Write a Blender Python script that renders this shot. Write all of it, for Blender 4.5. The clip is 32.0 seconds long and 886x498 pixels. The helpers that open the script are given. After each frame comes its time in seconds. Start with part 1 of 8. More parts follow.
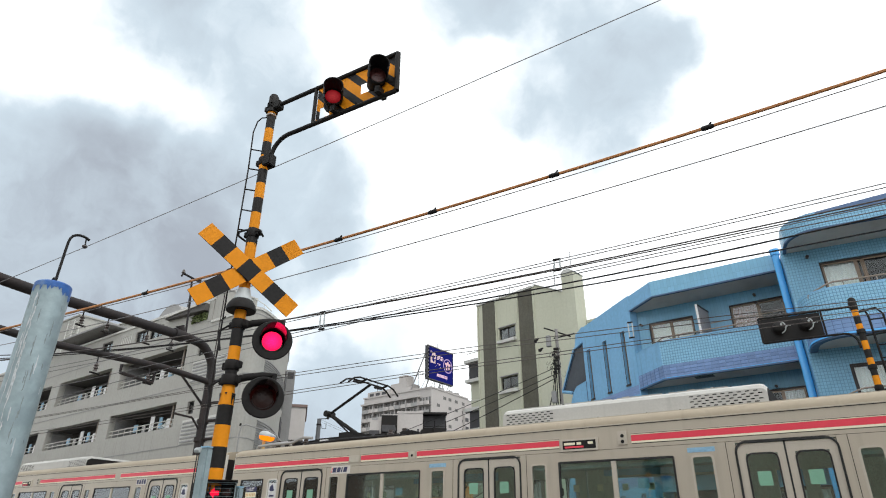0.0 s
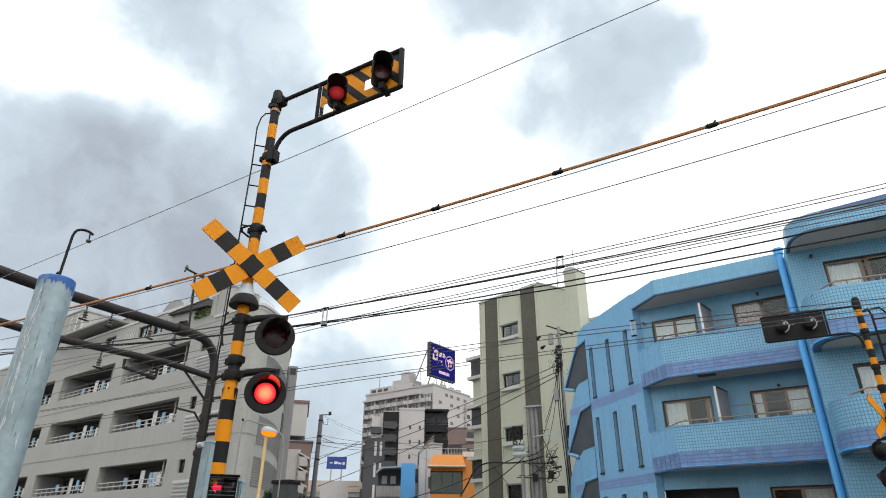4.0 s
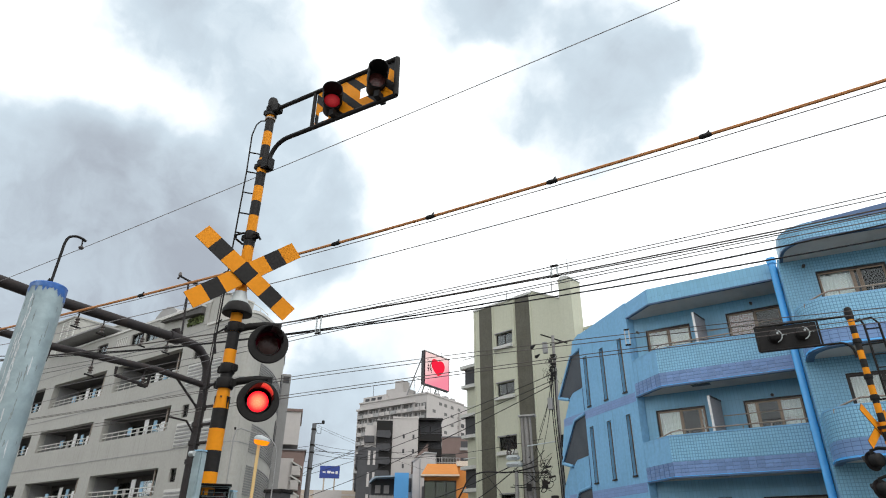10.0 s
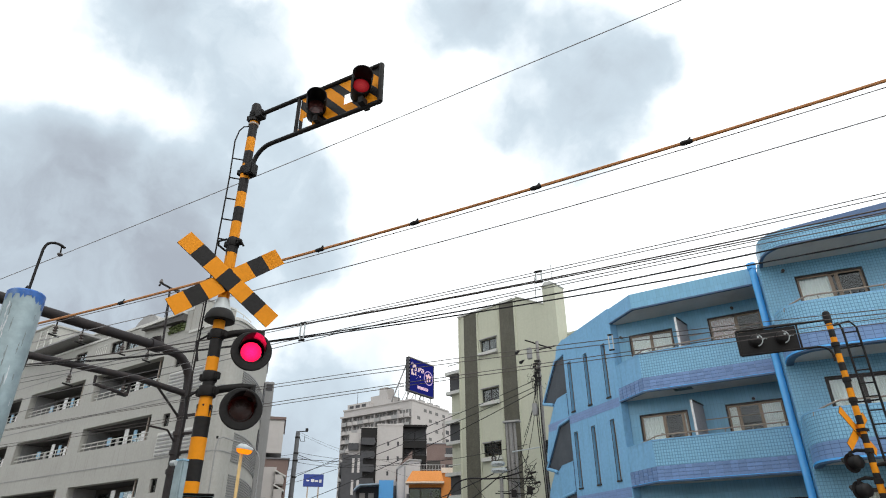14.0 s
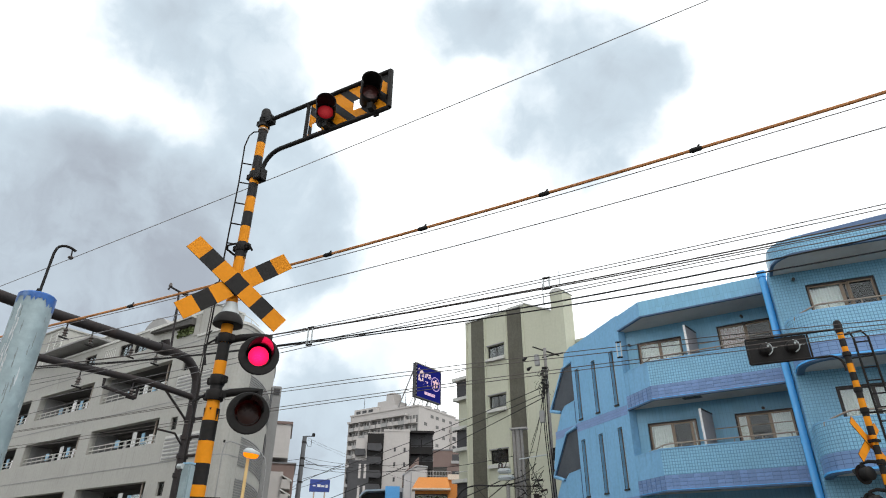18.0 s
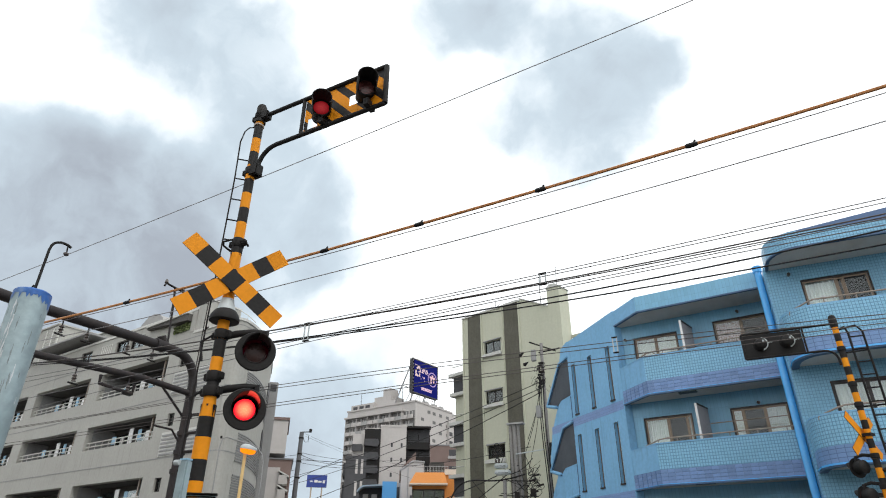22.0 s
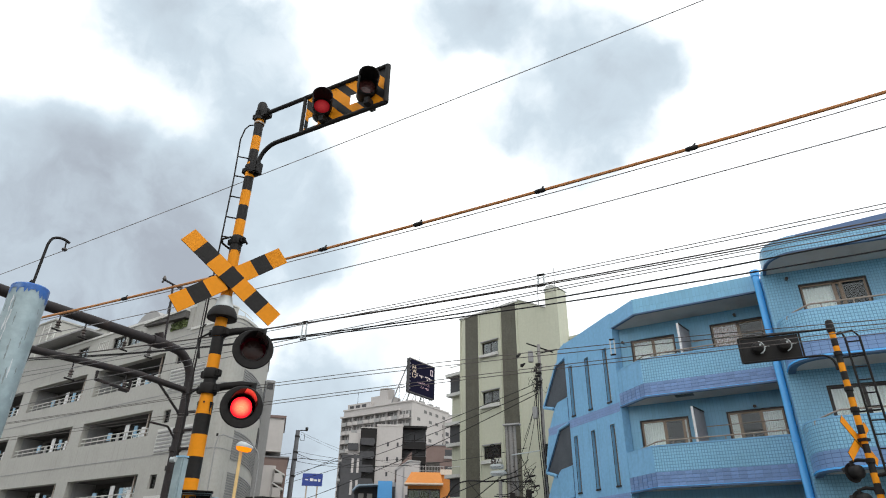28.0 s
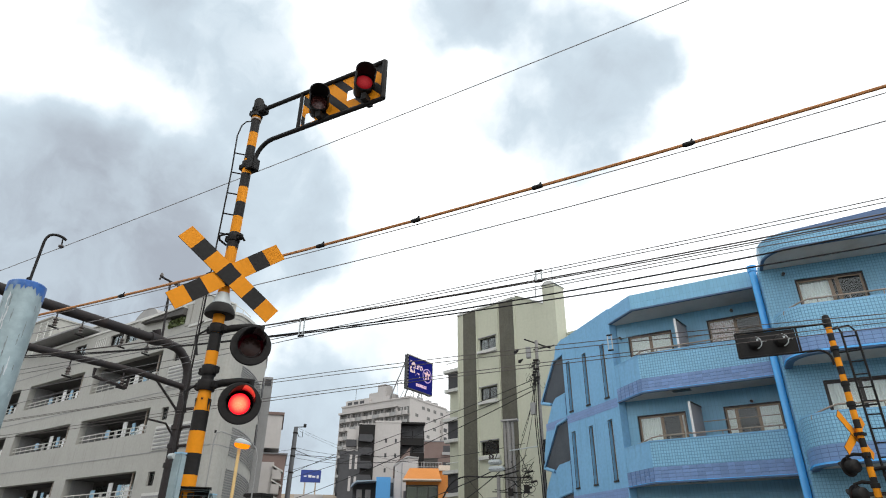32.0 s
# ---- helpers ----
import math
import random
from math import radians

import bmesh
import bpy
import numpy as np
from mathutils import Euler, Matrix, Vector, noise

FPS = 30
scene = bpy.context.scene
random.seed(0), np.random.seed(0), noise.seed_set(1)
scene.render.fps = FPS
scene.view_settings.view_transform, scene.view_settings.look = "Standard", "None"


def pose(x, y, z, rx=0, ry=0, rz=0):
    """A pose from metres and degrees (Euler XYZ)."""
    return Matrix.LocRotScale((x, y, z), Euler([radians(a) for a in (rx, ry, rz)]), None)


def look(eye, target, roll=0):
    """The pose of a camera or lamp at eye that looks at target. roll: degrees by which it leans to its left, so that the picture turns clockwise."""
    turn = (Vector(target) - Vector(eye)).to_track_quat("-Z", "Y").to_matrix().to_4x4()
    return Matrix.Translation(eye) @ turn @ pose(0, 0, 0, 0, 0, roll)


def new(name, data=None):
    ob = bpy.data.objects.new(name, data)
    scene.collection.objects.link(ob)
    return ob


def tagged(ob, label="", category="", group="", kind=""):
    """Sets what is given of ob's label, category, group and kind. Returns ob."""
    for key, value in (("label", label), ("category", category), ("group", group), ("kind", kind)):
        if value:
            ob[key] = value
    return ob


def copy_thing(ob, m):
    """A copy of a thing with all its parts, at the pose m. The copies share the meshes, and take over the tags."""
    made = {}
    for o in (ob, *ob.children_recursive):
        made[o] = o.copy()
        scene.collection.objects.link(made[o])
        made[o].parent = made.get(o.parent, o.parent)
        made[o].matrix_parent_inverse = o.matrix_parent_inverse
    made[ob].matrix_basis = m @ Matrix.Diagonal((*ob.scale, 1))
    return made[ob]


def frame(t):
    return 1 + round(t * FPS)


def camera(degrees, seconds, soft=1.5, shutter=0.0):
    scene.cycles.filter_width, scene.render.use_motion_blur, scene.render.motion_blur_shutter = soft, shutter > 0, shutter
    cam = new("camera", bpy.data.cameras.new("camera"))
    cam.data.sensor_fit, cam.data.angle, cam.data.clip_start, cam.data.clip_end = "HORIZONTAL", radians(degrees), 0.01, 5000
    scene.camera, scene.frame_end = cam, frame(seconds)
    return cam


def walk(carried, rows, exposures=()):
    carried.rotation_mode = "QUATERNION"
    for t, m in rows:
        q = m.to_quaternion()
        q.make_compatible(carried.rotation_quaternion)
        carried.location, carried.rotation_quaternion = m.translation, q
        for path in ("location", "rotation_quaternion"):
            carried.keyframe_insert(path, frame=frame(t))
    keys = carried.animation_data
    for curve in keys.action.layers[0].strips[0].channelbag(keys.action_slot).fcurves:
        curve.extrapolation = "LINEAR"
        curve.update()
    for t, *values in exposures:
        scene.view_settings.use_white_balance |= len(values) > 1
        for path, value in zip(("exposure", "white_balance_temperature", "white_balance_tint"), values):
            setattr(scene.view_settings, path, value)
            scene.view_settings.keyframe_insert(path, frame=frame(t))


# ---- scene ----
cam = camera(72.0, 32.0, soft=1.05)
PATH = [
    (0.0, 0.0040, -0.0007, 1.6052, 116.485, -0.031, 25.905),
    (0.5, 0.0011, -0.0031, 1.6009, 116.369, -0.072, 25.850),
    (1.0, -0.0031, -0.0080, 1.5995, 116.427, -0.231, 25.690),
    (1.5, -0.0035, -0.0068, 1.6016, 116.590, -0.343, 25.549),
    (2.0, -0.0040, -0.0044, 1.5982, 116.774, -0.272, 25.518),
    (2.5, -0.0010, -0.0027, 1.5999, 116.693, -0.324, 25.505),
    (3.0, -0.0005, -0.0014, 1.5995, 116.465, -0.293, 25.692),
    (3.5, 0.0009, 0.0004, 1.6009, 116.217, -0.293, 25.962),
    (5.5, 0.0013, 0.0003, 1.6032, 116.405, -0.854, 25.658),
    (6.0, -0.0000, -0.0000, 1.6000, 116.473, -0.849, 25.586),
    (6.5, -0.0019, 0.0028, 1.6004, 116.330, -0.821, 25.616),
    (7.0, -0.0002, 0.0019, 1.6021, 116.186, -0.723, 25.680),
    (7.5, -0.0026, 0.0038, 1.6021, 116.230, -0.668, 25.666),
    (8.0, -0.0020, 0.0051, 1.6031, 116.432, -0.493, 25.638),
    (8.5, -0.0013, 0.0078, 1.6038, 116.645, -0.393, 25.577),
    (9.0, 0.0009, 0.0025, 1.6026, 116.764, -0.341, 25.503),
    (9.5, 0.0014, 0.0033, 1.6016, 116.939, -0.407, 25.452),
    (10.0, 0.0025, 0.0029, 1.6029, 116.997, -0.468, 25.417),
    (10.5, -0.0011, 0.0004, 1.5996, 117.127, -0.412, 25.396),
    (11.0, -0.0010, -0.0007, 1.6005, 117.223, -0.411, 25.316),
    (11.5, 0.0024, -0.0011, 1.6012, 117.421, -0.354, 25.113),
    (12.0, 0.0025, -0.0029, 1.6001, 117.802, -0.150, 24.727),
    (12.5, -0.0027, 0.0003, 1.5996, 117.833, 0.011, 24.445),
    (13.0, 0.0006, 0.0006, 1.5986, 117.641, 0.147, 24.216),
    (13.5, -0.0026, -0.0003, 1.5991, 117.538, 0.270, 24.094),
    (14.0, -0.0013, 0.0025, 1.6009, 117.573, 0.332, 24.166),
    (14.5, -0.0007, 0.0021, 1.5993, 117.622, 0.386, 24.362),
    (16.5, 0.0006, 0.0011, 1.5997, 117.695, -0.236, 24.548),
    (17.0, 0.0022, 0.0015, 1.5998, 117.797, -0.344, 24.604),
    (17.5, 0.0003, 0.0034, 1.5990, 117.982, -0.371, 24.664),
    (18.0, 0.0022, 0.0023, 1.5993, 118.121, -0.367, 24.648),
    (18.5, 0.0031, 0.0022, 1.5986, 118.212, -0.332, 24.607),
    (19.0, 0.0010, 0.0014, 1.6007, 118.079, -0.223, 24.547),
    (19.5, 0.0007, 0.0007, 1.5976, 117.985, -0.308, 24.481),
    (20.0, 0.0018, -0.0023, 1.5994, 117.941, -0.261, 24.470),
    (20.5, -0.0024, 0.0021, 1.6017, 117.938, -0.257, 24.465),
    (21.0, -0.0009, -0.0026, 1.5954, 117.989, -0.147, 24.460),
    (21.5, 0.0010, 0.0023, 1.5996, 117.913, -0.099, 24.462),
    (22.0, 0.0064, -0.0006, 1.5987, 117.716, -0.137, 24.411),
    (22.5, 0.0005, 0.0019, 1.5972, 117.681, -0.225, 24.313),
    (23.0, 0.0018, 0.0028, 1.6001, 117.613, -0.209, 24.190),
    (23.5, -0.0002, 0.0049, 1.6014, 117.551, -0.211, 24.051),
    (24.0, 0.0042, 0.0010, 1.5977, 117.550, -0.250, 24.035),
    (24.5, 0.0053, 0.0015, 1.5990, 117.679, -0.361, 24.064),
    (25.0, 0.0061, -0.0012, 1.6014, 117.646, -0.440, 24.123),
    (25.5, 0.0005, 0.0032, 1.6017, 117.583, -0.405, 24.239),
    (27.5, 0.0023, -0.0024, 1.5994, 117.723, -0.545, 24.069),
    (28.0, 0.0014, -0.0020, 1.5998, 117.723, -0.704, 23.948),
    (28.5, -0.0051, -0.0031, 1.5985, 117.655, -0.924, 23.727),
    (29.0, -0.0060, -0.0029, 1.5976, 117.422, -1.126, 23.472),
    (29.5, -0.0048, -0.0035, 1.5954, 117.348, -1.139, 23.560),
    (30.0, -0.0030, -0.0043, 1.5969, 117.299, -1.074, 23.603),
    (30.5, -0.0018, -0.0015, 1.5996, 117.340, -0.949, 23.587),
    (31.0, -0.0006, -0.0016, 1.5975, 117.419, -0.817, 23.583),
    (31.5, 0.0004, -0.0017, 1.5988, 117.388, -0.635, 23.643),
    (32.0, 0.0009, -0.0007, 1.5966, 117.387, -0.467, 23.816),
]
walk(cam, [(t, pose(x, y, z, rx, ry, rz)) for t, x, y, z, rx, ry, rz in PATH], [(0, 0.0), (32, 0.0)])


# ---- world, sun ----
def polar(az, el):
    """A unit direction from a compass angle off +y (positive to +x) and an elevation, in degrees."""
    a, e = radians(az), radians(el)
    return Vector((math.sin(a) * math.cos(e), math.cos(a) * math.cos(e), math.sin(e)))


class Nodes:
    """Small writer for node trees."""

    def __init__(self, tree):
        self.tree = tree
        tree.nodes.clear()

    def add(self, kind, inputs=None, **props):
        n = self.tree.nodes.new(kind)
        for k, v in props.items():
            setattr(n, k, v)
        for k, v in (inputs or {}).items():
            if isinstance(v, bpy.types.NodeSocket):
                self.tree.links.new(v, n.inputs[k])
            else:
                n.inputs[k].default_value = v
        return n

    def math(self, op, a, b=0.0, clamp=False):
        return self.add("ShaderNodeMath", {0: a, 1: b}, operation=op, use_clamp=clamp).outputs[0]

    def mix(self, f, a, b, blend="MIX"):
        n = self.add("ShaderNodeMix", data_type="RGBA", blend_type=blend)
        for i, v in ((0, f), (6, a), (7, b)):
            if isinstance(v, bpy.types.NodeSocket):
                self.tree.links.new(v, n.inputs[i])
            else:
                n.inputs[i].default_value = v if i == 0 else (*v, 1.0)
        return n.outputs[2]

    def ramp(self, f, lo, hi, a=0.0, b=1.0):
        return self.add("ShaderNodeMapRange", {0: f, 1: lo, 2: hi, 3: a, 4: b}, interpolation_type="SMOOTHSTEP").outputs[0]


SUN_AZ, SUN_EL = 118.0, 52.0
# clouds: azimuth, elevation, radius in degrees, darkness
CLOUDS = [(-58, 43.8, 3.5, 0.24), (-53.8, 43.6, 3.5, 0.3), (-49.2, 42.6, 3.8, 0.38), (-44.6, 41.8, 3.2, 0.4), (-61, 43.9, 3.5, 0.20), (-41.5, 44.6, 2.3, 0.10), (-61, 35.3, 2.8, 0.1), (-57.8, 35.1, 2.3, 0.09),
          (-64.7, 26.5, 4.6, 0.1), (-62.2, 26, 4.6, 0.22), (-60.4, 27, 4.1, 0.08), (-59.2, 26.5, 4.4, 0.21), (-64.1, 24.1, 5.3, 0.24), (-61, 22.2, 5.3, 0.24), (-56.5, 30, 3.8, 0.11), (-52.9, 33, 4.1, 0.21), (-52, 29.2, 4.6, 0.29),
          (-47.7, 32.1, 4.4, 0.2), (-47.4, 27.6, 4.6, 0.22), (-44.9, 35.6, 3.5, 0.11), (-42.1, 33, 3.9, 0.27), (-39.3, 30.8, 3.9, 0.27), (-36.8, 28.9, 3.5, 0.22), (-34.4, 28.6, 2.3, 0.16), (-52.5, 25.1, 4.6, 0.21), (-55.4, 23, 5.3, 0.21),
          (-41.1, 26.9, 3.5, 0.16), (-35.9, 25.9, 3, 0.11), (-58, 19.2, 5.3, 0.58), (-52.4, 20.2, 4.6, 0.6), (-63, 18.1, 5.3, 0.55), (-48.1, 23.4, 3.5, 0.48), (-60.5, 15, 5.3, 0.34), (-22.5, 48, 2.6, 0.27), (-18.8, 48.6, 2.3, 0.21),
          (-24.7, 46.2, 2.1, 0.13), (-16.1, 45.9, 2.6, 0.16), (-11.9, 45.9, 2.3, 0.14), (-7.2, 45.2, 2.6, 0.21), (-5.4, 42.6, 3.5, 0.29), (-3.4, 38.8, 3.2, 0.27), (-2.9, 35.7, 2.3, 0.19), (-7, 35.9, 3, 0.26), (-10.8, 35.4, 2.6, 0.16),
          (-14.1, 39.3, 3.2, 0.21), (-18.7, 39.9, 2.6, 0.21), (-20.1, 38, 2.3, 0.18), (-16.9, 37, 2.3, 0.16), (-10.7, 40, 3, 0.18), (-1.9, 42.4, 2.3, 0.11), (-2.5, 45.3, 3.5, 0.08), (-37.9, 18.4, 3, 0.16), (-33.5, 17.7, 3, 0.16),
          (-29.2, 18.3, 2.3, 0.11), (-37.6, 15.4, 2.6, 0.16), (-35.7, 12, 3.5, 0.3), (-36.9, 9.1, 4.1, 0.4), (-33.8, 8.2, 3.5, 0.38), (-37.6, 6.3, 4.1, 0.45), (-30.7, 16.2, 2.3, 0.13), (13.1, 29.1, 3.5, 0.06), (11.8, 27.6, 3, 0.06),
          (-35.6, 23.3, 3.5, 0.08), (-45.4, 22.8, 2.9, 0.36), (-47.9, 19.9, 3.2, 0.36), (-42.6, 21.6, 2.4, 0.18), (-38.5, 24.1, 2.4, 0.12),
          (-84, 22, 10, .45), (-100, 32, 14, .4), (-15, 62, 10, .3), (-60, 64, 10, .3), (60, 30, 16, .3)]


def make_world():
    world = bpy.data.worlds.new("world")
    scene.world = world
    world.use_nodes = True
    N = Nodes(world.node_tree)
    way = N.add("ShaderNodeTexCoord").outputs["Generated"]
    warp = N.add("ShaderNodeTexNoise", {"Vector": way, "Scale": 5.0, "Detail": 7.0, "Roughness": 0.53})
    off = N.add("ShaderNodeVectorMath", {0: warp.outputs["Color"], 1: (0.5, 0.5, 0.5)}, operation="SUBTRACT").outputs[0]
    off = N.add("ShaderNodeVectorMath", {0: off, 1: (0.22, 0.22, 0.22)}, operation="MULTIPLY").outputs[0]
    bent = N.add("ShaderNodeVectorMath", {0: way, 1: off}, operation="ADD").outputs[0]
    bent = N.add("ShaderNodeVectorMath", {0: bent}, operation="NORMALIZE").outputs[0]
    clear = None
    for az, el, rad, dark in CLOUDS:
        d = N.add("ShaderNodeVectorMath", {0: bent, 1: polar(az, el)}, operation="DOT_PRODUCT").outputs["Value"]
        f = N.ramp(d, math.cos(radians(rad * 2.0)), math.cos(radians(rad * 0.1)), 1.0, 1.0 - 0.62 * dark)
        clear = f if clear is None else N.math("MULTIPLY", clear, f)
    wide = N.add("ShaderNodeTexNoise", {"Vector": way, "Scale": 2.3, "Detail": 7.0, "Roughness": 0.55}).outputs["Fac"]
    fine = N.add("ShaderNodeTexNoise", {"Vector": way, "Scale": 9.0, "Detail": 4.0, "Roughness": 0.5}).outputs["Fac"]
    thin = N.math("ADD", N.ramp(wide, 0.5, 0.72, 0.0, 0.25), N.ramp(fine, 0.45, 0.7, 0.0, 0.16))
    torn = N.add("ShaderNodeTexNoise", {"Vector": bent, "Scale": 7.0, "Detail": 8.0, "Roughness": 0.58}).outputs["Fac"]
    body = N.math("MULTIPLY", N.math("SUBTRACT", 1.0, clear), N.ramp(torn, 0.3, 0.68, 0.72, 1.12))
    dark = N.math("ADD", body, N.math("MULTIPLY", thin, 0.6), True)
    light = N.mix(N.ramp(dark, 0.0, 0.42), (1.5, 1.54, 1.55), (0.695, 0.815, 0.905))
    cloud = N.mix(N.ramp(dark, 0.3, 0.9), light, (0.435, 0.48, 0.545))
    sky = N.add("ShaderNodeTexSky", sky_type="NISHITA", sun_disc=False, sun_elevation=radians(SUN_EL), sun_rotation=radians(SUN_AZ))
    blue = N.mix(1.0, sky.outputs[0], (0.1, 0.1, 0.1), "MULTIPLY")
    colour = N.mix(0.93, blue, cloud)
    bg = N.add("ShaderNodeBackground", {"Color": colour, "Strength": 1.0})
    N.add("ShaderNodeOutputWorld", {"Surface": bg.outputs[0]})


make_world()
sun = new("sun", bpy.data.lights.new("sun", "SUN"))
sun.data.energy, sun.data.angle, sun.data.color = 1.3, radians(25), (1.0, 0.96, 0.9)
sun.matrix_world = look(polar(SUN_AZ, SUN_EL) * 50, (0, 0, 0))


# ---- materials ----
def surface(name, colour, rough=0.6, metal=0.0, grain=30.0, amount=0.12, stain=1.2, stain_amount=0.15, stain_colour=None, bump=0.15, streak=0.0, spec=0.5):
    """A plain painted, cast or metal surface: fine grain, broad stains, drips and small relief, in metres."""
    m = bpy.data.materials.new(name)
    m.use_nodes = True
    N = Nodes(m.node_tree)
    pos = N.add("ShaderNodeTexCoord").outputs["Object"]
    g = N.add("ShaderNodeTexNoise", {"Vector": pos, "Scale": grain, "Detail": 4.0}).outputs["Fac"]
    s = N.add("ShaderNodeTexNoise", {"Vector": pos, "Scale": stain, "Detail": 5.0, "Roughness": 0.6}).outputs["Fac"]
    dark = tuple(c * (1 - amount * 2) for c in colour)
    base = N.mix(N.ramp(g, 0.3, 0.7), dark, colour)
    base = N.mix(N.ramp(s, 0.45, 0.75, 0.0, stain_amount), base, stain_colour or tuple(c * 0.45 for c in colour))
    if streak:
        tall = N.add("ShaderNodeMapping", {"Vector": pos, "Scale": (5.0, 5.0, 0.35)}).outputs[0]
        d = N.add("ShaderNodeTexNoise", {"Vector": tall, "Scale": 1.6, "Detail": 4.0}).outputs["Fac"]
        base = N.mix(N.ramp(d, 0.52, 0.72, 0.0, streak), base, tuple(c * 0.5 for c in colour))
    b = N.add("ShaderNodeBump", {"Strength": bump, "Distance": 0.01, "Height": g}).outputs[0]
    r = N.ramp(s, 0.3, 0.7, max(0.05, rough - 0.08), min(1.0, rough + 0.1))
    sh = N.add("ShaderNodeBsdfPrincipled", {"Base Color": base, "Roughness": r, "Metallic": metal, "Specular IOR Level": spec, "Normal": b})
    N.add("ShaderNodeOutputMaterial", {"Surface": sh.outputs[0]})
    return m


def tiled(name, colour, joint, w, h, seam=0.012, rough=0.35, amount=0.05, band=True):
    """Glazed facade tiles with recessed joints; on bands they follow the length of the band."""
    m = bpy.data.materials.new(name)
    m.use_nodes = True
    N = Nodes(m.node_tree)
    pos = N.add("ShaderNodeTexCoord").outputs["Object"]
    x = N.add("ShaderNodeSeparateXYZ", {0: pos})
    along = N.math("ADD", x.outputs[0], N.math("MULTIPLY", x.outputs[1], 0.8))
    at = N.add("ShaderNodeCombineXYZ", {0: along, 1: x.outputs[2]}).outputs[0]
    if band:
        at = N.add("ShaderNodeUVMap").outputs[0]
    light = tuple(min(1, c * (1 + amount)) for c in colour)
    dim = tuple(c * (1 - amount) for c in colour)
    br = N.add("ShaderNodeTexBrick", {"Vector": at, "Color1": (*light, 1), "Color2": (*dim, 1), "Mortar": (*joint, 1), "Scale": 1.0,
                                      "Mortar Size": seam, "Mortar Smooth": 0.2, "Brick Width": w, "Row Height": h}, offset=0.0)
    s = N.add("ShaderNodeTexNoise", {"Vector": pos, "Scale": 0.9, "Detail": 5.0}).outputs["Fac"]
    base = N.mix(N.ramp(s, 0.45, 0.75, 0.0, 0.3), br.outputs["Color"], tuple(c * 0.6 for c in colour))
    b = N.add("ShaderNodeBump", {"Strength": 0.5, "Distance": 0.01, "Height": N.math("SUBTRACT", 1.0, br.outputs["Fac"])}).outputs[0]
    sh = N.add("ShaderNodeBsdfPrincipled", {"Base Color": base, "Roughness": rough, "Normal": b})
    N.add("ShaderNodeOutputMaterial", {"Surface": sh.outputs[0]})
    return m


def varied(name, colour, rough):
    """Glazed pieces, each a little lighter or darker than the next."""
    m = bpy.data.materials.new(name)
    m.use_nodes = True
    N = Nodes(m.node_tree)
    r = N.add("ShaderNodeObjectInfo").outputs["Random"]
    pos = N.add("ShaderNodeTexCoord").outputs["Object"]
    g = N.add("ShaderNodeTexNoise", {"Vector": pos, "Scale": 14.0, "Detail": 4.0}).outputs["Fac"]
    base = N.mix(r, tuple(c * 0.86 for c in colour), tuple(min(1.0, c * 1.14) for c in colour))
    base = N.mix(N.ramp(g, 0.45, 0.75, 0.0, 0.3), base, tuple(c * 0.6 for c in colour))
    sh = N.add("ShaderNodeBsdfPrincipled", {"Base Color": base, "Roughness": rough})
    N.add("ShaderNodeOutputMaterial", {"Surface": sh.outputs[0]})
    return m


def glowing(name, colour, strength):
    m = bpy.data.materials.new(name)
    m.use_nodes = True
    N = Nodes(m.node_tree)
    e = N.add("ShaderNodeEmission", {"Color": (*colour, 1), "Strength": strength})
    N.add("ShaderNodeOutputMaterial", {"Surface": e.outputs[0]})
    return m


def led(name, rim, heart, strength):
    """A lit signal lens: a grid of small lights, brightest towards the middle."""
    m = bpy.data.materials.new(name)
    m.use_nodes = True
    N = Nodes(m.node_tree)
    pos = N.add("ShaderNodeTexCoord").outputs["Object"]
    r = N.add("ShaderNodeVectorMath", {0: pos}, operation="LENGTH").outputs["Value"]
    v = N.add("ShaderNodeTexVoronoi", {"Vector": pos, "Scale": 60.0}).outputs["Distance"]
    c = N.mix(N.ramp(r, 0.02, 0.1), heart, rim)
    k = N.math("MULTIPLY", N.ramp(v, 0.1, 0.6, 1.15, 0.85), strength)
    e = N.add("ShaderNodeEmission", {"Color": c, "Strength": k})
    N.add("ShaderNodeOutputMaterial", {"Surface": e.outputs[0]})
    return m


def glass(name, tint=(0.93, 0.96, 0.95), rough=0.03, gloss=0.9, base=0.03):
    m = bpy.data.materials.new(name)
    m.use_nodes = True
    N = Nodes(m.node_tree)
    a = N.add("ShaderNodeBsdfTransparent", {"Color": (*tint, 1)})
    b = N.add("ShaderNodeBsdfGlossy", {"Color": (0.9, 0.95, 1, 1), "Roughness": rough})
    f = N.math("ADD", N.math("MULTIPLY", N.add("ShaderNodeFresnel", {"IOR": 1.5}).outputs[0], gloss), base)
    mx = N.add("ShaderNodeMixShader", {0: f, 1: a.outputs[0], 2: b.outputs[0]})
    N.add("ShaderNodeOutputMaterial", {"Surface": mx.outputs[0]})
    return m


ORANGE = surface("orange_paint", (0.76, 0.275, 0.012), 0.5, amount=0.03, stain=3.0, stain_amount=0.22, stain_colour=(0.4, 0.13, 0.015), streak=0.16, spec=0.12)
BLACK = surface("black_paint", (0.017, 0.016, 0.016), 0.6, stain_colour=(0.035, 0.032, 0.028), spec=0.2)
DARK_STEEL = surface("dark_steel", (0.016, 0.015, 0.015), 0.65, stain_colour=(0.045, 0.032, 0.025), stain_amount=0.3, spec=0.2)
BEAM_BROWN = surface("brown_black_steel", (0.026, 0.022, 0.023), 0.65, stain=2.0, stain_amount=0.4, stain_colour=(0.07, 0.048, 0.04), spec=0.25)
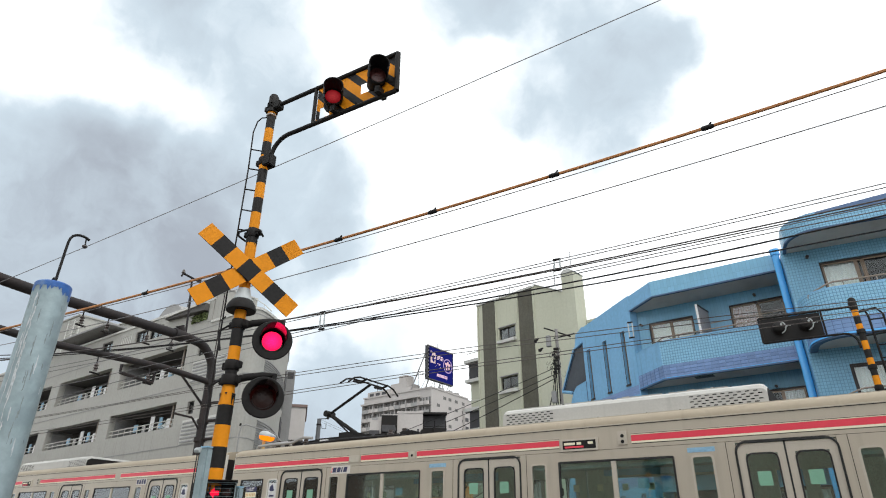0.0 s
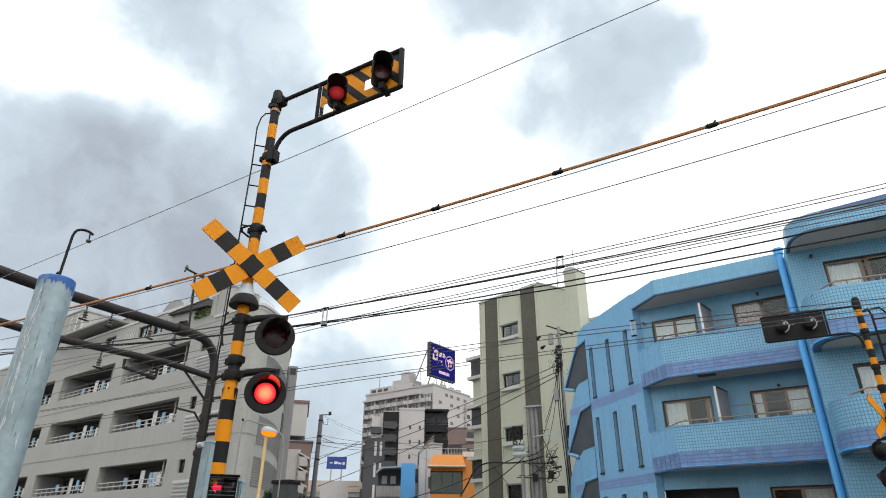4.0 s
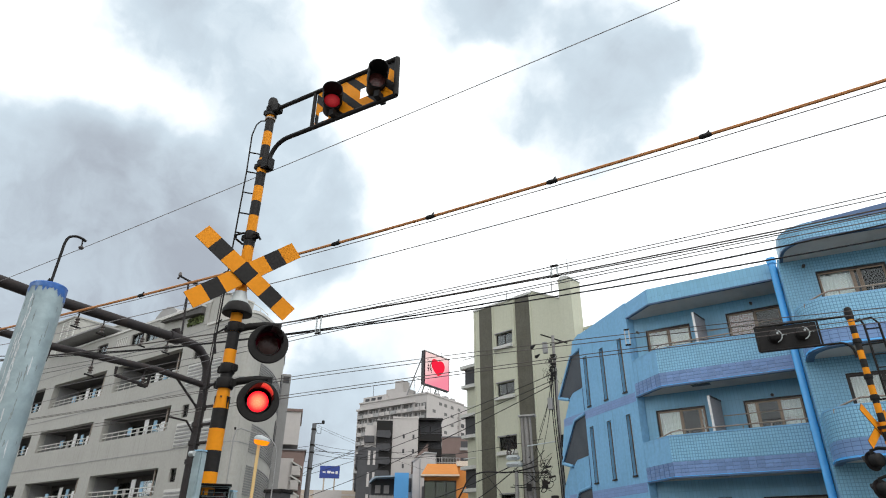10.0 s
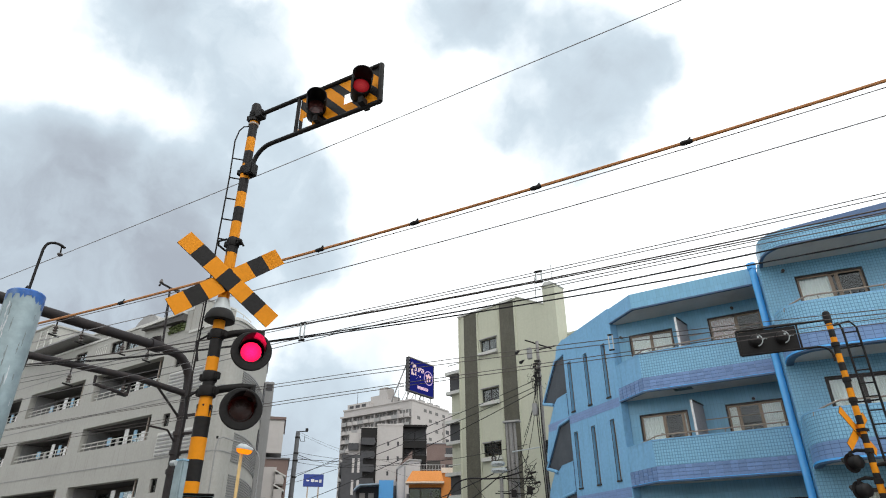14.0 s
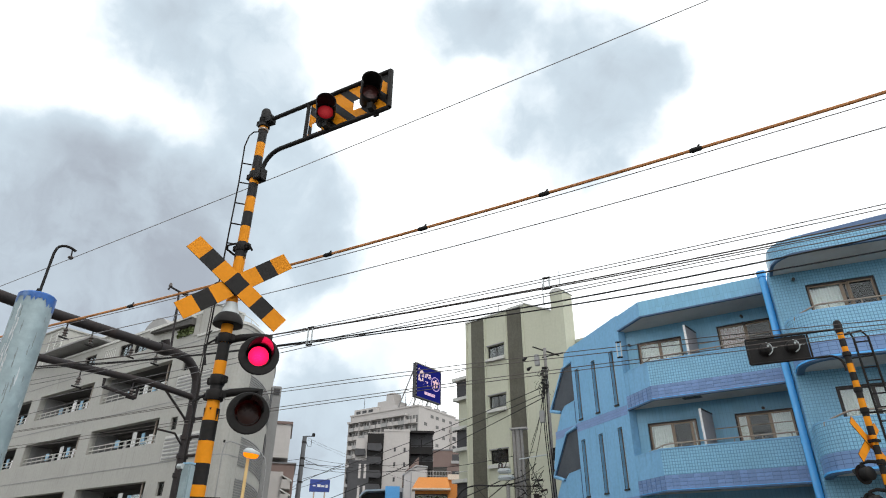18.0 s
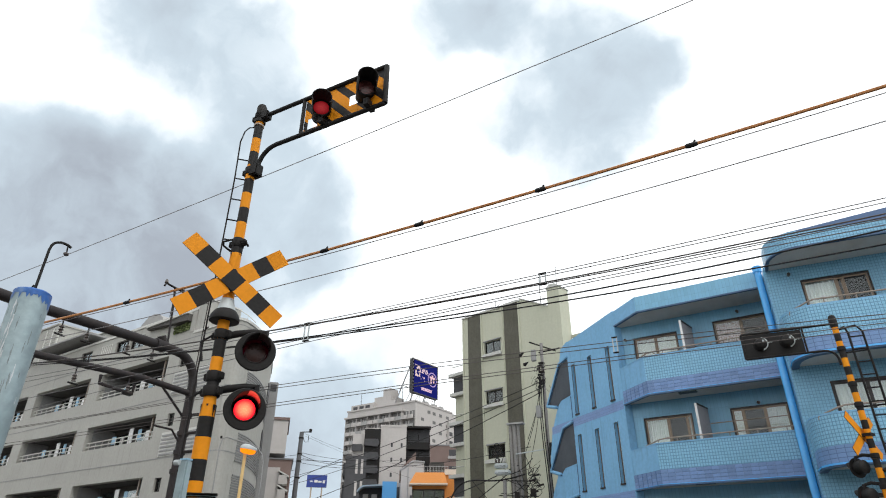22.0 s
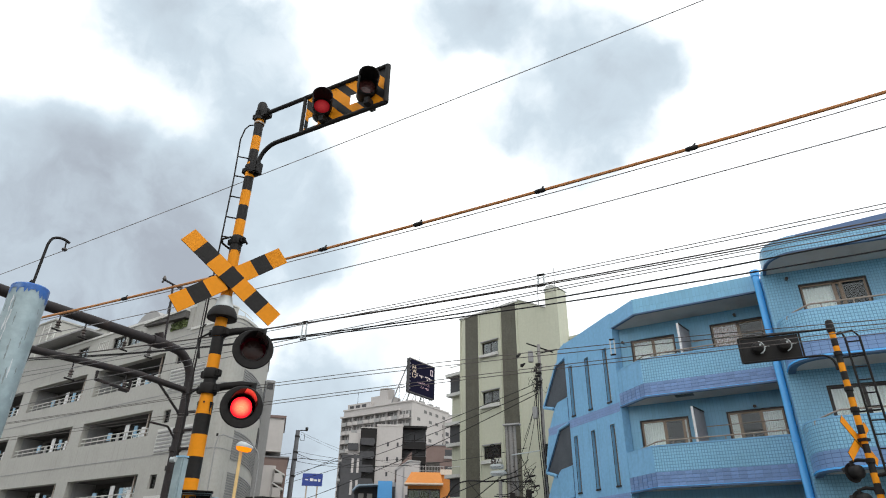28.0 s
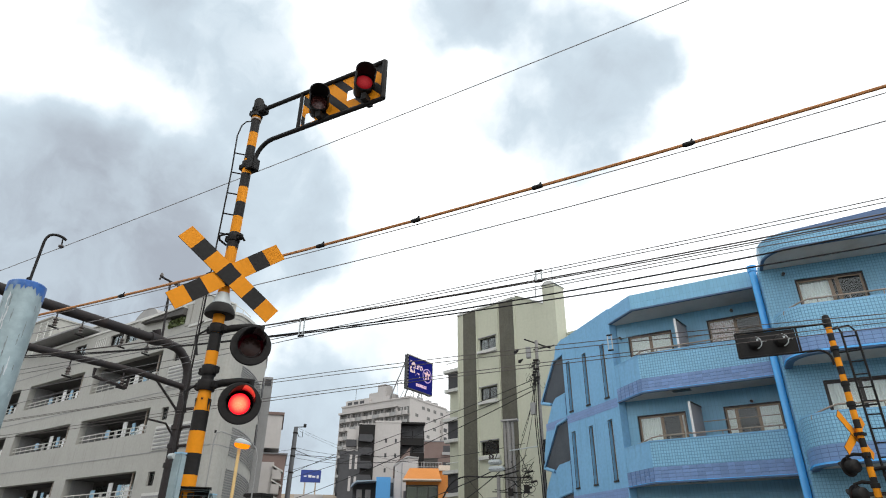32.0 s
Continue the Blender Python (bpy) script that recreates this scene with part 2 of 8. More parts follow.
GALV = surface("galvanised_steel", (0.34, 0.43, 0.46), 0.5, 0.3, grain=18, amount=0.08, stain=3.5, stain_amount=0.6, stain_colour=(0.2, 0.27, 0.29), streak=0.45)
BLUE_CAP = surface("worn_blue_paint", (0.02, 0.12, 0.42), 0.5, stain=9, stain_amount=0.5, stain_colour=(0.3, 0.42, 0.55))
LIT_ARROW = glowing("lit_red_arrow", (1.0, 0.01, 0.05), 1.3)
SPEAKER = surface("pale_grey_enamel", (0.45, 0.49, 0.5), 0.4, amount=0.05, streak=0.25)
RED_DARK = surface("unlit_red_lens", (0.042, 0.015, 0.012), 0.3, bump=0.4, spec=0.3)
LIT_PINK = led("lit_red_lens_upper", (1.0, 0.008, 0.06), (1.0, 0.012, 0.13), 2.4)
LIT_RED = led("lit_red_lens_lower", (1.0, 0.008, 0.02), (1.0, 0.2, 0.1), 2.4)
LIT_BULB = led("lit_red_bulb_lens", (0.42, 0.008, 0.016), (0.85, 0.07, 0.08), 0.42)
RIM_GREY = surface("worn_grey_rim", (0.05, 0.048, 0.047), 0.4, 0.3)
DULL_LENS = surface("unlit_bulb_lens", (0.16, 0.055, 0.05), 0.2, grain=50, amount=0.2, bump=0.4)
# bright metal added inside the visor to mirror the lit lens
VISOR_REFLECTOR = surface("visor_crescent_reflector", (0.5, 0.48, 0.48), 0.32, 1.0, grain=40, amount=0.1, bump=0.1)
CABLE = surface("black_cable", (0.02, 0.019, 0.02), 0.6, spec=0.2)
WIRE = surface("weathered_copper_wire", (0.1, 0.085, 0.08), 0.5, 0.4)
GUARD_WIRE = surface("pale_grey_wire", (0.3, 0.29, 0.3), 0.5, 0.3)
THIN_WIRE = surface("grey_wire", (0.16, 0.155, 0.16), 0.5, 0.3)
ORANGE_CABLE = surface("orange_cable_cover", (0.55, 0.23, 0.07), 0.6, stain=6, stain_amount=0.5, stain_colour=(0.35, 0.14, 0.07))
PORCELAIN = surface("brown_porcelain", (0.09, 0.075, 0.07), 0.25)
BLUE_PLASTER = surface("blue_plaster", (0.205, 0.45, 0.7), 0.7, grain=9, amount=0.06, stain_amount=0.28, stain=0.5, stain_colour=(0.15, 0.33, 0.52), streak=0.32)
BLUE_TILE = tiled("blue_tile", (0.21, 0.46, 0.645), (0.09, 0.23, 0.37), 0.085, 0.095, 0.01)
BLUE_BIG = tiled("blue_wall_tile", (0.18, 0.42, 0.605), (0.15, 0.36, 0.53), 0.115, 0.46, 0.009, band=False)
BLUE_GRID = tiled("small_blue_wall_tile", (0.2, 0.445, 0.625), (0.115, 0.285, 0.43), 0.085, 0.095, 0.009, band=False)
LAVENDER = tiled("lavender_tile", (0.14, 0.255, 0.48), (0.075, 0.14, 0.28), 0.22, 0.112, 0.01)
LAVENDER_JOINT = surface("lavender_joint", (0.105, 0.185, 0.36), 0.8)
LAVENDER_TILE = varied("lavender_glazed_tile", (0.15, 0.255, 0.48), 0.3)
LAVENDER_WALL = tiled("lavender_wall_tile", (0.18, 0.29, 0.54), (0.14, 0.23, 0.43), 0.22, 0.112, 0.008, band=False)
BLUE_TRIM = surface("dark_blue_trim", (0.05, 0.11, 0.22), 0.4)
BLUE_PIPE = surface("bright_blue_pipe", (0.1, 0.45, 0.92), 0.16, amount=0.03, streak=0.08)
SOFFIT = surface("grey_soffit", (0.6, 0.59, 0.56), 0.8, amount=0.03, stain_amount=0.25)
# dark blue-grey with the stair soffits' shade put into it
SOFFIT_SHADE = surface("soffit_shade_blue_grey", (0.08, 0.092, 0.11), 0.85, stain=0.9, stain_amount=0.4)
# shade of recesses and undersides is put into this near-black concrete
SHADE_GREY = surface("shade_grey_concrete", (0.1, 0.095, 0.09), 0.85, stain_amount=0.4)
FRAME_DARK = surface("dark_bronze_frame", (0.045, 0.04, 0.038), 0.4, 0.5)
SLIT_PANE = surface("frosted_slit_glass", (0.66, 0.68, 0.6), 0.25, grain=20, amount=0.05, stain=3, stain_amount=0.2)
FRAME_TAN = surface("tan_sash_frame", (0.25, 0.19, 0.14), 0.4, 0.4)
RAIL_TAN = surface("tan_handrail", (0.33, 0.27, 0.22), 0.4, 0.3)
CURTAIN = surface("pale_curtain", (0.9, 0.89, 0.84), 0.9, amount=0.03, stain=6, stain_amount=0.06)
CURTAIN_PINK = surface("pink_curtain", (0.55, 0.36, 0.32), 0.9, stain=6)
# near-black brown: the dimness of unlit rooms is put into the colour
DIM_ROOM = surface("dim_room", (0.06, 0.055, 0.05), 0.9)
PANE = glass("window_glass")
PANE_DARK = glass("smoked_window_glass", (0.72, 0.74, 0.7), gloss=0.8)
PANE_DIM = glass("dim_window_glass", (0.6, 0.6, 0.57), gloss=0.35)
TRAIN_PANE = glass("train_window_glass", (0.78, 0.92, 0.87), gloss=0.9, base=0.1)
# glow of the unseen tubes added to brighten the carriage inside
FILL_TUBE = glowing("carriage_fill_tube", (1.0, 0.92, 0.78), 3.0)
PALE_BOARD = surface("pale_lilac_board", (0.42, 0.4, 0.42), 0.6, stain=1.5, streak=0.2)
CREAM_WALL = surface("cream_green_plaster", (0.5, 0.505, 0.4), 0.8, grain=8, amount=0.03, stain=0.35, stain_amount=0.3, stain_colour=(0.37, 0.375, 0.29), streak=0.12)
OLIVE = surface("olive_tile_stripe", (0.098, 0.092, 0.068), 0.7, grain=12, streak=0.2)
WHITE_WALL = surface("off_white_render", (0.37, 0.365, 0.338), 0.8, grain=8, amount=0.04, stain=0.4, stain_amount=0.25, stain_colour=(0.27, 0.265, 0.245), streak=0.25)
WHITE_TRIM = surface("white_concrete_trim", (0.6, 0.6, 0.57), 0.8, stain=0.8, streak=0.2)
GREY_WALL = surface("grey_concrete", (0.3, 0.3, 0.3), 0.8, stain=0.8, stain_amount=0.3, streak=0.2)
DARK_WALL = surface("charcoal_wall", (0.055, 0.055, 0.06), 0.7, stain=0.8)
FAR_WHITE = surface("distant_white_wall", (0.455, 0.43, 0.415), 0.8, grain=2, amount=0.03, stain=0.15, stain_amount=0.12, streak=0.1)
# distant window glass, and the shade painted into the flat balcony openings
FAR_PANE_SHADE = surface("distant_glass_and_shade", (0.15, 0.145, 0.14), 0.5, grain=1, amount=0.2, stain=0.4, stain_amount=0.3)
FAR_GREY = surface("distant_grey_wall", (0.34, 0.335, 0.33), 0.8, grain=2, amount=0.04, stain=0.15)
BROWN_WALL = surface("brown_wall", (0.2, 0.14, 0.125), 0.8, stain=0.5)
ORANGE_WALL = surface("orange_wall", (0.62, 0.23, 0.045), 0.7, stain=0.6)
PALE_FASCIA = surface("pale_fascia", (0.78, 0.66, 0.55), 0.6, stain=0.6)
OLIVE_GLASS = glass("olive_window_glass", (0.5, 0.56, 0.3), gloss=0.3)
CANOPY_BLUE = surface("grey_blue_canopy", (0.3, 0.4, 0.5), 0.5, stain=0.8)
SKY_BLUE = surface("sky_blue_wall", (0.09, 0.36, 0.75), 0.6, stain=0.6)
BEIGE = surface("beige_panel", (0.48, 0.4, 0.32), 0.7, stain=0.4, streak=0.25)
ROOF_GREY = surface("grey_roof", (0.22, 0.22, 0.23), 0.8)
SIGN_BLUE = surface("blue_signboard", (0.02, 0.05, 0.28), 0.5)
WHITE_PAINT = surface("white_paint", (0.78, 0.78, 0.78), 0.5)
CONCRETE_POLE = surface("concrete_pole", (0.27, 0.26, 0.25), 0.85, grain=20, stain=3, streak=0.25)
DARK_POLE = surface("dark_concrete_pole", (0.13, 0.135, 0.145), 0.8, grain=20, stain=3, streak=0.3)
YELLOW_POST = surface("pale_yellow_post", (0.72, 0.5, 0.22), 0.5, amount=0.04, streak=0.15)
LAMP_GLOW = led("sodium_lamp_glow", (1.0, 0.26, 0.008), (1.0, 0.5, 0.06), 1.5)
STAINLESS = surface("beige_stainless_body", (0.47, 0.415, 0.335), 0.42, 0.2, grain=60, amount=0.02, stain=0.8, stain_amount=0.12, bump=0.03, streak=0.14)
STAINLESS_DOOR = surface("beige_stainless_door", (0.51, 0.46, 0.385), 0.4, 0.2, grain=60, amount=0.02, bump=0.03, streak=0.1)
TRAIN_ROOF = surface("train_roof_paint", (0.36, 0.305, 0.225), 0.6, grain=30, amount=0.02, stain_amount=0.1, bump=0.03, streak=0.2)
CREAM_CAB = surface("cream_cab_paint", (0.7, 0.6, 0.36), 0.4, amount=0.02, stain=1.0, stain_amount=0.06, bump=0.03)
TRAIN_RED = surface("salmon_red_band", (0.78, 0.045, 0.08), 0.4, amount=0.02, stain_amount=0.08, bump=0.03)
TRAIN_PALE = surface("pale_band", (0.86, 0.8, 0.6), 0.4, amount=0.02)
BELLOWS = surface("grey_brown_bellows", (0.075, 0.068, 0.058), 0.8, stain=2, streak=0.2)
SOUTH_TAN = surface("tan_unseen_front", (0.42, 0.33, 0.25), 0.8, stain=0.3, stain_amount=0.5, stain_colour=(0.2, 0.14, 0.1), streak=0.3)
RUBBER = surface("black_rubber", (0.015, 0.015, 0.015), 0.6)
ROOF_UNIT = surface("pale_grey_roof_unit", (0.5, 0.49, 0.46), 0.5, amount=0.03, streak=0.2)
STICKER_GREEN = surface("pale_green_sticker", (0.2, 0.42, 0.29), 0.5, amount=0.02)
STICKER_BLUE = surface("light_blue_sticker", (0.28, 0.5, 0.68), 0.5)
STICKER_NAVY = surface("blue_sign_sticker", (0.02, 0.05, 0.3), 0.4, amount=0.02)
NAVY = surface("navy_mark", (0.03, 0.03, 0.1), 0.4)
SEAT_DIM = surface("dim_interior_panel", (0.6, 0.64, 0.58), 0.8)
ASPHALT = surface("asphalt", (0.05, 0.05, 0.052), 0.9, grain=120, stain=0.4, bump=0.4)
BALLAST = surface("ballast", (0.2, 0.18, 0.16), 0.95, grain=22, amount=0.3, stain=0.5, bump=1.0)
EARTH = surface("city_ground", (0.17, 0.165, 0.155), 0.95, grain=3, stain=0.05)
STEEL_RAIL = surface("steel_rail", (0.2, 0.17, 0.15), 0.35, 0.8)
LEAF = surface("hedge_leaf", (0.045, 0.085, 0.025), 0.6, grain=8, amount=0.3)
TURF = surface("roof_garden_leaf", (0.12, 0.16, 0.045), 0.6, grain=8, amount=0.3)


# ---- mesh helpers ----
def quad_faces(bm, rings, close, mat):
    for a, b in zip(rings, rings[1:]):
        n = len(a)
        for i in range(n if close else n - 1):
            j = (i + 1) % n
            f = bm.faces.new((a[i], a[j], b[j], b[i]))
            f.material_index = mat


def box(bm, x0, x1, y0, y1, z0, z1, mat=0, bevel=0.0):
    r = bmesh.ops.create_cube(bm, size=1.0)
    vs = r["verts"]
    for v in vs:
        v.co = Vector(((x0 + x1) / 2 + v.co.x * (x1 - x0), (y0 + y1) / 2 + v.co.y * (y1 - y0), (z0 + z1) / 2 + v.co.z * (z1 - z0)))
    fs = {f for v in vs for f in v.link_faces}
    for f in fs:
        f.material_index = mat
    if bevel:
        es = list({e for v in vs for e in v.link_edges})
        bmesh.ops.bevel(bm, geom=es, offset=bevel, segments=2, affect="EDGES", material=mat)


def tube(bm, pts, r, seg=10, mat=0, caps=True, closed=False):
    """A round bar through the points; r is a number or one radius for each point."""
    pts = [Vector(p) for p in pts]
    rs = r if isinstance(r, (list, tuple)) else [r] * len(pts)
    rings, side = [], None
    for i, p in enumerate(pts):
        if closed:
            d = (pts[(i + 1) % len(pts)] - pts[i - 1]).normalized()
        else:
            d = (pts[min(i + 1, len(pts) - 1)] - pts[max(i - 1, 0)]).normalized()
        if side is None:
            side = d.orthogonal().normalized()
        side = (side - d * side.dot(d)).normalized()
        up = d.cross(side)
        rings.append([bm.verts.new(p + rs[i] * (side * math.cos(a) + up * math.sin(a))) for a in [2 * math.pi * k / seg for k in range(seg)]])
    if closed:
        rings.append(rings[0])
    quad_faces(bm, rings, True, mat)
    if caps and not closed:
        for ring, flip in ((rings[0], True), (rings[-1], False)):
            f = bm.faces.new(ring[::-1] if flip else ring)
            f.material_index = mat


def prism(bm, poly, depth, mat=0, side=None):
    """A flat outline of 3D points pushed along a vector."""
    d = Vector(depth)
    a = [bm.verts.new(p) for p in poly]
    b = [bm.verts.new(Vector(p) + d) for p in poly]
    f = bm.faces.new(a[::-1]); f.material_index = mat
    f = bm.faces.new(b); f.material_index = mat
    for i in range(len(a)):
        j = (i + 1) % len(a)
        f = bm.faces.new((a[i], a[j], b[j], b[i])); f.material_index = mat if side is None else side


def lathe(bm, profile, seg=24, mat=0, m=None):
    """(radius, height) pairs turned round z, then moved by m."""
    m = m or Matrix()
    rings = [[bm.verts.new(m @ Vector((r * math.cos(a), r * math.sin(a), h))) for a in [2 * math.pi * k / seg for k in range(seg)]] for r, h in profile]
    quad_faces(bm, rings, True, mat)
    for ring, flip in ((rings[0], True), (rings[-1], False)):
        f = bm.faces.new(ring[::-1] if flip else ring)
        f.material_index = mat


def part(name, bm, material, parent=None, label="", smooth=False):
    bmesh.ops.recalc_face_normals(bm, faces=bm.faces)
    me = bpy.data.meshes.new(name)
    bm.to_mesh(me)
    bm.free()
    for m in material if isinstance(material, (list, tuple)) else [material]:
        me.materials.append(m)
    if smooth:
        me.shade_smooth()
        me.set_sharp_from_angle(angle=radians(40))
    ob = new(name, me)
    if parent:
        ob.parent = parent
    if label:
        ob["label"] = label
    return ob


def solid(name, material, parent, *boxes, bevel=0.0, label=""):
    """A part made of boxes (x0, x1, y0, y1, z0, z1)."""
    bm = bmesh.new()
    for b in boxes:
        box(bm, *b, bevel=bevel)
    return part(name, bm, material, parent, label)


def bar(name, material, parent, pts, r, seg=10, label="", closed=False):
    bm = bmesh.new()
    tube(bm, pts, r, seg, closed=closed)
    return part(name, bm, material, parent, label, smooth=True)


def thing(name, m, label, category, group="", kind=""):
    ob = new(name)
    ob.empty_display_size = 0.2
    ob.matrix_basis = m
    return tagged(ob, label, category, group, kind)


def again(ob, parent, m):
    """One more piece on the same mesh, under a thing."""
    c = ob.copy()
    scene.collection.objects.link(c)
    c.parent = parent
    c.matrix_basis = m
    return c


# ---- ground ----
# the track on which the train runs: it falls gently towards the crossing and is level after it
TRACK_TURN, TRACK_FALL = -8.71, 1.27
TRACK_START = Vector((-51.142, 19.542, 1.1126))
TRACK_LEVEL = 64.0


def on_track(along, side, up):
    """A place beside the track: metres along it, to its left and above the rail."""
    a, g = radians(TRACK_TURN), radians(TRACK_FALL)
    run = along * math.cos(g)
    fall = min(along, TRACK_LEVEL) * math.sin(g)
    return (TRACK_START.x + run * math.cos(a) - side * math.sin(a), TRACK_START.y + run * math.sin(a) + side * math.cos(a), TRACK_START.z - fall + up)


def ground():
    bm = bmesh.new()
    box(bm, -3000, 3000, -3000, 3000, -0.5, -0.02)
    tagged(part("ground", bm, EARTH), "grey paved city ground reaching the horizon", "ground", kind="structure")
    bm = bmesh.new()
    box(bm, -3.6, 2.0, -40, 90, -0.02, 0.0)
    tagged(part("road", bm, ASPHALT), "dark asphalt road over the level crossing", "road", kind="structure")
    for s0, s1 in ((-400, 47.9), (54.1, 900)):
        bm = bmesh.new()
        marks = [v for v in (-400, -200, -100, -50, 0, 20, 40, 47.9, 54.1, 60, 68, 76, 100, 300, 900) if s0 <= v <= s1]
        rings = [[bm.verts.new(on_track(v, a, h) if h > -0.2 else (*on_track(v, a, 0)[:2], -0.1)) for a, h in ((-6.2, -1), (-5.4, -0.09), (1.7, -0.09), (2.5, -1))] for v in marks]
        quad_faces(bm, rings, True, 0)
        bm.faces.new(rings[0]), bm.faces.new(rings[-1])
        tagged(part("track_bed", bm, BALLAST), "brown crushed-stone bed of the two tracks", "track bed", kind="structure")
    for centre in (0.0, -3.7):
        for a in (-0.535, 0.535):
            bm = bmesh.new()
            rings = [[bm.verts.new(on_track(v, centre + a + w, h)) for w, h in ((-0.06, -0.12), (0.06, -0.12), (0.035, 0.0), (-0.035, 0.0))] for v in (-400, -200, -100, -50, 0, 25, 47, 50, 53, 56, 60, 64, 68, 76, 100, 300, 900)]
            quad_faces(bm, rings, True, 0)
            bm.faces.new(rings[0]), bm.faces.new(rings[-1])
            tagged(part("rail", bm, STEEL_RAIL), "worn steel rail of the railway", "rail", kind="structure")

    # unseen plain wall added behind the camera: closes the place, fills the window reflections
    bm = bmesh.new()
    box(bm, -70, 60, -15, -14, 0, 7.5)
    tagged(part("wall_south", bm, SOUTH_TAN), "unseen plain tan wall added for a street front across the road", "wall", kind="structure")


ground()


# ---- buildings ----
def pierced(bm, x0, x1, z0, z1, y0, y1, holes, mat=0):
    """An upright wall in the local xz plane, y0 to y1 thick, with openings (x0, x1, z0, z1) through it: one joined shell."""
    xs = sorted({round(min(max(v, x0), x1), 4) for h in holes for v in h[:2]} | {x0, x1})
    zs = sorted({round(min(max(v, z0), z1), 4) for h in holes for v in h[2:]} | {z0, z1})
    full = lambda i, k: 0 <= i < len(xs) - 1 and 0 <= k < len(zs) - 1 and not any(
        h[0] < (xs[i] + xs[i + 1]) / 2 < h[1] and h[2] < (zs[k] + zs[k + 1]) / 2 < h[3] for h in holes)
    made = {}

    def v(i, k, y):
        if (i, k, y) not in made:
            made[i, k, y] = bm.verts.new((xs[i], y, zs[k]))
        return made[i, k, y]

    def face(*q):
        bm.faces.new(q).material_index = mat

    for i in range(len(xs) - 1):
        for k in range(len(zs) - 1):
            if not full(i, k):
                continue
            face(v(i, k, y0), v(i + 1, k, y0), v(i + 1, k + 1, y0), v(i, k + 1, y0))
            face(v(i, k + 1, y1), v(i + 1, k + 1, y1), v(i + 1, k, y1), v(i, k, y1))
            for di, dk, a, c in ((-1, 0, (i, k), (i, k + 1)), (1, 0, (i + 1, k), (i + 1, k + 1)), (0, -1, (i, k), (i + 1, k)), (0, 1, (i, k + 1), (i + 1, k + 1))):
                if not full(i + di, k + dk):
                    face(v(*a, y0), v(*c, y0), v(*c, y1), v(*a, y1))


def strip(bm, pts, t, z0, z1, mat=0):
    """An upright band along a plan line, pushed t metres to its left; its UV map holds length and height in metres."""
    P = [Vector(p) for p in pts]
    Q, run = [], [0.0]
    for i, p in enumerate(P):
        d0 = (P[i] - P[i - 1]).normalized() if i else (P[1] - P[0]).normalized()
        d1 = (P[i + 1] - P[i]).normalized() if i + 1 < len(P) else d0
        n = Vector((-(d0.y + d1.y), d0.x + d1.x)).normalized()
        c = max(0.4, n.dot(Vector((-d0.y, d0.x))))
        Q.append(p + n * t / c)
        if i:
            run.append(run[-1] + (P[i] - P[i - 1]).length)
    uv = bm.loops.layers.uv.verify()
    length = {}
    rings = []
    for p, q, u in zip(P, Q, run):
        ring = [bm.verts.new((*p, z0)), bm.verts.new((*q, z0)), bm.verts.new((*q, z1)), bm.verts.new((*p, z1))]
        length.update({v: u for v in ring})
        rings.append(ring)
    quad_faces(bm, rings, True, mat)
    for r in (rings[0], rings[-1]):
        f = bm.faces.new(r); f.material_index = mat
    for v, u in length.items():
        for l in v.link_loops:
            l[uv].uv = (u, v.co.z)


def eased(pts, n=5):
    """A slack cable through the given points."""
    p = [Vector(q) for q in pts]
    p = [2 * p[0] - p[1]] + p + [2 * p[-1] - p[-2]]
    out = []
    for i in range(1, len(p) - 2):
        a, b, c, d = p[i - 1:i + 3]
        for k in range(n):
            t = k / n
            out.append(0.5 * (2 * b + (c - a) * t + (2 * a - 5 * b + 4 * c - d) * t * t + (3 * b - a - 3 * c + d) * t ** 3))
    return out + [p[-2]]


def shifted(pts, off):
    """A plan line moved to its right by off metres."""
    out = []
    for i, p in enumerate(pts):
        a, c = Vector(pts[max(i - 1, 0)]), Vector(pts[min(i + 1, len(pts) - 1)])
        d = (c - a).normalized()
        out.append((p[0] + d.y * off, p[1] - d.x * off))
    return out


def slab(bm, pts, z0, z1, mat=0):
    prism(bm, [(x, y, z0) for x, y in pts], (0, 0, z1 - z0), mat)


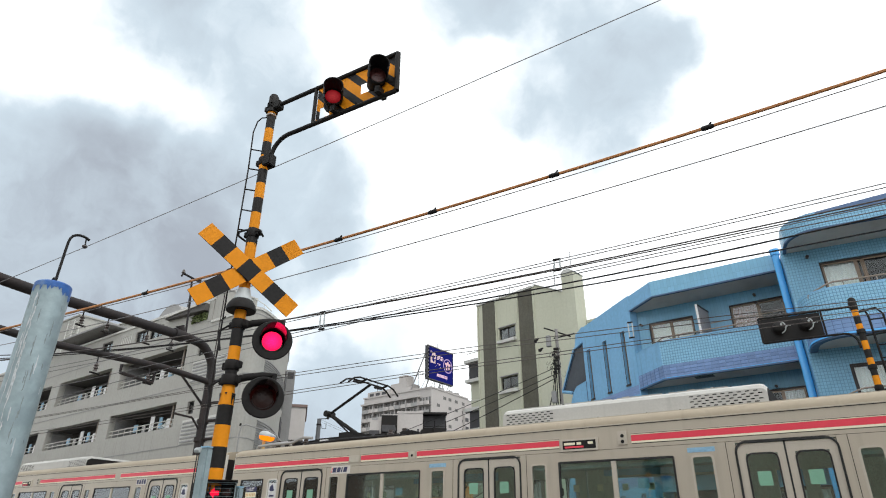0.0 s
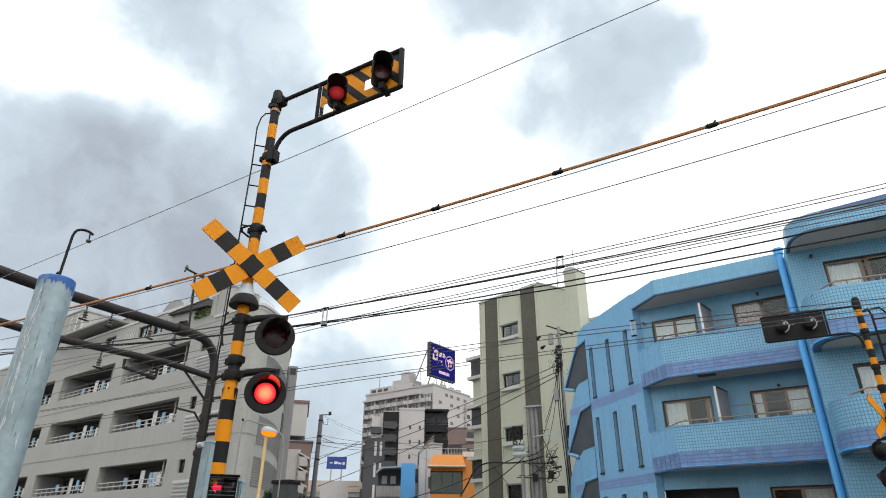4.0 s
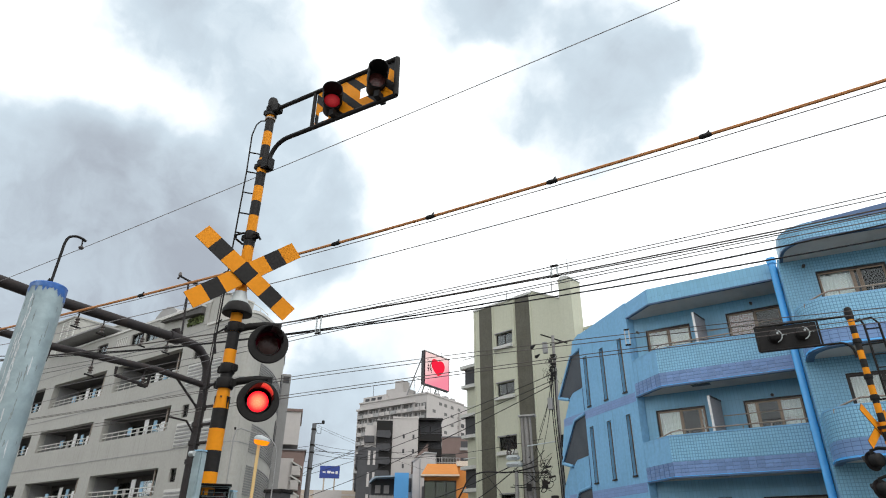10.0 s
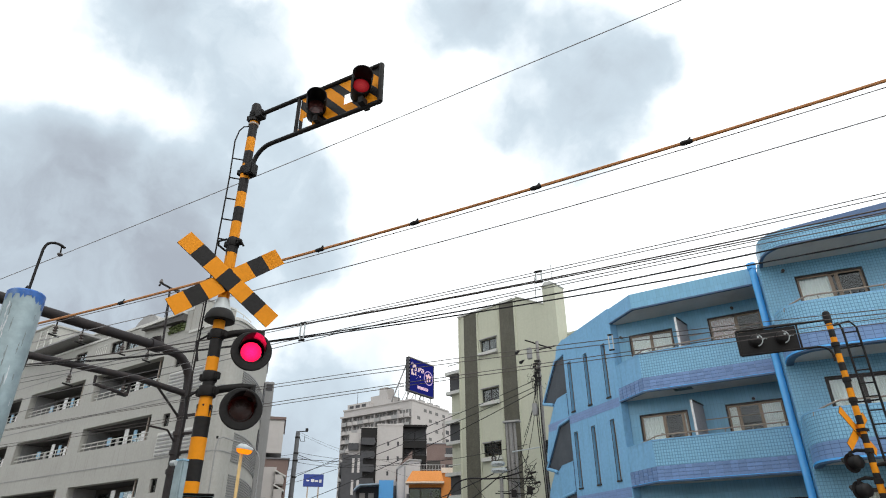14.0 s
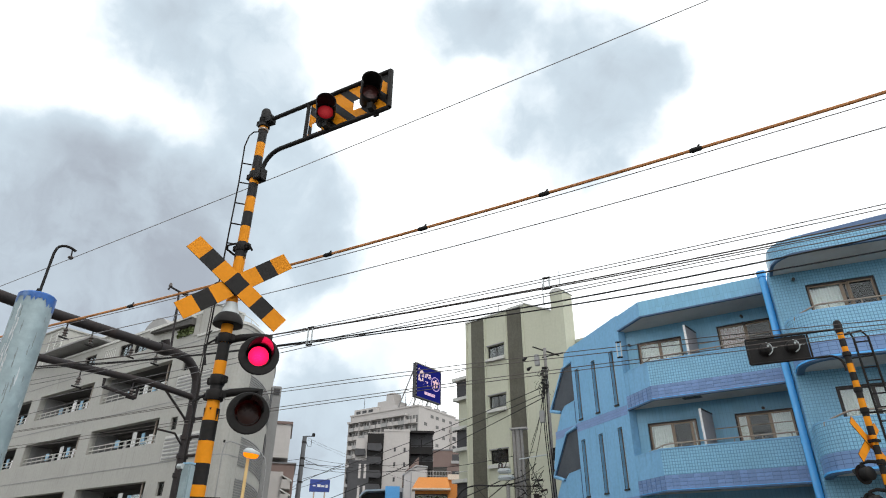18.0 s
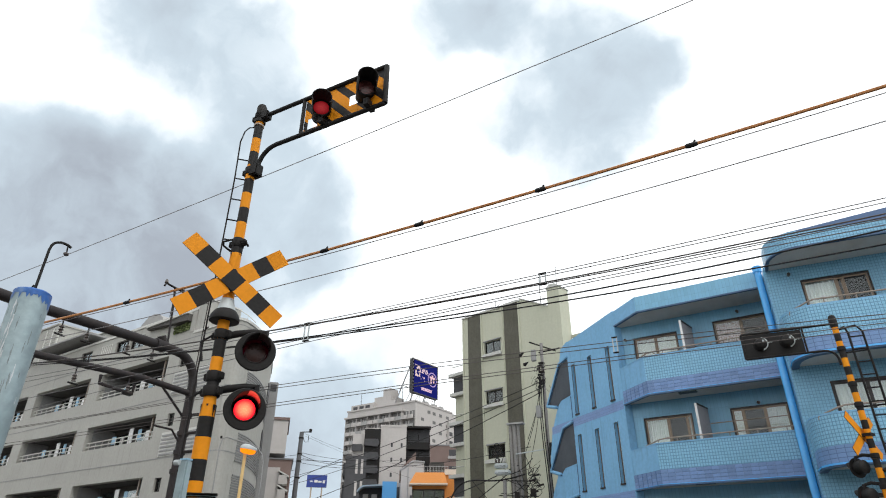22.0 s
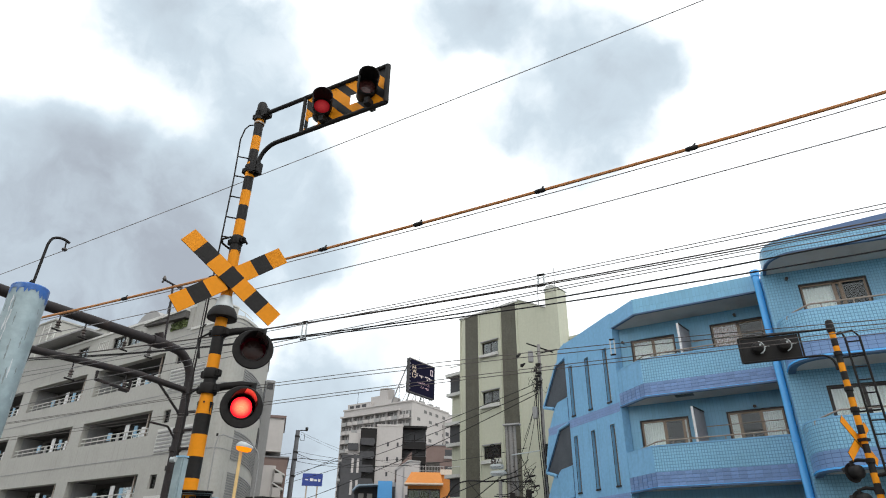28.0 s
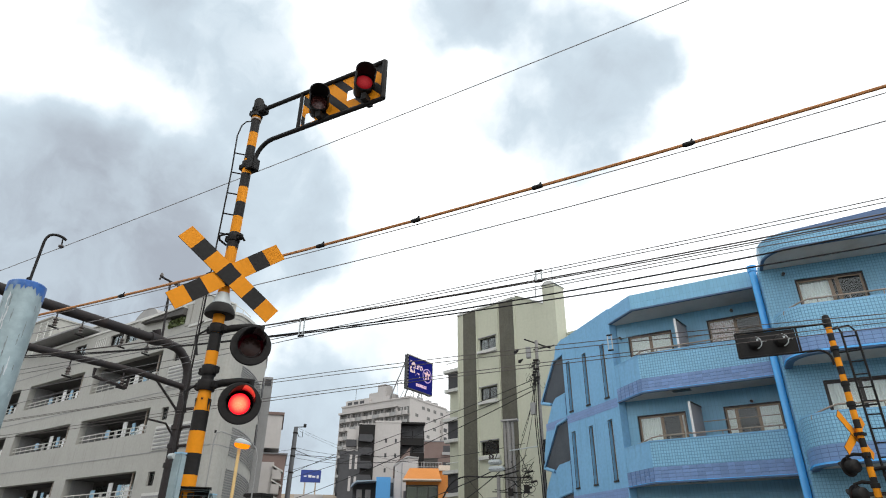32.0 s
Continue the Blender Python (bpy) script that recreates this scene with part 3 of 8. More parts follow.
def window(parent, m, x0, x1, z0, z1, y, panes=((0, 0.5, 1), (0.5, 1, 1)), sash_m=None, label=""):
    """A sliding window set in an opening: dark frame, sashes, panes given as (from, to, curtain), curtains behind.
    A curtain is 0 for none, 1 pale, 2 pink; a pane without one has a tan sash."""
    w = 0.05
    bm = bmesh.new()
    for b in ((x0, x1, z1 - w, z1), (x0, x1, z0, z0 + w), (x0, x0 + w, z0 + w, z1 - w), (x1 - w, x1, z0 + w, z1 - w)):
        box(bm, b[0], b[1], y, y + 0.1, b[2], b[3])
    ob = part("window", bm, FRAME_DARK, parent, label)
    ob.matrix_basis = m
    for k, (u0, u1, curtain) in enumerate(panes):
        a, b = x0 + w + (x1 - x0 - 2 * w) * u0, x0 + w + (x1 - x0 - 2 * w) * u1
        bm = bmesh.new()
        yy, s = y + 0.03 + 0.031 * (k % 2), 0.05
        for q in ((a, b, z1 - w - s, z1 - w), (a, b, z0 + w, z0 + w + s), (a, a + s, z0 + w + s, z1 - w - s), (b - s, b, z0 + w + s, z1 - w - s)):
            box(bm, q[0], q[1], yy, yy + 0.03, q[2], q[3])
        part("sash", bm, sash_m or FRAME_TAN, ob)
        p = solid("pane", PANE if curtain else PANE_DIM, ob, (a + s, b - s, yy + 0.01, yy + 0.016, z0 + w + s, z1 - w - s))
        p.visible_shadow = False
        solid("glazing_bar", FRAME_TAN, ob, (a + s, b - s, yy + 0.004, yy + 0.009, z0 + 0.62, z0 + 0.65))
        if curtain:
            bm = bmesh.new()
            n = 22
            rnd = random.Random(int(100 * (x0 + z0)) + k)
            fold = [(a + (b - a) * i / n, y + 0.16 + 0.03 * (i % 2) + rnd.uniform(-0.008, 0.008)) for i in range(n + 1)]
            strip(bm, fold, 0.01, z0 + w, z1 - w)
            part("curtain", bm, CURTAIN_PINK if curtain == 2 else CURTAIN, ob)
    # dark sheet behind the panes in place of the room's own shade
    bm = bmesh.new()
    box(bm, x0, x1, y + 0.45, y + 0.5, z0, z1)
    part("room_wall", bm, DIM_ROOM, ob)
    return ob


TILE = []


def lay_tiles(parent, p, q, z):
    """Four rows of lavender tiles, proud of a band between two plan points."""
    p, q = Vector(p), Vector(q)
    d = (q - p).normalized()
    turn = math.atan2(d.y, d.x)
    n = int((q - p).length / 0.222)
    step = (q - p).length / n
    for row in range(4):
        for k in range(n):
            at = p + d * step * (k + 0.5)
            m = pose(at.x, at.y, z + 0.052 + 0.11 * row, 0, 0, math.degrees(turn))
            if TILE:
                again(TILE[0], parent, m)
            else:
                bm = bmesh.new()
                box(bm, -0.107, 0.107, -0.001, 0.008, -0.049, 0.049)
                for v in bm.verts:
                    if v.co.y > 0:
                        v.co.x *= 0.975
                        v.co.z *= 0.93
                TILE.append(part("tile", bm, LAVENDER_TILE, parent))
                TILE[0].matrix_basis = m


FRONT_PANES = (((0, 0.5, 1), (0.5, 1, 1)), ((0, 0.52, 2), (0.52, 1, 0)), ((0, 0.5, 1), (0.5, 0.9, 0), (0.9, 1, 1)), ((0, 0.2, 1), (0.2, 0.6, 0), (0.6, 1, 1)), ((0, 0.5, 0), (0.5, 1, 1)))
WING_PANES = (((0, 0.52, 1), (0.52, 0.62, 0), (0.62, 1, 0)), ((0, 0.5, 1), (0.5, 1, 1)), ((0, 0.5, 1), (0.5, 1, 0)), ((0, 0.5, 0), (0.5, 1, 1)), ((0, 0.5, 1), (0.5, 1, 0)))


def blue_apartments():
    b = thing("apartment_block", Matrix(), "sky-blue tiled apartment block with curved balconies and blue drainpipe", "apartment building")
    MF, MS, MR = pose(1.95, 21.09, 0, 0, 0, -8.4), pose(-3.2, 22.85, 0, 0, 0, -45), pose(2.1, 18.85, 0)

    def put(ob, m):
        ob.matrix_basis = m
        return ob

    # main front
    front = [(0.05, 0.0), (-4.17, 0.0), (-5.35, 1.0)]
    wins = [(-4.75, -3.14, 7.15, 9.35), (-1.9, -0.14, 7.15, 9.45), (-4.8, -3.13, 4.25, 6.38), (-1.92, -0.17, 4.25, 6.38), (-1.92, -0.17, 1.4, 3.42), (-7.0, -2.83, 0.0, 3.45)]
    bm = bmesh.new()
    pierced(bm, -5.35, 0.15, 0, 10.3, 1.25, 1.5, wins)
    put(part("wall", bm, BLUE_BIG, b, "blue tiled wall"), MF)
    for k, h in enumerate(wins[:5]):
        window(b, MF, *h, 1.3, FRONT_PANES[k])
    # the entry's shade is put into the colour of these sheets
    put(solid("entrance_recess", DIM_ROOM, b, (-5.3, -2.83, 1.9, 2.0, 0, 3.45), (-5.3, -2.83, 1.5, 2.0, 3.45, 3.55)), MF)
    for z, top in ((6.9, 8.17), (4.0, 5.24)):
        bm = bmesh.new(); slab(bm, [(0.05, 0.06), (-4.14, 0.06), (-5.26, 0.98), (-5.26, 1.25), (0.05, 1.25)], z + 0.015, z + 0.16)
        put(part("balcony_slab", bm, SOFFIT, b, "grey balcony underside"), MF)
        bm = bmesh.new(); strip(bm, front, -0.15, z, z + 0.45)
        band = put(part("balcony_band", bm, LAVENDER_JOINT, b, "lavender tiled band"), MF)
        lay_tiles(band, front[0], front[1], z + 0.01)
        lay_tiles(band, front[1], front[2], z + 0.01)
        bm = bmesh.new(); strip(bm, front[:2], -0.14, z + 0.45, top)
        put(part("parapet", bm, BLUE_TILE, b, "small blue tiles"), MF)
        bm = bmesh.new(); strip(bm, [(-4.172, 0.0), (-5.35, 1.0)], -0.14, z + 0.45, top)
        put(part("parapet_return", bm, BLUE_PLASTER, b, "smooth blue plaster"), MF)
        bm = bmesh.new(); strip(bm, [(x, y - 0.02) for x, y in front], -0.1, z - 0.05, z)
        put(part("drip_edge", bm, BLUE_TRIM, b), MF)
        bm = bmesh.new(); strip(bm, [(x, y - 0.01) for x, y in front], -0.06, z - 0.02, z + 0.02)
        put(part("edge_trim", bm, BLUE_PIPE, b), MF)
        bm = bmesh.new(); strip(bm, [(x, y - 0.015) for x, y in front], -0.17, top, top + 0.04)
        put(part("parapet_cap", bm, BLUE_PLASTER, b), MF)
        h = bar("handrail", RAIL_TAN, b, [(0.0, 0.05, top + 0.17), (-3.85, 0.05, top + 0.17), (-4.05, 0.06, top + 0.15), (-4.9, 0.72, top + 0.02), (-4.95, 0.76, top - 0.04)], 0.022)
        put(h, MF)
        for x in (-0.3, -1.1, -1.9, -2.7, -3.5, -4.1):
            put(bar("rail_post", RAIL_TAN, b, [(x, 0.06, top + 0.03), (x, 0.06, top + 0.16)], 0.014, 6), MF)
        bm = bmesh.new(); prism(bm, [(-2.79, 0.25, z + 0.17), (-2.75, 0.25, z + 0.17), (-2.6, 1.22, z + 0.17), (-2.64, 1.22, z + 0.17)], (0, 0, 2.25))
        put(part("partition", bm, PALE_BOARD, b, "pale lilac partition board"), MF)
        put(solid("partition_post", WHITE_PAINT, b, (-2.81, -2.74, 0.19, 0.25, z + 0.17, z + 2.45)), MF)
        bm = bmesh.new(); prism(bm, [(-2.81, 0.25, z + 2.42), (-2.73, 0.25, z + 2.42), (-2.58, 1.22, z + 2.42), (-2.66, 1.22, z + 2.42)], (0, 0, 0.05))
        put(part("partition_rail", bm, FRAME_DARK, b), MF)
        put(bar("drying_pole", RAIL_TAN, b, [(-0.2, 0.7, z + 1.85), (-2.5, 0.7, z + 1.85)], 0.015, 6), MF)
        put(solid("soffit_vent", FRAME_DARK, b, (-3.3, -2.7, 0.4, 0.7, z + 0.005, z + 0.02)), MF)
        put(bar("ceiling_light", FRAME_DARK, b, [(-1.0, 1.2, z + 2.45), (-1.0, 1.05, z + 2.42)], 0.05), MF)
        put(bar("drying_rack", RAIL_TAN, b, [(-3.9, 0.3, z + 1.5), (-3.9, 0.75, z + 1.55), (-2.95, 0.75, z + 1.55), (-2.95, 0.3, z + 1.5)], 0.014, 6), MF)
    bm = bmesh.new(); slab(bm, [(0.05, 0.06), (-4.14, 0.06), (-5.3, 1.05), (-5.3, 6.0), (0.05, 6.0)], 9.86, 9.98)
    put(part("eave_soffit", bm, SOFFIT, b, "grey roof underside"), MF)
    bm = bmesh.new(); strip(bm, front[:2], -0.2, 9.9, 10.46)
    put(part("eave_parapet", bm, BLUE_BIG, b, "small blue tiles"), MF)
    bm = bmesh.new(); strip(bm, [(-4.172, 0.0), (-5.35, 1.0)], -0.2, 9.9, 10.46)
    put(part("eave_return", bm, BLUE_PLASTER, b, "smooth blue plaster"), MF)
    bm = bmesh.new(); strip(bm, [(x, y - 0.02) for x, y in front], -0.1, 9.85, 9.9)
    put(part("drip_edge", bm, BLUE_TRIM, b), MF)
    put(bar("ceiling_light", FRAME_DARK, b, [(-1.0, 1.2, 9.62), (-1.0, 1.05, 9.6)], 0.05), MF)
    put(bar("ceiling_light", FRAME_DARK, b, [(-5.0, 1.2, 9.3), (-5.0, 1.05, 9.28)], 0.05), MF)

    # slanted side with slit windows
    slits = []
    for s in (0.57, 1.82, 3.04):
        slits += [(-s - 0.11, -s + 0.11, 7.2, 9.22), (-s - 0.12, -s + 0.1, 4.28, 6.35), (-s - 0.12, -s + 0.1, 1.4, 3.4)]
    bm = bmesh.new(); pierced(bm, -3.44, 0.04, 0, 10.3, 0.0, 0.3, slits)
    prism(bm, [(0.04, 0.0, 10.3), (0.04, 0.0, 10.5), (-3.44, 0.0, 10.31), (-3.44, 0.0, 10.3)], (0, 0.3, 0))
    put(part("side_wall", bm, BLUE_PLASTER, b, "smooth blue plaster wall"), MS)
    bm = bmesh.new()
    prism(bm, [(-3.44, 0.03, 0), (-3.44, 0.03, 10.38), (-3.98, 0.03, 10.2), (-4.18, 0.03, 9.6), (-5.45, 0.03, 8.0), (-4.62, 0.03, 7.75), (-5.15, 0.03, 6.96), (-5.24, 0.03, 6.75),
               (-5.56, 0.03, 5.6), (-4.74, 0.03, 5.42), (-5.5, 0.03, 4.4), (-5.63, 0.03, 4.0), (-5.9, 0.03, 2.8), (-5.0, 0.03, 2.6), (-5.9, 0.03, 1.5), (-5.9, 0.03, 0)], (0, 0.3, 0))
    put(part("stair_side", bm, BLUE_PLASTER, b, "stepped blue plaster stair side"), MS)
    for h in slits:
        w = put(solid("slit_window", FRAME_TAN, b, (h[0], h[0] + 0.03, 0.1, 0.18, h[2], h[3]), (h[1] - 0.03, h[1], 0.1, 0.18, h[2], h[3]), (h[0] + 0.03, h[1] - 0.03, 0.1, 0.18, h[2], h[2] + 0.03), (h[0] + 0.03, h[1] - 0.03, 0.1, 0.18, h[3] - 0.03, h[3])), MS)
        solid("pane", SLIT_PANE, w, (h[0] + 0.03, h[1] - 0.03, 0.13, 0.15, h[2] + 0.03, h[3] - 0.03), label="frosted pane")
        mid = (h[0] + h[1]) / 2
        solid("grille_bar", FRAME_TAN, w, (mid - 0.011, mid + 0.011, 0.105, 0.128, h[2] + 0.03, h[3] - 0.03))
        for k in range(1, 12):
            z = h[2] + (h[3] - h[2]) * k / 12
            solid("grille_bar", FRAME_TAN, w, (h[0] + 0.03, h[1] - 0.03, 0.112, 0.128, z - 0.009, z + 0.009))
        put(solid("slit_sill", FRAME_DARK, b, (h[0] - 0.03, h[1] + 0.02, -0.05, 0.1, h[2] - 0.06, h[2] - 0.002)), MS)
        put(solid("slit_reveal", FRAME_DARK, b, (h[0] - 0.028, h[0] - 0.004, -0.012, 0.12, h[2] - 0.002, h[3] + 0.02), (h[0] - 0.004, h[1] + 0.005, -0.012, 0.12, h[3] + 0.002, h[3] + 0.03)), MS)
    for z, s1 in ((6.74, 3.44), (3.68, 3.44)):
        put(solid("side_band", LAVENDER_WALL, b, (-s1, -0.02, -0.006, 0.1, z, z + 0.32), (-5.2, -3.44, 0.024, 0.1, z, z + 0.32), label="lavender tiled band"), MS)
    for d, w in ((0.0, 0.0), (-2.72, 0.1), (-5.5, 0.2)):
        # flat panel on the wall; shade of a downward soffit is in its colour
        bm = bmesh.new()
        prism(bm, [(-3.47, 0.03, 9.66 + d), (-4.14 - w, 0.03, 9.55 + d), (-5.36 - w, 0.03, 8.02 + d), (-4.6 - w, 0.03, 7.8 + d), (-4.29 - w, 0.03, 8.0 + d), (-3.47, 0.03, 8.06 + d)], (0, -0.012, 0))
        put(part("stair_soffit", bm, SOFFIT_SHADE, b, "flat stair soffit panel with shade in its colour"), MS)
        for p, q in (((-3.47, 9.68 + d), (-4.16 - w, 9.57 + d)), ((-4.16 - w, 9.57 + d), (-5.4 - w, 8.0 + d)), ((-5.4 - w, 8.0 + d), (-4.6 - w, 7.78 + d))):
            put(bar("soffit_edge", BLUE_PLASTER, b, [(p[0], 0.0, p[1]), (q[0], 0.0, q[1])], 0.07, 8), MS)
            put(bar("soffit_joint", BLUE_TRIM, b, [(p[0] + 0.06, -0.03, p[1] - 0.04), (q[0] + 0.06, -0.03, q[1] - 0.04)], 0.022, 6), MS)
    put(bar("wall_joint", BLUE_TRIM, b, [(-3.45, -0.004, 7.1), (-3.45, -0.004, 8.0)], 0.018, 6), MS)
    put(bar("wall_joint", BLUE_TRIM, b, [(-3.45, -0.004, 4.2), (-3.45, -0.004, 5.3)], 0.018, 6), MS)
    bm = bmesh.new(); slab(bm, [(-0.3, 0.32), (-3.4, 0.32), (-3.4, 5), (1, 5)], 10.1, 10.25)
    put(part("side_roof", bm, ROOF_GREY, b), MS)
    # wing nearer the road
    wing = [(12.0, 0.0), (0.85, 0.0)] + [(0.85 - 0.85 * math.sin(radians(a)), 0.9 - 0.9 * math.cos(radians(a))) for a in range(15, 91, 15)] + [(0.0, 1.45)]
    wins = [(0.87, 2.7, 7.15, 9.6), (0.87, 2.7, 4.25, 6.42), (0.87, 2.7, 1.3, 3.4), (4.6, 6.4, 7.15, 9.6), (4.6, 6.4, 4.25, 6.42)]
    bm = bmesh.new(); pierced(bm, -0.05, 12.0, 0, 10.2, 1.45, 1.7, wins)
    box(bm, -0.05, 0.2, 1.7, 2.6, 0, 10.2)
    put(part("wing_wall", bm, BLUE_GRID, b, "blue tiled wall"), MR)
    for k, h in enumerate(wins):
        window(b, MR, *h, 1.5, WING_PANES[k], None if k == 0 else FRAME_DARK)
    for z, top in ((6.9, 8.22), (4.0, 5.24)):
        bm = bmesh.new(); slab(bm, [(x + 0.05, y + 0.05) for x, y in wing[:-1]] + [(0.05, 1.45), (12.05, 1.45)], z + 0.015, z + 0.16)
        put(part("balcony_slab", bm, SOFFIT, b, "grey balcony underside"), MR)
        for nm, a, c, t, mt in (("balcony_band", z, z + 0.45, -0.15, LAVENDER), ("parapet", z + 0.45, top, -0.14, BLUE_TILE), ("parapet_cap", top, top + 0.04, -0.17, BLUE_PLASTER), ("drip_edge", z - 0.06, z, -0.2, BLUE_TRIM), ("edge_trim", z - 0.02, z + 0.03, -0.16, BLUE_PIPE)):
            bm = bmesh.new(); strip(bm, wing if nm != "edge_trim" else [(x - 0.02, y - 0.02) for x, y in wing], t, a, c)
            put(part(nm, bm, mt, b), MR)
        put(bar("handrail", RAIL_TAN, b, [(12.0, 0.06, top + 0.2), (0.85, 0.06, top + 0.19), (0.66, 0.08, top + 0.14), (0.4, 0.18, top + 0.05), (0.22, 0.32, top - 0.02), (0.21, 0.33, top - 0.1)], 0.024), MR)
        for x in (1.1, 1.9, 2.7, 3.5, 4.3, 5.1):
            put(bar("rail_post", RAIL_TAN, b, [(x, 0.06, top + 0.03), (x, 0.06, top + 0.2)], 0.014, 6), MR)
    eave = [(x, y) for x, y in wing]
    bm = bmesh.new(); slab(bm, [(x + 0.06, y + 0.06) for x, y in eave[:-1]] + [(0.06, 7.0), (12.06, 7.0)], 10.07, 10.2)
    put(part("eave_soffit", bm, SOFFIT, b, "grey roof underside"), MR)
    bm = bmesh.new(); strip(bm, eave, -0.2, 10.1, 10.6)
    put(part("eave_parapet", bm, BLUE_TILE, b, "small blue tiles"), MR)
    bm = bmesh.new(); strip(bm, [(x + 0.1, y + 0.12) for x, y in eave], -0.2, 10.6, 10.68)
    put(part("eave_band", bm, LAVENDER, b), MR)
    bm = bmesh.new(); strip(bm, [(x - 0.01, y - 0.02) for x, y in eave], -0.1, 10.05, 10.1)
    put(part("drip_edge", bm, BLUE_TRIM, b), MR)
    bm = bmesh.new(); prism(bm, [(0.95, -0.008, 10.58), (3.4, -0.008, 10.47), (12.0, -0.008, 10.45), (12.0, -0.008, 10.95), (3.4, -0.008, 10.84), (0.95, -0.008, 10.62)], (0, 0.19, 0))
    put(part("eave_panel", bm, LAVENDER, b, "lavender tiled top of the eave"), MR)
    put(bar("ceiling_light", FRAME_DARK, b, [(0.6, 1.4, 9.8), (0.6, 1.25, 9.78)], 0.05), MR)
    # pipes in the inner corner
    bar("drainpipe", BLUE_PIPE, b, [(1.93, 20.86, 0), (1.93, 20.86, 10.45)], 0.11, 14)
    bar("drainpipe", BLUE_TRIM, b, [(2.12, 20.8, 0), (2.12, 20.8, 10.3)], 0.055, 10, "dark blue drainpipe")
    for z in (2.2, 5.0, 7.9):
        bar("pipe_collar", BLUE_PIPE, b, [(1.93, 20.86, z), (1.93, 20.86, z + 0.1)], 0.125, 14)
    bar("pipe_head", BLUE_PIPE, b, [(1.93, 20.86, 10.3), (1.93, 20.86, 10.5)], [0.138, 0.15], 14)
    solid("core", BLUE_PLASTER, b, (2.4, 14.0, 22.5, 30.0, 0, 10.0), (-2.2, 2.2, 24.0, 30.0, 0, 9.8))
    for x, y in ((4.0, 24.0), (-1.0, 26.0)):
        bar("roof_aerial", DARK_STEEL, b, [(x, y, 10.0), (x, y, 12.2)], 0.02, 6)


def stair_tower():
    M = pose(-12.43, 34.82, 0, 0, 0, -19.0)
    b = thing("stair_tower", M, "cream concrete apartment tower with two olive vertical stripes", "apartment building")
    wins = [(-0.63, 0.68, z, z + 0.75) for z in (13.65, 10.5, 7.3, 4.15)]
    bm = bmesh.new()
    pierced(bm, -2.45, 2.3, 0, 16.45, 0, 0.3, wins)
    prism(bm, [(2.3, 0, 0), (2.3, 0, 16.6), (4.37, 0, 15.5), (4.37, 0, 0)], (0, 0.3, 0))
    part("wall", bm, CREAM_WALL, b)
    for x0, x1, z1 in ((-1.98, -0.93, 16.47), (1.02, 2.1, 16.6)):
        solid("stripe", OLIVE, b, (x0, x1, -0.03, 0.02, 0, z1), label="olive grey tiled stripe")
    for x in (-2.45, -0.88, 0.82, 2.15):
        solid("rib", CREAM_WALL, b, (x, x + 0.1, -0.06, 0.0, 0, 16.4))
    for k, h in enumerate(wins):
        w = solid("window", FRAME_DARK, b, (h[0], h[1], 0.1, 0.16, h[3] - 0.05, h[3]), (h[0], h[1], 0.1, 0.16, h[2], h[2] + 0.05), (h[0], h[0] + 0.05, 0.1, 0.16, h[2], h[3]), (h[1] - 0.05, h[1], 0.1, 0.16, h[2], h[3]), (0.0, 0.05, 0.1, 0.16, h[2], h[3]))
        solid("pane", PANE_DIM, w, (h[0], h[1], 0.12, 0.13, h[2], h[3]))
        solid("room_wall", BROWN_WALL if k > 1 else DIM_ROOM, w, (h[0], h[1], 0.4, 0.42, h[2] - 0.1, h[3] + 0.1))
        solid("sill", WHITE_TRIM, b, (h[0] - 0.07, h[1] + 0.05, -0.2, -0.002, h[2] - 0.27, h[2] - 0.08))
        solid("window_head", GREY_WALL, b, (h[0] - 0.04, h[1] + 0.04, -0.1, -0.002, h[3] + 0.01, h[3] + 0.07))
    solid("coping", WHITE_TRIM, b, (-2.5, 2.3, -0.08, 0.35, 16.45, 16.55))
    solid("chimney", CREAM_WALL, b, (4.374, 5.2, -0.04, 1.0, 0, 16.62), label="stained cream chimney shaft")
    bm = bmesh.new()
    prism(bm, [(4.32, -0.1, 16.62), (5.26, -0.1, 16.62), (5.0, -0.1, 16.82), (4.6, -0.1, 16.86)], (0, 1.2, 0))
    part("chimney_cap", bm, WHITE_TRIM, b)
    bm = bmesh.new()
    prism(bm, [(2.28, -0.07, 16.62), (4.36, -0.07, 15.52), (4.36, -0.07, 15.6), (2.1, -0.07, 16.76)], (0, 0.45, 0))
    part("coping", bm, WHITE_TRIM, b)
    bar("roof_aerial", DARK_STEEL, b, [(4.8, 0.5, 16.8), (4.8, 0.5, 18.2)], 0.014, 6)
    solid("body", CREAM_WALL, b, (-2.4, 4.3, 0.45, 1.4, 0, 15.2), (-2.4, 5.2, 1.404, 12.0, 0, 13.2))
    solid("roof", ROOF_GREY, b, (-2.45, 5.25, 1.41, 12.0, 13.2, 13.35))
    for k in range(5):
        z = 12.95 - 3.15 * k
        solid("balcony_slab", WHITE_TRIM, b, (-3.95, -2.45, 0.2, 4.0, z - 0.12, z + 0.08))
        solid("balcony_slab", WHITE_TRIM, b, (-3.85, -2.45, 0.2, 4.0, z - 1.42, z - 1.22))
        solid("balcony_window", DARK_WALL, b, (-3.72, -2.5, 0.45, 4.0, z - 1.22, z - 0.12), label="dark recessed window")
        solid("balcony_wall", CREAM_WALL, b, (-3.6, -2.45, 0.5, 4.0, z - 3.07, z - 1.42))
        bar("balcony_rail", WHITE_TRIM, b, [(-3.7, 0.25, z + 0.5), (-2.6, 0.25, z + 0.5)], 0.03, 6)
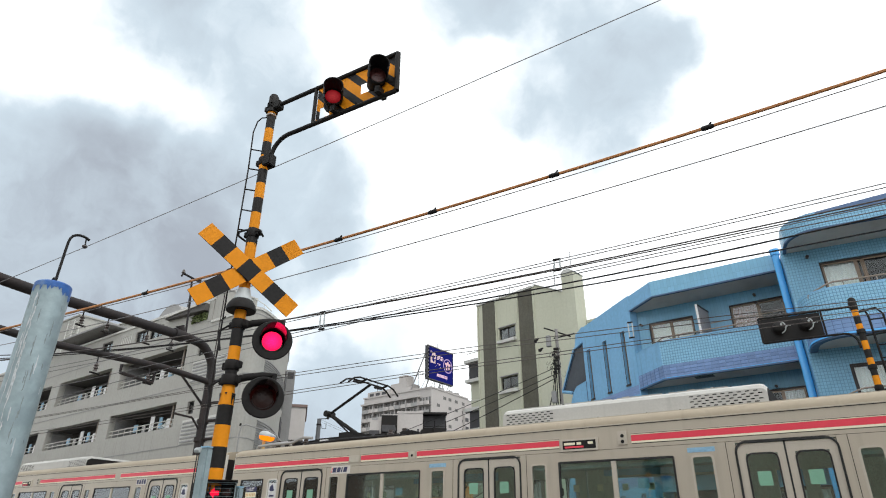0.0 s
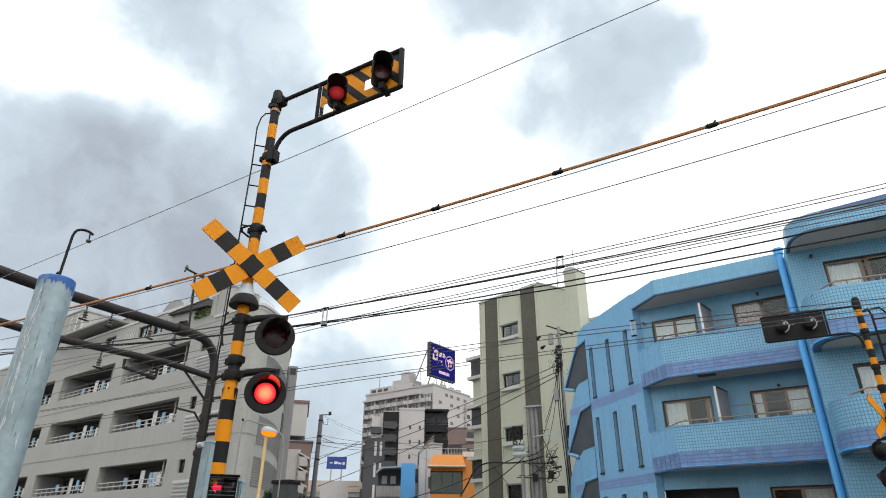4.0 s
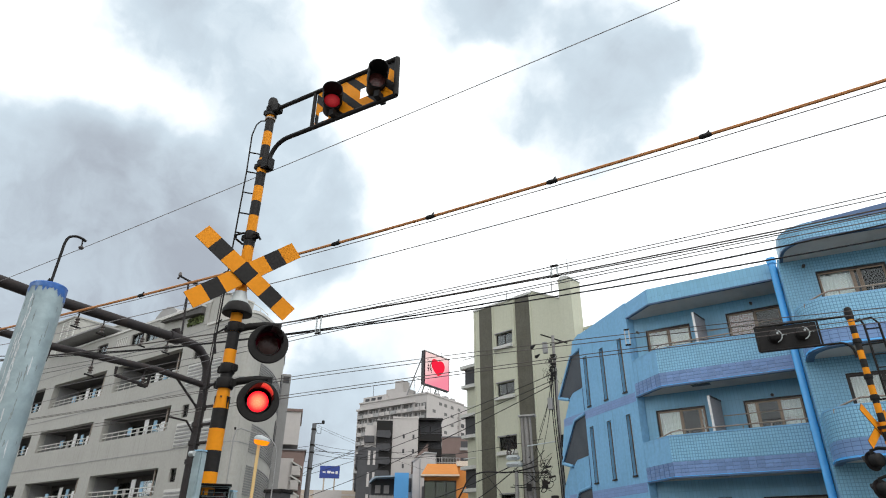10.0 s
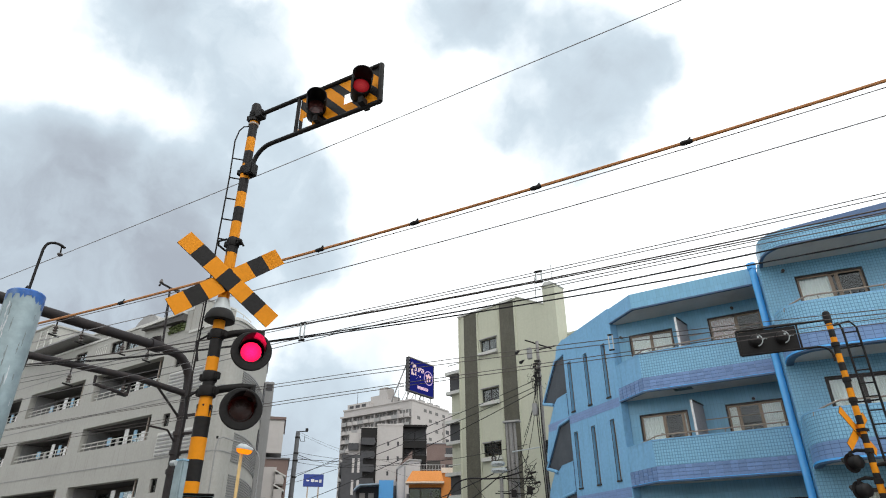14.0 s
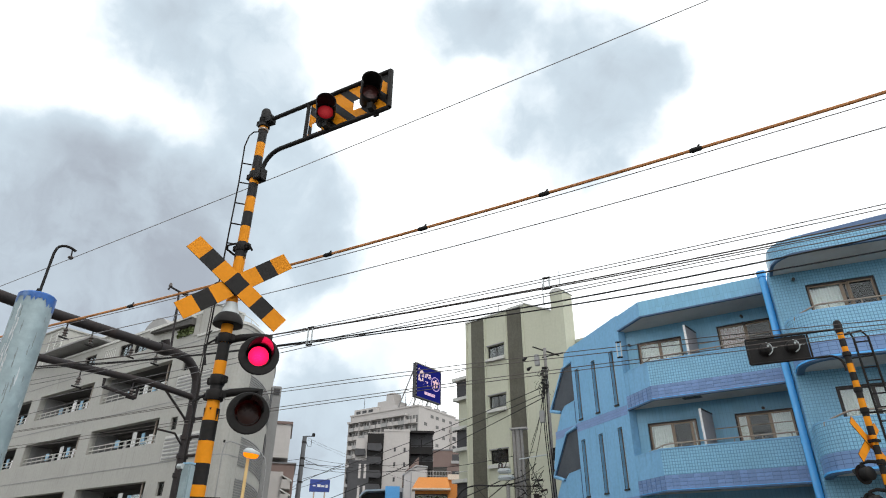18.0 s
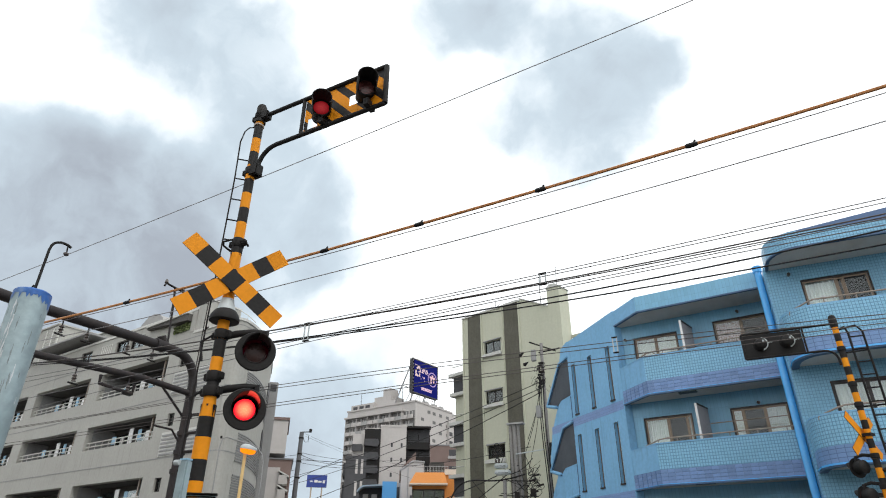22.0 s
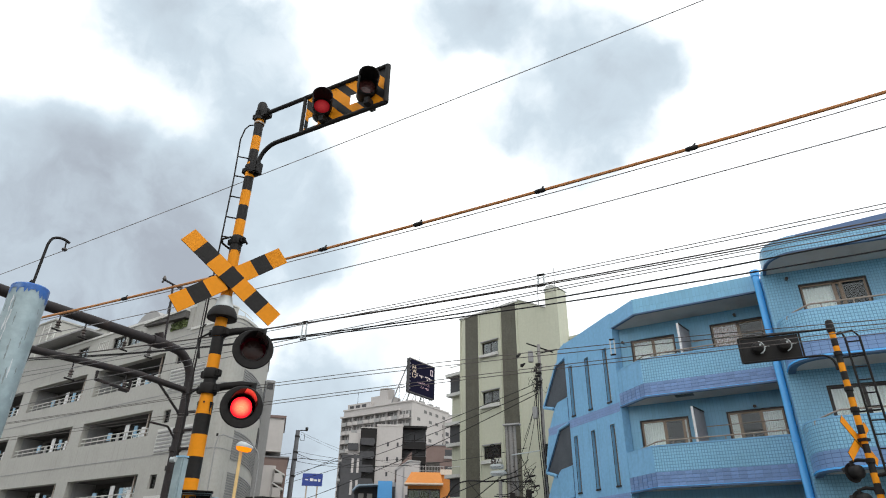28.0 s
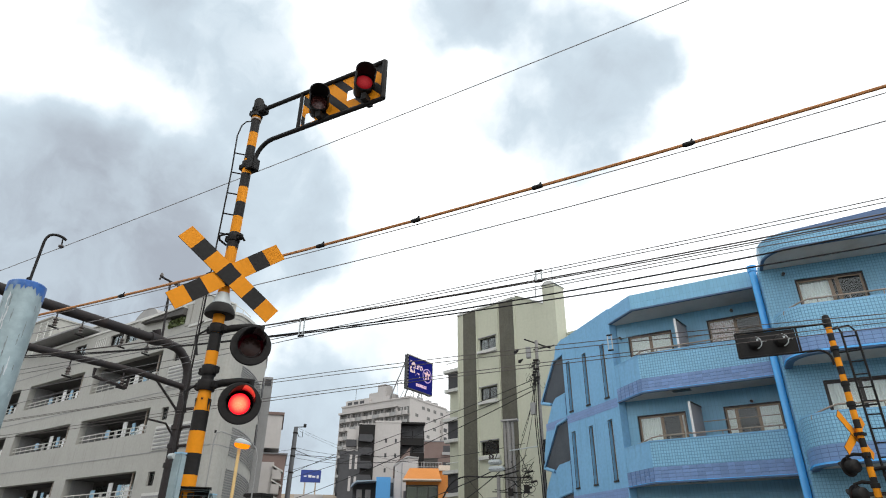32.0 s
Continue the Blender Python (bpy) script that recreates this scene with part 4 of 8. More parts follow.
    solid("roof_room", CREAM_WALL, b, (5.25, 6.4, 1.0, 5.0, 0, 13.6), (5.2, 6.5, 0.9, 5.1, 13.6, 13.75))
    bar("roof_aerial", DARK_STEEL, b, [(-0.4, 1.0, 15.3), (-0.4, 1.0, 17.6)], 0.02, 6)
    bar("roof_aerial", DARK_STEEL, b, [(-0.8, 1.0, 17.2), (-0.4, 1.0, 17.0), (0.1, 1.0, 17.3)], 0.015, 6)
    bar("roof_aerial", DARK_STEEL, b, [(3.2, 1.0, 15.3), (3.2, 1.0, 18.0)], 0.02, 6)


def white_apartments():
    M = pose(-24.8, 21.3, 0, 0, 0, -10)
    b = thing("apartment_block", M, "off-white rendered apartment block with deep balconies and a sharp rounded corner", "apartment building")
    rows = ((11.07, 9.62), (8.2, 7.0), (5.3, 4.1), (2.5, 1.2))
    runs = ((-6.2, 0.0), (-13.5, -7.3), (-21.0, -14.6))
    holes = [(x0, x1, bot, top) for top, bot in rows for x0, x1 in runs]
    small = [(0.98, 1.5, z, z + 0.6) for z in (10.3, 7.47, 4.6)]
    wide = [(-9.2, -8.0, 12.15, 12.82), (-5.5, -4.35, 12.15, 12.82), (-4.05, -2.7, 12.1, 12.76)]
    bm = bmesh.new(); pierced(bm, -26, 1.75, 0, 13.15, 0, 0.35, holes + small + wide + [(0.0, 1.35, 12.2, 12.97)])
    part("wall", bm, WHITE_WALL, b)
    # lower end, a tight corner and the bowed side
    bend = [(p.x, p.y) for p in eased([(5.16, 0.55, 0), (4.92, 1.1, 0), (4.38, 2.08, 0), (3.18, 3.55, 0), (1.3, 5.4, 0), (-0.6, 7.0, 0)], 4)]
    side = [(1.75, 0.0), (4.85, 0.0), (5.02, 0.03), (5.14, 0.13), (5.2, 0.3)] + bend
    bm = bmesh.new(); strip(bm, side, 0.35, 0, 11.9)
    part("corner_wall", bm, WHITE_WALL, b, "off-white wall bowed round the corner", smooth=True)
    bm = bmesh.new(); strip(bm, shifted(side, 0.05), 0.45, 11.9, 12.03)
    part("coping", bm, WHITE_TRIM, b)
    solid("coping", WHITE_TRIM, b, (-26, 1.8, -0.05, 0.4, 13.15, 13.28))
    for (top, bot) in rows:
        for x0, x1 in runs:
            # back wall and ceiling carry the balcony's shade in their colour
            solid("balcony_back", SHADE_GREY, b, (x0, x1, 1.5, 1.6, bot - 0.2, top + 0.1), label="balcony back wall with shade in its colour")
            solid("balcony_ceiling", SHADE_GREY, b, (x0, x1, 0.35, 1.5, top, top + 0.1))
            solid("balcony_floor", GREY_WALL, b, (x0, x1, 0.35, 1.5, bot - 0.2, bot - 0.1))
            solid("balcony_end", GREY_WALL, b, (x1, x1 + 0.08, 0.35, 1.5, bot - 0.1, top))
            solid("balcony_end", GREY_WALL, b, (x0 - 0.08, x0, 0.35, 1.5, bot - 0.1, top))
            for k in range(3):
                w = solid("balcony_door", FRAME_DARK, b, (x0 + 0.4 + 1.9 * k, x0 + 1.9 + 1.9 * k, 1.44, 1.49, bot - 0.1, top - 0.2))
                solid("pane", PANE_DARK, w, (x0 + 0.46 + 1.9 * k, x0 + 1.84 + 1.9 * k, 1.42, 1.435, bot - 0.1, top - 0.26))
            for k in range(2):
                bar("handrail", WHITE_TRIM, b, [(x0, 0.15, bot + 0.4 - 0.2 * k), (x1, 0.15, bot + 0.4 - 0.2 * k)], 0.025, 6)
            for k in range(10):
                x = x0 + (x1 - x0) * (k + 0.5) / 10
                bar("baluster", WHITE_TRIM, b, [(x, 0.15, bot), (x, 0.15, bot + 0.4)], 0.018, 6)
            for k in range(6):
                x = x1 - 0.35 - 0.75 * k
                solid("hanging_laundry", (GREY_WALL, WHITE_PAINT, STICKER_BLUE, WHITE_PAINT, FAR_GREY, STICKER_BLUE)[k], b, (x - 0.28 - 0.08 * (k % 2), x, 0.5, 0.53, bot + 0.05 + 0.1 * (k % 3), bot + 0.5 + 0.13 * (k % 4)))
            for k in range(2):
                solid("screen_post", RAIL_TAN, b, (x1 - 0.5 - 0.28 * k, x1 - 0.42 - 0.28 * k, 0.3, 0.36, bot, top))
    for x0, x1, z0, z1 in small + wide:
        w = solid("window", FRAME_DARK, b, (x0, x0 + 0.05, 0.1, 0.2, z0, z1), (x1 - 0.05, x1, 0.1, 0.2, z0, z1), (x0 + 0.05, x1 - 0.05, 0.1, 0.2, z1 - 0.05, z1), (x0 + 0.05, x1 - 0.05, 0.1, 0.2, z0, z0 + 0.05), ((x0 + x1) / 2 - 0.02, (x0 + x1) / 2 + 0.02, 0.12, 0.18, z0, z1))
        solid("pane", PANE_DARK, w, (x0 + 0.05, x1 - 0.05, 0.14, 0.15, z0 + 0.05, z1 - 0.05))
        solid("room_wall", DIM_ROOM, w, (x0 - 0.05, x1 + 0.05, 0.36, 0.38, z0, z1))
    for z in (10.05, 7.2, 4.3):
        for x0, x1 in ((0.85, 2.35), (2.75, 3.6)):
            lv = solid("louvre", WHITE_TRIM, b, (x0, x1, -0.03, -0.004, z - 1.1, z), label="louvred vent panel")
            for k in range(6):
                solid("slat", GREY_WALL, lv, (x0 + 0.07, x1 - 0.07, -0.06, -0.03, z - 1.05 + 0.17 * k, z - 0.97 + 0.17 * k))
    for z in (11.7, 8.85, 6.05, 3.2):
        solid("joint_band", GREY_WALL, b, (-26, 4.8, -0.014, -0.002, z - 0.02, z + 0.02))
    for z in (8.55, 5.75, 4.0):
        for k in range(12):
            bm = bmesh.new(); strip(bm, shifted(bend[4:18], 0.004), -0.03, z + 0.105 * k, z + 0.105 * k + 0.05)
            part("curved_slat", bm, GREY_WALL, b, smooth=True)
    for z in (11.7, 8.85, 6.05, 3.2):
        bm = bmesh.new(); strip(bm, shifted(side[1:], 0.003), -0.01, z - 0.02, z + 0.02)
        part("joint_band", bm, GREY_WALL, b)
    for z in (9.6, 7.1):
        for k in (15, 17):
            bm = bmesh.new(); strip(bm, shifted(bend[k:k + 2], 0.012), -0.04, z, z + 0.95)
            part("narrow_window", bm, DARK_WALL, b)
    core = [(-26, 1.7), (1.5, 1.7), (1.5, 3.6), (-3.6, 8.8), (-26, 8.8)]
    bm = bmesh.new(); slab(bm, core, 0, 12.9)
    part("core", bm, WHITE_WALL, b)
    bm = bmesh.new(); slab(bm, [(1.6, 0.4), (4.6, 0.4), (4.4, 1.2), (3.0, 3.0), (1.6, 4.4)], 0.0, 11.7)
    part("corner_core", bm, WHITE_WALL, b)
    # roof: terrace, canopy, planting, tank, stair room
    bm = bmesh.new(); slab(bm, [(-26, 0.35), (1.5, 0.35), (1.5, 3.6), (-3.6, 8.8), (-26, 8.8)], 12.9, 12.95)
    part("roof", bm, ROOF_GREY, b)
    solid("terrace_wall", WHITE_WALL, b, (1.37, 1.745, -0.03, -0.004, 12.03, 13.6), (1.76, 2.45, 0.02, 2.0, 12.03, 13.6))
    solid("terrace_wall_cap", WHITE_TRIM, b, (1.34, 2.5, -0.06, 2.0, 13.604, 13.68))
    # the whole canopy is coloured like its shaded underside
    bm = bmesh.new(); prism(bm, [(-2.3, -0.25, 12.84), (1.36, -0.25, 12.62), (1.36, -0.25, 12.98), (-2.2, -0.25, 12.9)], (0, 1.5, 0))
    part("roof_canopy", bm, SHADE_GREY, b, "canopy with underside shade in its colour")
    bm = bmesh.new(); prism(bm, [(-2.25, -0.32, 12.905), (1.36, -0.32, 12.985), (1.36, -0.32, 13.08), (-2.15, -0.32, 12.99)], (0, 1.6, 0))
    part("canopy_top", bm, WHITE_TRIM, b, "pale canopy edge")
    for x in (-1.3, -0.4):
        bar("canopy_post", WHITE_TRIM, b, [(x, 0.1, 12.2), (x, 0.1, 12.85)], 0.03, 6)
    bm = bmesh.new(); tube(bm, [(-5.6, 1.5, 13.3), (-3.2, 1.5, 13.3)], 0.1, 6)
    part("tank_rail", bm, GREY_WALL, b)
    bm = bmesh.new(); tube(bm, [(-4.2, 1.0, 13.1), (-4.2, 4.0, 13.1)], 1.45, 24)
    part("water_tank", bm, FAR_GREY, b, "grey barrel roof", smooth=True)
    solid("stair_room", WHITE_WALL, b, (-14.5, -7.9, 0.4, 5.0, 12.95, 14.0), bevel=0.02)
    w = solid("stair_room_window", FRAME_DARK, b, (-13.6, -8.4, 0.34, 0.396, 13.5, 13.56), (-13.6, -13.54, 0.34, 0.396, 12.98, 13.5), (-11.03, -10.97, 0.34, 0.396, 12.98, 13.5), (-8.46, -8.4, 0.34, 0.396, 12.98, 13.5))
    solid("pane", PANE_DARK, w, (-13.54, -8.46, 0.37, 0.376, 12.98, 13.5))
    solid("stair_canopy", GREY_WALL, b, (-14.9, -7.6, -0.75, 0.4, 13.58, 13.68))
    solid("stair_room_cap", WHITE_TRIM, b, (-14.6, -7.8, 0.3, 5.1, 14.0, 14.08))
    solid("lift_house", WHITE_WALL, b, (-22.0, -15.9, 1.0, 3.85, 12.95, 16.4), (-22.1, -15.82, 0.92, 3.93, 16.4, 16.5), label="tall roof lift house")
    for k in range(5):
        bar("roof_fence_rail", WHITE_TRIM, b, [(-16.4, 0.6, 14.9 + 0.25 * k), (-14.6, 0.6, 14.9 + 0.25 * k)], 0.03, 6)
    for k in range(3):
        bar("roof_fence_post", WHITE_TRIM, b, [(-16.4 + 0.9 * k, 0.6, 12.95), (-16.4 + 0.9 * k, 0.6, 15.95)], 0.035, 6)
    for k in range(6):
        bar("terrace_baluster", WHITE_TRIM, b, [(-6.95 + 0.2 * k, 0.0, 12.3), (-6.95 + 0.2 * k, 0.0, 12.8)], 0.02, 6)
    bar("terrace_handrail", WHITE_TRIM, b, [(-7.0, 0.0, 12.8), (-5.9, 0.0, 12.8)], 0.03, 6)
    for q in ((-7.9, -1.4, 1.2, 5.0, 12.95, 13.6), (-24, -14.6, 0.6, 0.99, 12.95, 14.4)):
        solid("terrace_block", WHITE_WALL, b, q)
    for x in (-7.2, -6.0, -2.6):
        solid("roof_window", DARK_WALL, b, (x, x + 0.6, 1.16, 1.2, 13.0, 13.5))
    bm = bmesh.new()
    rnd = random.Random(4)
    for _ in range(700):
        c = Vector((rnd.uniform(0.05, 1.3), rnd.uniform(-0.1, 0.3), 12.2 + rnd.random() ** 1.2 * 0.36))
        d = Vector((rnd.gauss(0, 1), rnd.gauss(0, 1), rnd.gauss(0, 1))).normalized()
        e = d.orthogonal().normalized()
        bm.faces.new([bm.verts.new(c + 0.1 * v) for v in (d, e * 0.5, -d, -e * 0.5)])
    part("roof_planting", bm, TURF, b, "yellow-green terrace planting")
    bar("roof_rail", WHITE_TRIM, b, [(3.2, 0.7, 12.03), (3.3, 0.7, 12.75), (3.7, 0.7, 12.85), (4.2, 0.7, 12.8), (4.8, 0.8, 12.4), (5.2, 0.9, 12.03)], 0.022, 6)
    for x in (3.6, 4.2, 4.8):
        bar("roof_rail", WHITE_TRIM, b, [(x, 0.72, 12.03), (x, 0.72, 12.8 if x < 4.5 else 12.4)], 0.015, 6)
    bar("roof_aerial", DARK_STEEL, b, [(-1.8, 0.6, 13.2), (-1.8, 0.6, 14.9)], 0.02, 6)


def grey_fin():
    b = thing("blade_sign", pose(-24.3, 29.2, 0, 0, 0, 39.7), "tall grey advertising pillar beside a white block", "sign pillar")
    solid("pillar", GREY_WALL, b, (-0.5, 0.05, 0, 1.6, 0, 11.65), bevel=0.03)
    solid("cap_panel", DARK_WALL, b, (-0.4, -0.04, -0.03, 0.0, 11.1, 11.5))
    h = thing("neighbour_house", pose(-30.99, 39.24, 0, 0, 0, 38.3), "pale stepped house with small balconies", "house")
    solid("upper_wall", FAR_WHITE, h, (-3.5, -0.1, 0, 6, 9.4, 11.9))
    solid("roof_band", BROWN_WALL, h, (-3.6, 0.0, -0.1, 6, 11.9, 12.1))
    solid("lower_wall", BROWN_WALL, h, (-3.5, 0.5, 0.3, 6, 0, 9.0))
    solid("front_wall", FAR_WHITE, h, (-3.5, -0.3, -0.6, 0.3, 4.0, 8.3))
    for k in range(4):
        z = 8.2 - 1.0 * k
        solid("balcony", FAR_WHITE, h, (-0.35, 0.3 - 0.05 * k, -0.9, 0.3, z - 1.1, z - 0.7), (-0.35, 0.25, -0.9, -0.8, z - 0.7, z - 0.45))
        bm = bmesh.new()
        prism(bm, [(-0.4, -0.9, z - 0.1), (0.4, -0.9, z - 0.5), (0.4, -0.9, z - 0.62), (-0.4, -0.9, z - 0.2)], (0, 1.2, 0))
        part("awning", bm, WHITE_TRIM, h)
    solid("roof", ROOF_GREY, h, (-3.6, 0.6, 0.2, 6.1, 9.0, 9.1))


def far_block():
    M = pose(-90.76, 178.22, 0, 0, 0, -10)
    b = thing("apartment_block", M, "large distant white apartment block with rows of balconies", "apartment building")
    solid("wall", FAR_WHITE, b, (-29.8, 0, 0, 24.5, 0, 50.2))
    solid("coping", FAR_WHITE, b, (-30.0, 0.2, -0.3, 21.5, 50.2, 50.7), (-30.1, -4.5, -1.4, 0, 47.6, 48.2))
    solid("upper_set_back", FAR_WHITE, b, (-29.0, -18.5, 0.8, 12, 50.7, 52.6))
    shared = {}

    def piece(key, name, build, mat, m, label="", holder=None):
        if key not in shared:
            bm = bmesh.new()
            build(bm)
            shared[key] = part(name, bm, mat, holder or b, label)
            shared[key].matrix_basis = m
            return shared[key]
        return again(shared[key], holder or b, m)

    # flat dark sheet; the depth and shade of the balcony are only its colour
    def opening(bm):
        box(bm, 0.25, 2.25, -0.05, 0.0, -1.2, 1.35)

    def front(bm):
        bow = [(0.1, -1.0), (0.35, -1.3), (0.8, -1.42), (1.7, -1.42), (2.15, -1.3), (2.4, -1.0)]
        strip(bm, bow, 0.12, -1.2, -0.1)
        slab(bm, [(0.1, 0.0)] + bow + [(2.4, 0.0)], -1.35, -1.2)

    def plain(bm):
        box(bm, 0.1, 2.4, -1.25, -1.13, -1.2, -0.1)
        box(bm, 0.1, 2.4, -1.25, 0, -1.35, -1.2)

    for f in range(16):
        z = 46.1 - 2.95 * f
        for k in range(12):
            m = Matrix.Translation((-29.6 + 2.45 * k, 0, z))
            piece("opening", "balcony_opening", opening, FAR_PANE_SHADE, m, "flat balcony opening with shade in its colour")
            if (k + f) % 3:
                piece("bow", "balcony", front, FAR_WHITE, m, "bowed white balcony")
            else:
                piece("plain", "balcony", plain, FAR_GREY, m, "straight grey balcony")
            if k % 2 == 0:
                piece("fin", "balcony_divider", lambda bm: box(bm, -0.05, 0.14, -1.1, 0, -1.2, 1.6), FAR_WHITE, m)
            if (f * 7 + k * 3) % 4:
                piece("door", "balcony_door", lambda bm: box(bm, 1.1, 1.7, -0.09, -0.05, -1.1, 1.2), FAR_GREY, m)
    for x in (-28.0, -25.2, -22.4):
        solid("roof_window", DARK_WALL, b, (x, x + 1.9, 0.74, 0.8, 51.0, 52.0))
    for f in range(16):
        for k, y in enumerate((3.0, 6.6, 9.6, 13.4, 17.6)):
            m = Matrix.Translation((0, y, 48.6 - 2.95 * f))
            if (f * 2 + k * 3) % 5:
                piece("side", "window", lambda bm: box(bm, 0.0, 0.06, 0, 1.6, -1.0, 0), FAR_PANE_SHADE, m, "small dark window")
    solid("stair_tower", FAR_WHITE, b, (0.0, 0.9, 18.0, 20.5, 0, 47.0))
    for f in range(14):
        solid("landing", DARK_WALL, b, (0.9, 0.96, 18.3, 20.2, 45.0 - 2.95 * f, 46.3 - 2.95 * f))
    solid("roof_room", FAR_WHITE, b, (-19.5, -12.0, 2, 9, 50.7, 54.4), (-16.5, -13.2, 3, 7, 54.4, 57.2), (-12.0, -9.5, 2, 8, 50.7, 52.6))
    for y in (8.0, 13.0, 17.0):
        solid("roof_unit", FAR_GREY, b, (-4.0, -2.0, y, y + 2.0, 50.7, 52.2))
    for x in (-26.5, -8.0):
        bar("roof_aerial", DARK_STEEL, b, [(x, 3, 50.5), (x, 3, 57.0)], 0.07, 6)


def uv_material(name, build):
    m = bpy.data.materials.new(name)
    m.use_nodes = True
    N = Nodes(m.node_tree)
    x = N.add("ShaderNodeSeparateXYZ", {0: N.add("ShaderNodeUVMap").outputs[0]})
    c = build(N, x.outputs[0], x.outputs[1])
    e = N.add("ShaderNodeEmission", {"Color": c, "Strength": 0.95})
    N.add("ShaderNodeOutputMaterial", {"Surface": e.outputs[0]})
    return m


def inside(N, u, u0, u1):
    return N.math("MULTIPLY", N.math("GREATER_THAN", u, u0), N.math("LESS_THAN", u, u1))


def rect(N, u, v, u0, u1, v0, v1):
    return N.math("MULTIPLY", inside(N, u, u0, u1), inside(N, v, v0, v1))


def blocks(N, u, v, scale, cut):
    """Uneven small blocks, as unreadable writing looks from afar."""
    at = N.add("ShaderNodeCombineXYZ", {0: N.math("MULTIPLY", u, scale), 1: N.math("MULTIPLY", v, scale)}).outputs[0]
    n = N.add("ShaderNodeTexVoronoi", {"Vector": at, "Scale": 1.0}).outputs["Distance"]
    return N.math("LESS_THAN", n, cut)


def round_mark(N, u, v, c, u0, v0, size, ring, figure):
    """A ring with a forked figure of plain bars in it."""
    du, dv = N.math("MULTIPLY", N.math("SUBTRACT", u, u0), 1.25), N.math("SUBTRACT", v, v0)
    r = N.math("SQRT", N.math("ADD", N.math("MULTIPLY", du, du), N.math("MULTIPLY", dv, dv)))
    c = N.mix(inside(N, r, size * 0.86, size), c, ring)
    for a, b, lo, hi in ((-0.62, 0.62, 0.12, 0.4), (-0.42, -0.12, -0.6, 0.2), (0.14, 0.42, -0.5, 0.2), (-0.15, 0.2, 0.4, 0.62)):
        c = N.mix(rect(N, u, v, u0 + a * size * 0.8, u0 + b * size * 0.8, v0 + lo * size, v0 + hi * size), c, figure)
    return c


def edge_column(N, u, v, c):
    c = N.mix(inside(N, u, 0.0, 0.07), c, (0.012, 0.012, 0.02))
    return N.mix(N.math("MULTIPLY", inside(N, u, 0.02, 0.05), N.math("GREATER_THAN", N.math("FRACT", N.math("MULTIPLY", v, 9.0)), 0.55)), c, (0.2, 0.2, 0.24))


def page_blue(N, u, v):
    c = edge_column(N, u, v, (0.014, 0.018, 0.16))
    c = N.mix(N.math("MULTIPLY", rect(N, u, v, 0.11, 0.3, 0.5, 0.88), blocks(N, u, v, 15, 0.52)), c, (0.8, 0.62, 0.62))
    c = N.mix(N.math("MULTIPLY", rect(N, u, v, 0.3, 0.66, 0.66, 0.8), blocks(N, u, v, 20, 0.52)), c, (0.9, 0.68, 0.75))
    c = N.mix(N.math("MULTIPLY", rect(N, u, v, 0.3, 0.5, 0.42, 0.55), blocks(N, u, v, 18, 0.5)), c, (0.85, 0.6, 0.75))
    c = N.mix(rect(N, u, v, 0.36, 0.78, 0.13, 0.22), c, (0.85, 0.6, 0.75))
    c = N.mix(N.math("MULTIPLY", rect(N, u, v, 0.38, 0.76, 0.15, 0.2), blocks(N, u, v, 34, 0.4)), c, (0.2, 0.05, 0.25))
    return round_mark(N, u, v, c, 0.8, 0.56, 0.23, (0.55, 0.4, 0.7), (0.9, 0.6, 0.65))


def page_emblem(N, u, v):
    c = edge_column(N, u, v, (0.014, 0.02, 0.17))
    for a in (0.13, 0.24):
        c = N.mix(N.math("MULTIPLY", rect(N, u, v, a, a + 0.08, 0.42, 0.86), blocks(N, u, v, 22, 0.6)), c, (0.42, 0.38, 0.42))
    return round_mark(N, u, v, c, 0.58, 0.53, 0.32, (0.75, 0.45, 0.35), (0.95, 0.5, 0.22))


def page_navy(N, u, v):
    c = edge_column(N, u, v, (0.014, 0.014, 0.03))
    c = N.mix(N.math("MULTIPLY", rect(N, u, v, 0.11, 0.26, 0.46, 0.86), blocks(N, u, v, 18, 0.5)), c, (0.5, 0.42, 0.34))
    for a, b, lo, hi, k, col in ((0.28, 0.9, 0.5, 0.62, 17, (0.7, 0.62, 0.6)), (0.32, 0.82, 0.33, 0.4, 30, (0.5, 0.35, 0.4)), (0.45, 0.8, 0.2, 0.27, 30, (0.5, 0.35, 0.4))):
        c = N.mix(N.math("MULTIPLY", rect(N, u, v, a, b, lo, hi), blocks(N, u, v, k, 0.46)), c, col)
    c = N.mix(rect(N, u, v, 0.84, 0.95, 0.7, 0.9), c, (0.6, 0.5, 0.55))
    return N.mix(rect(N, u, v, 0.87, 0.92, 0.73, 0.87), c, (0.014, 0.014, 0.03))


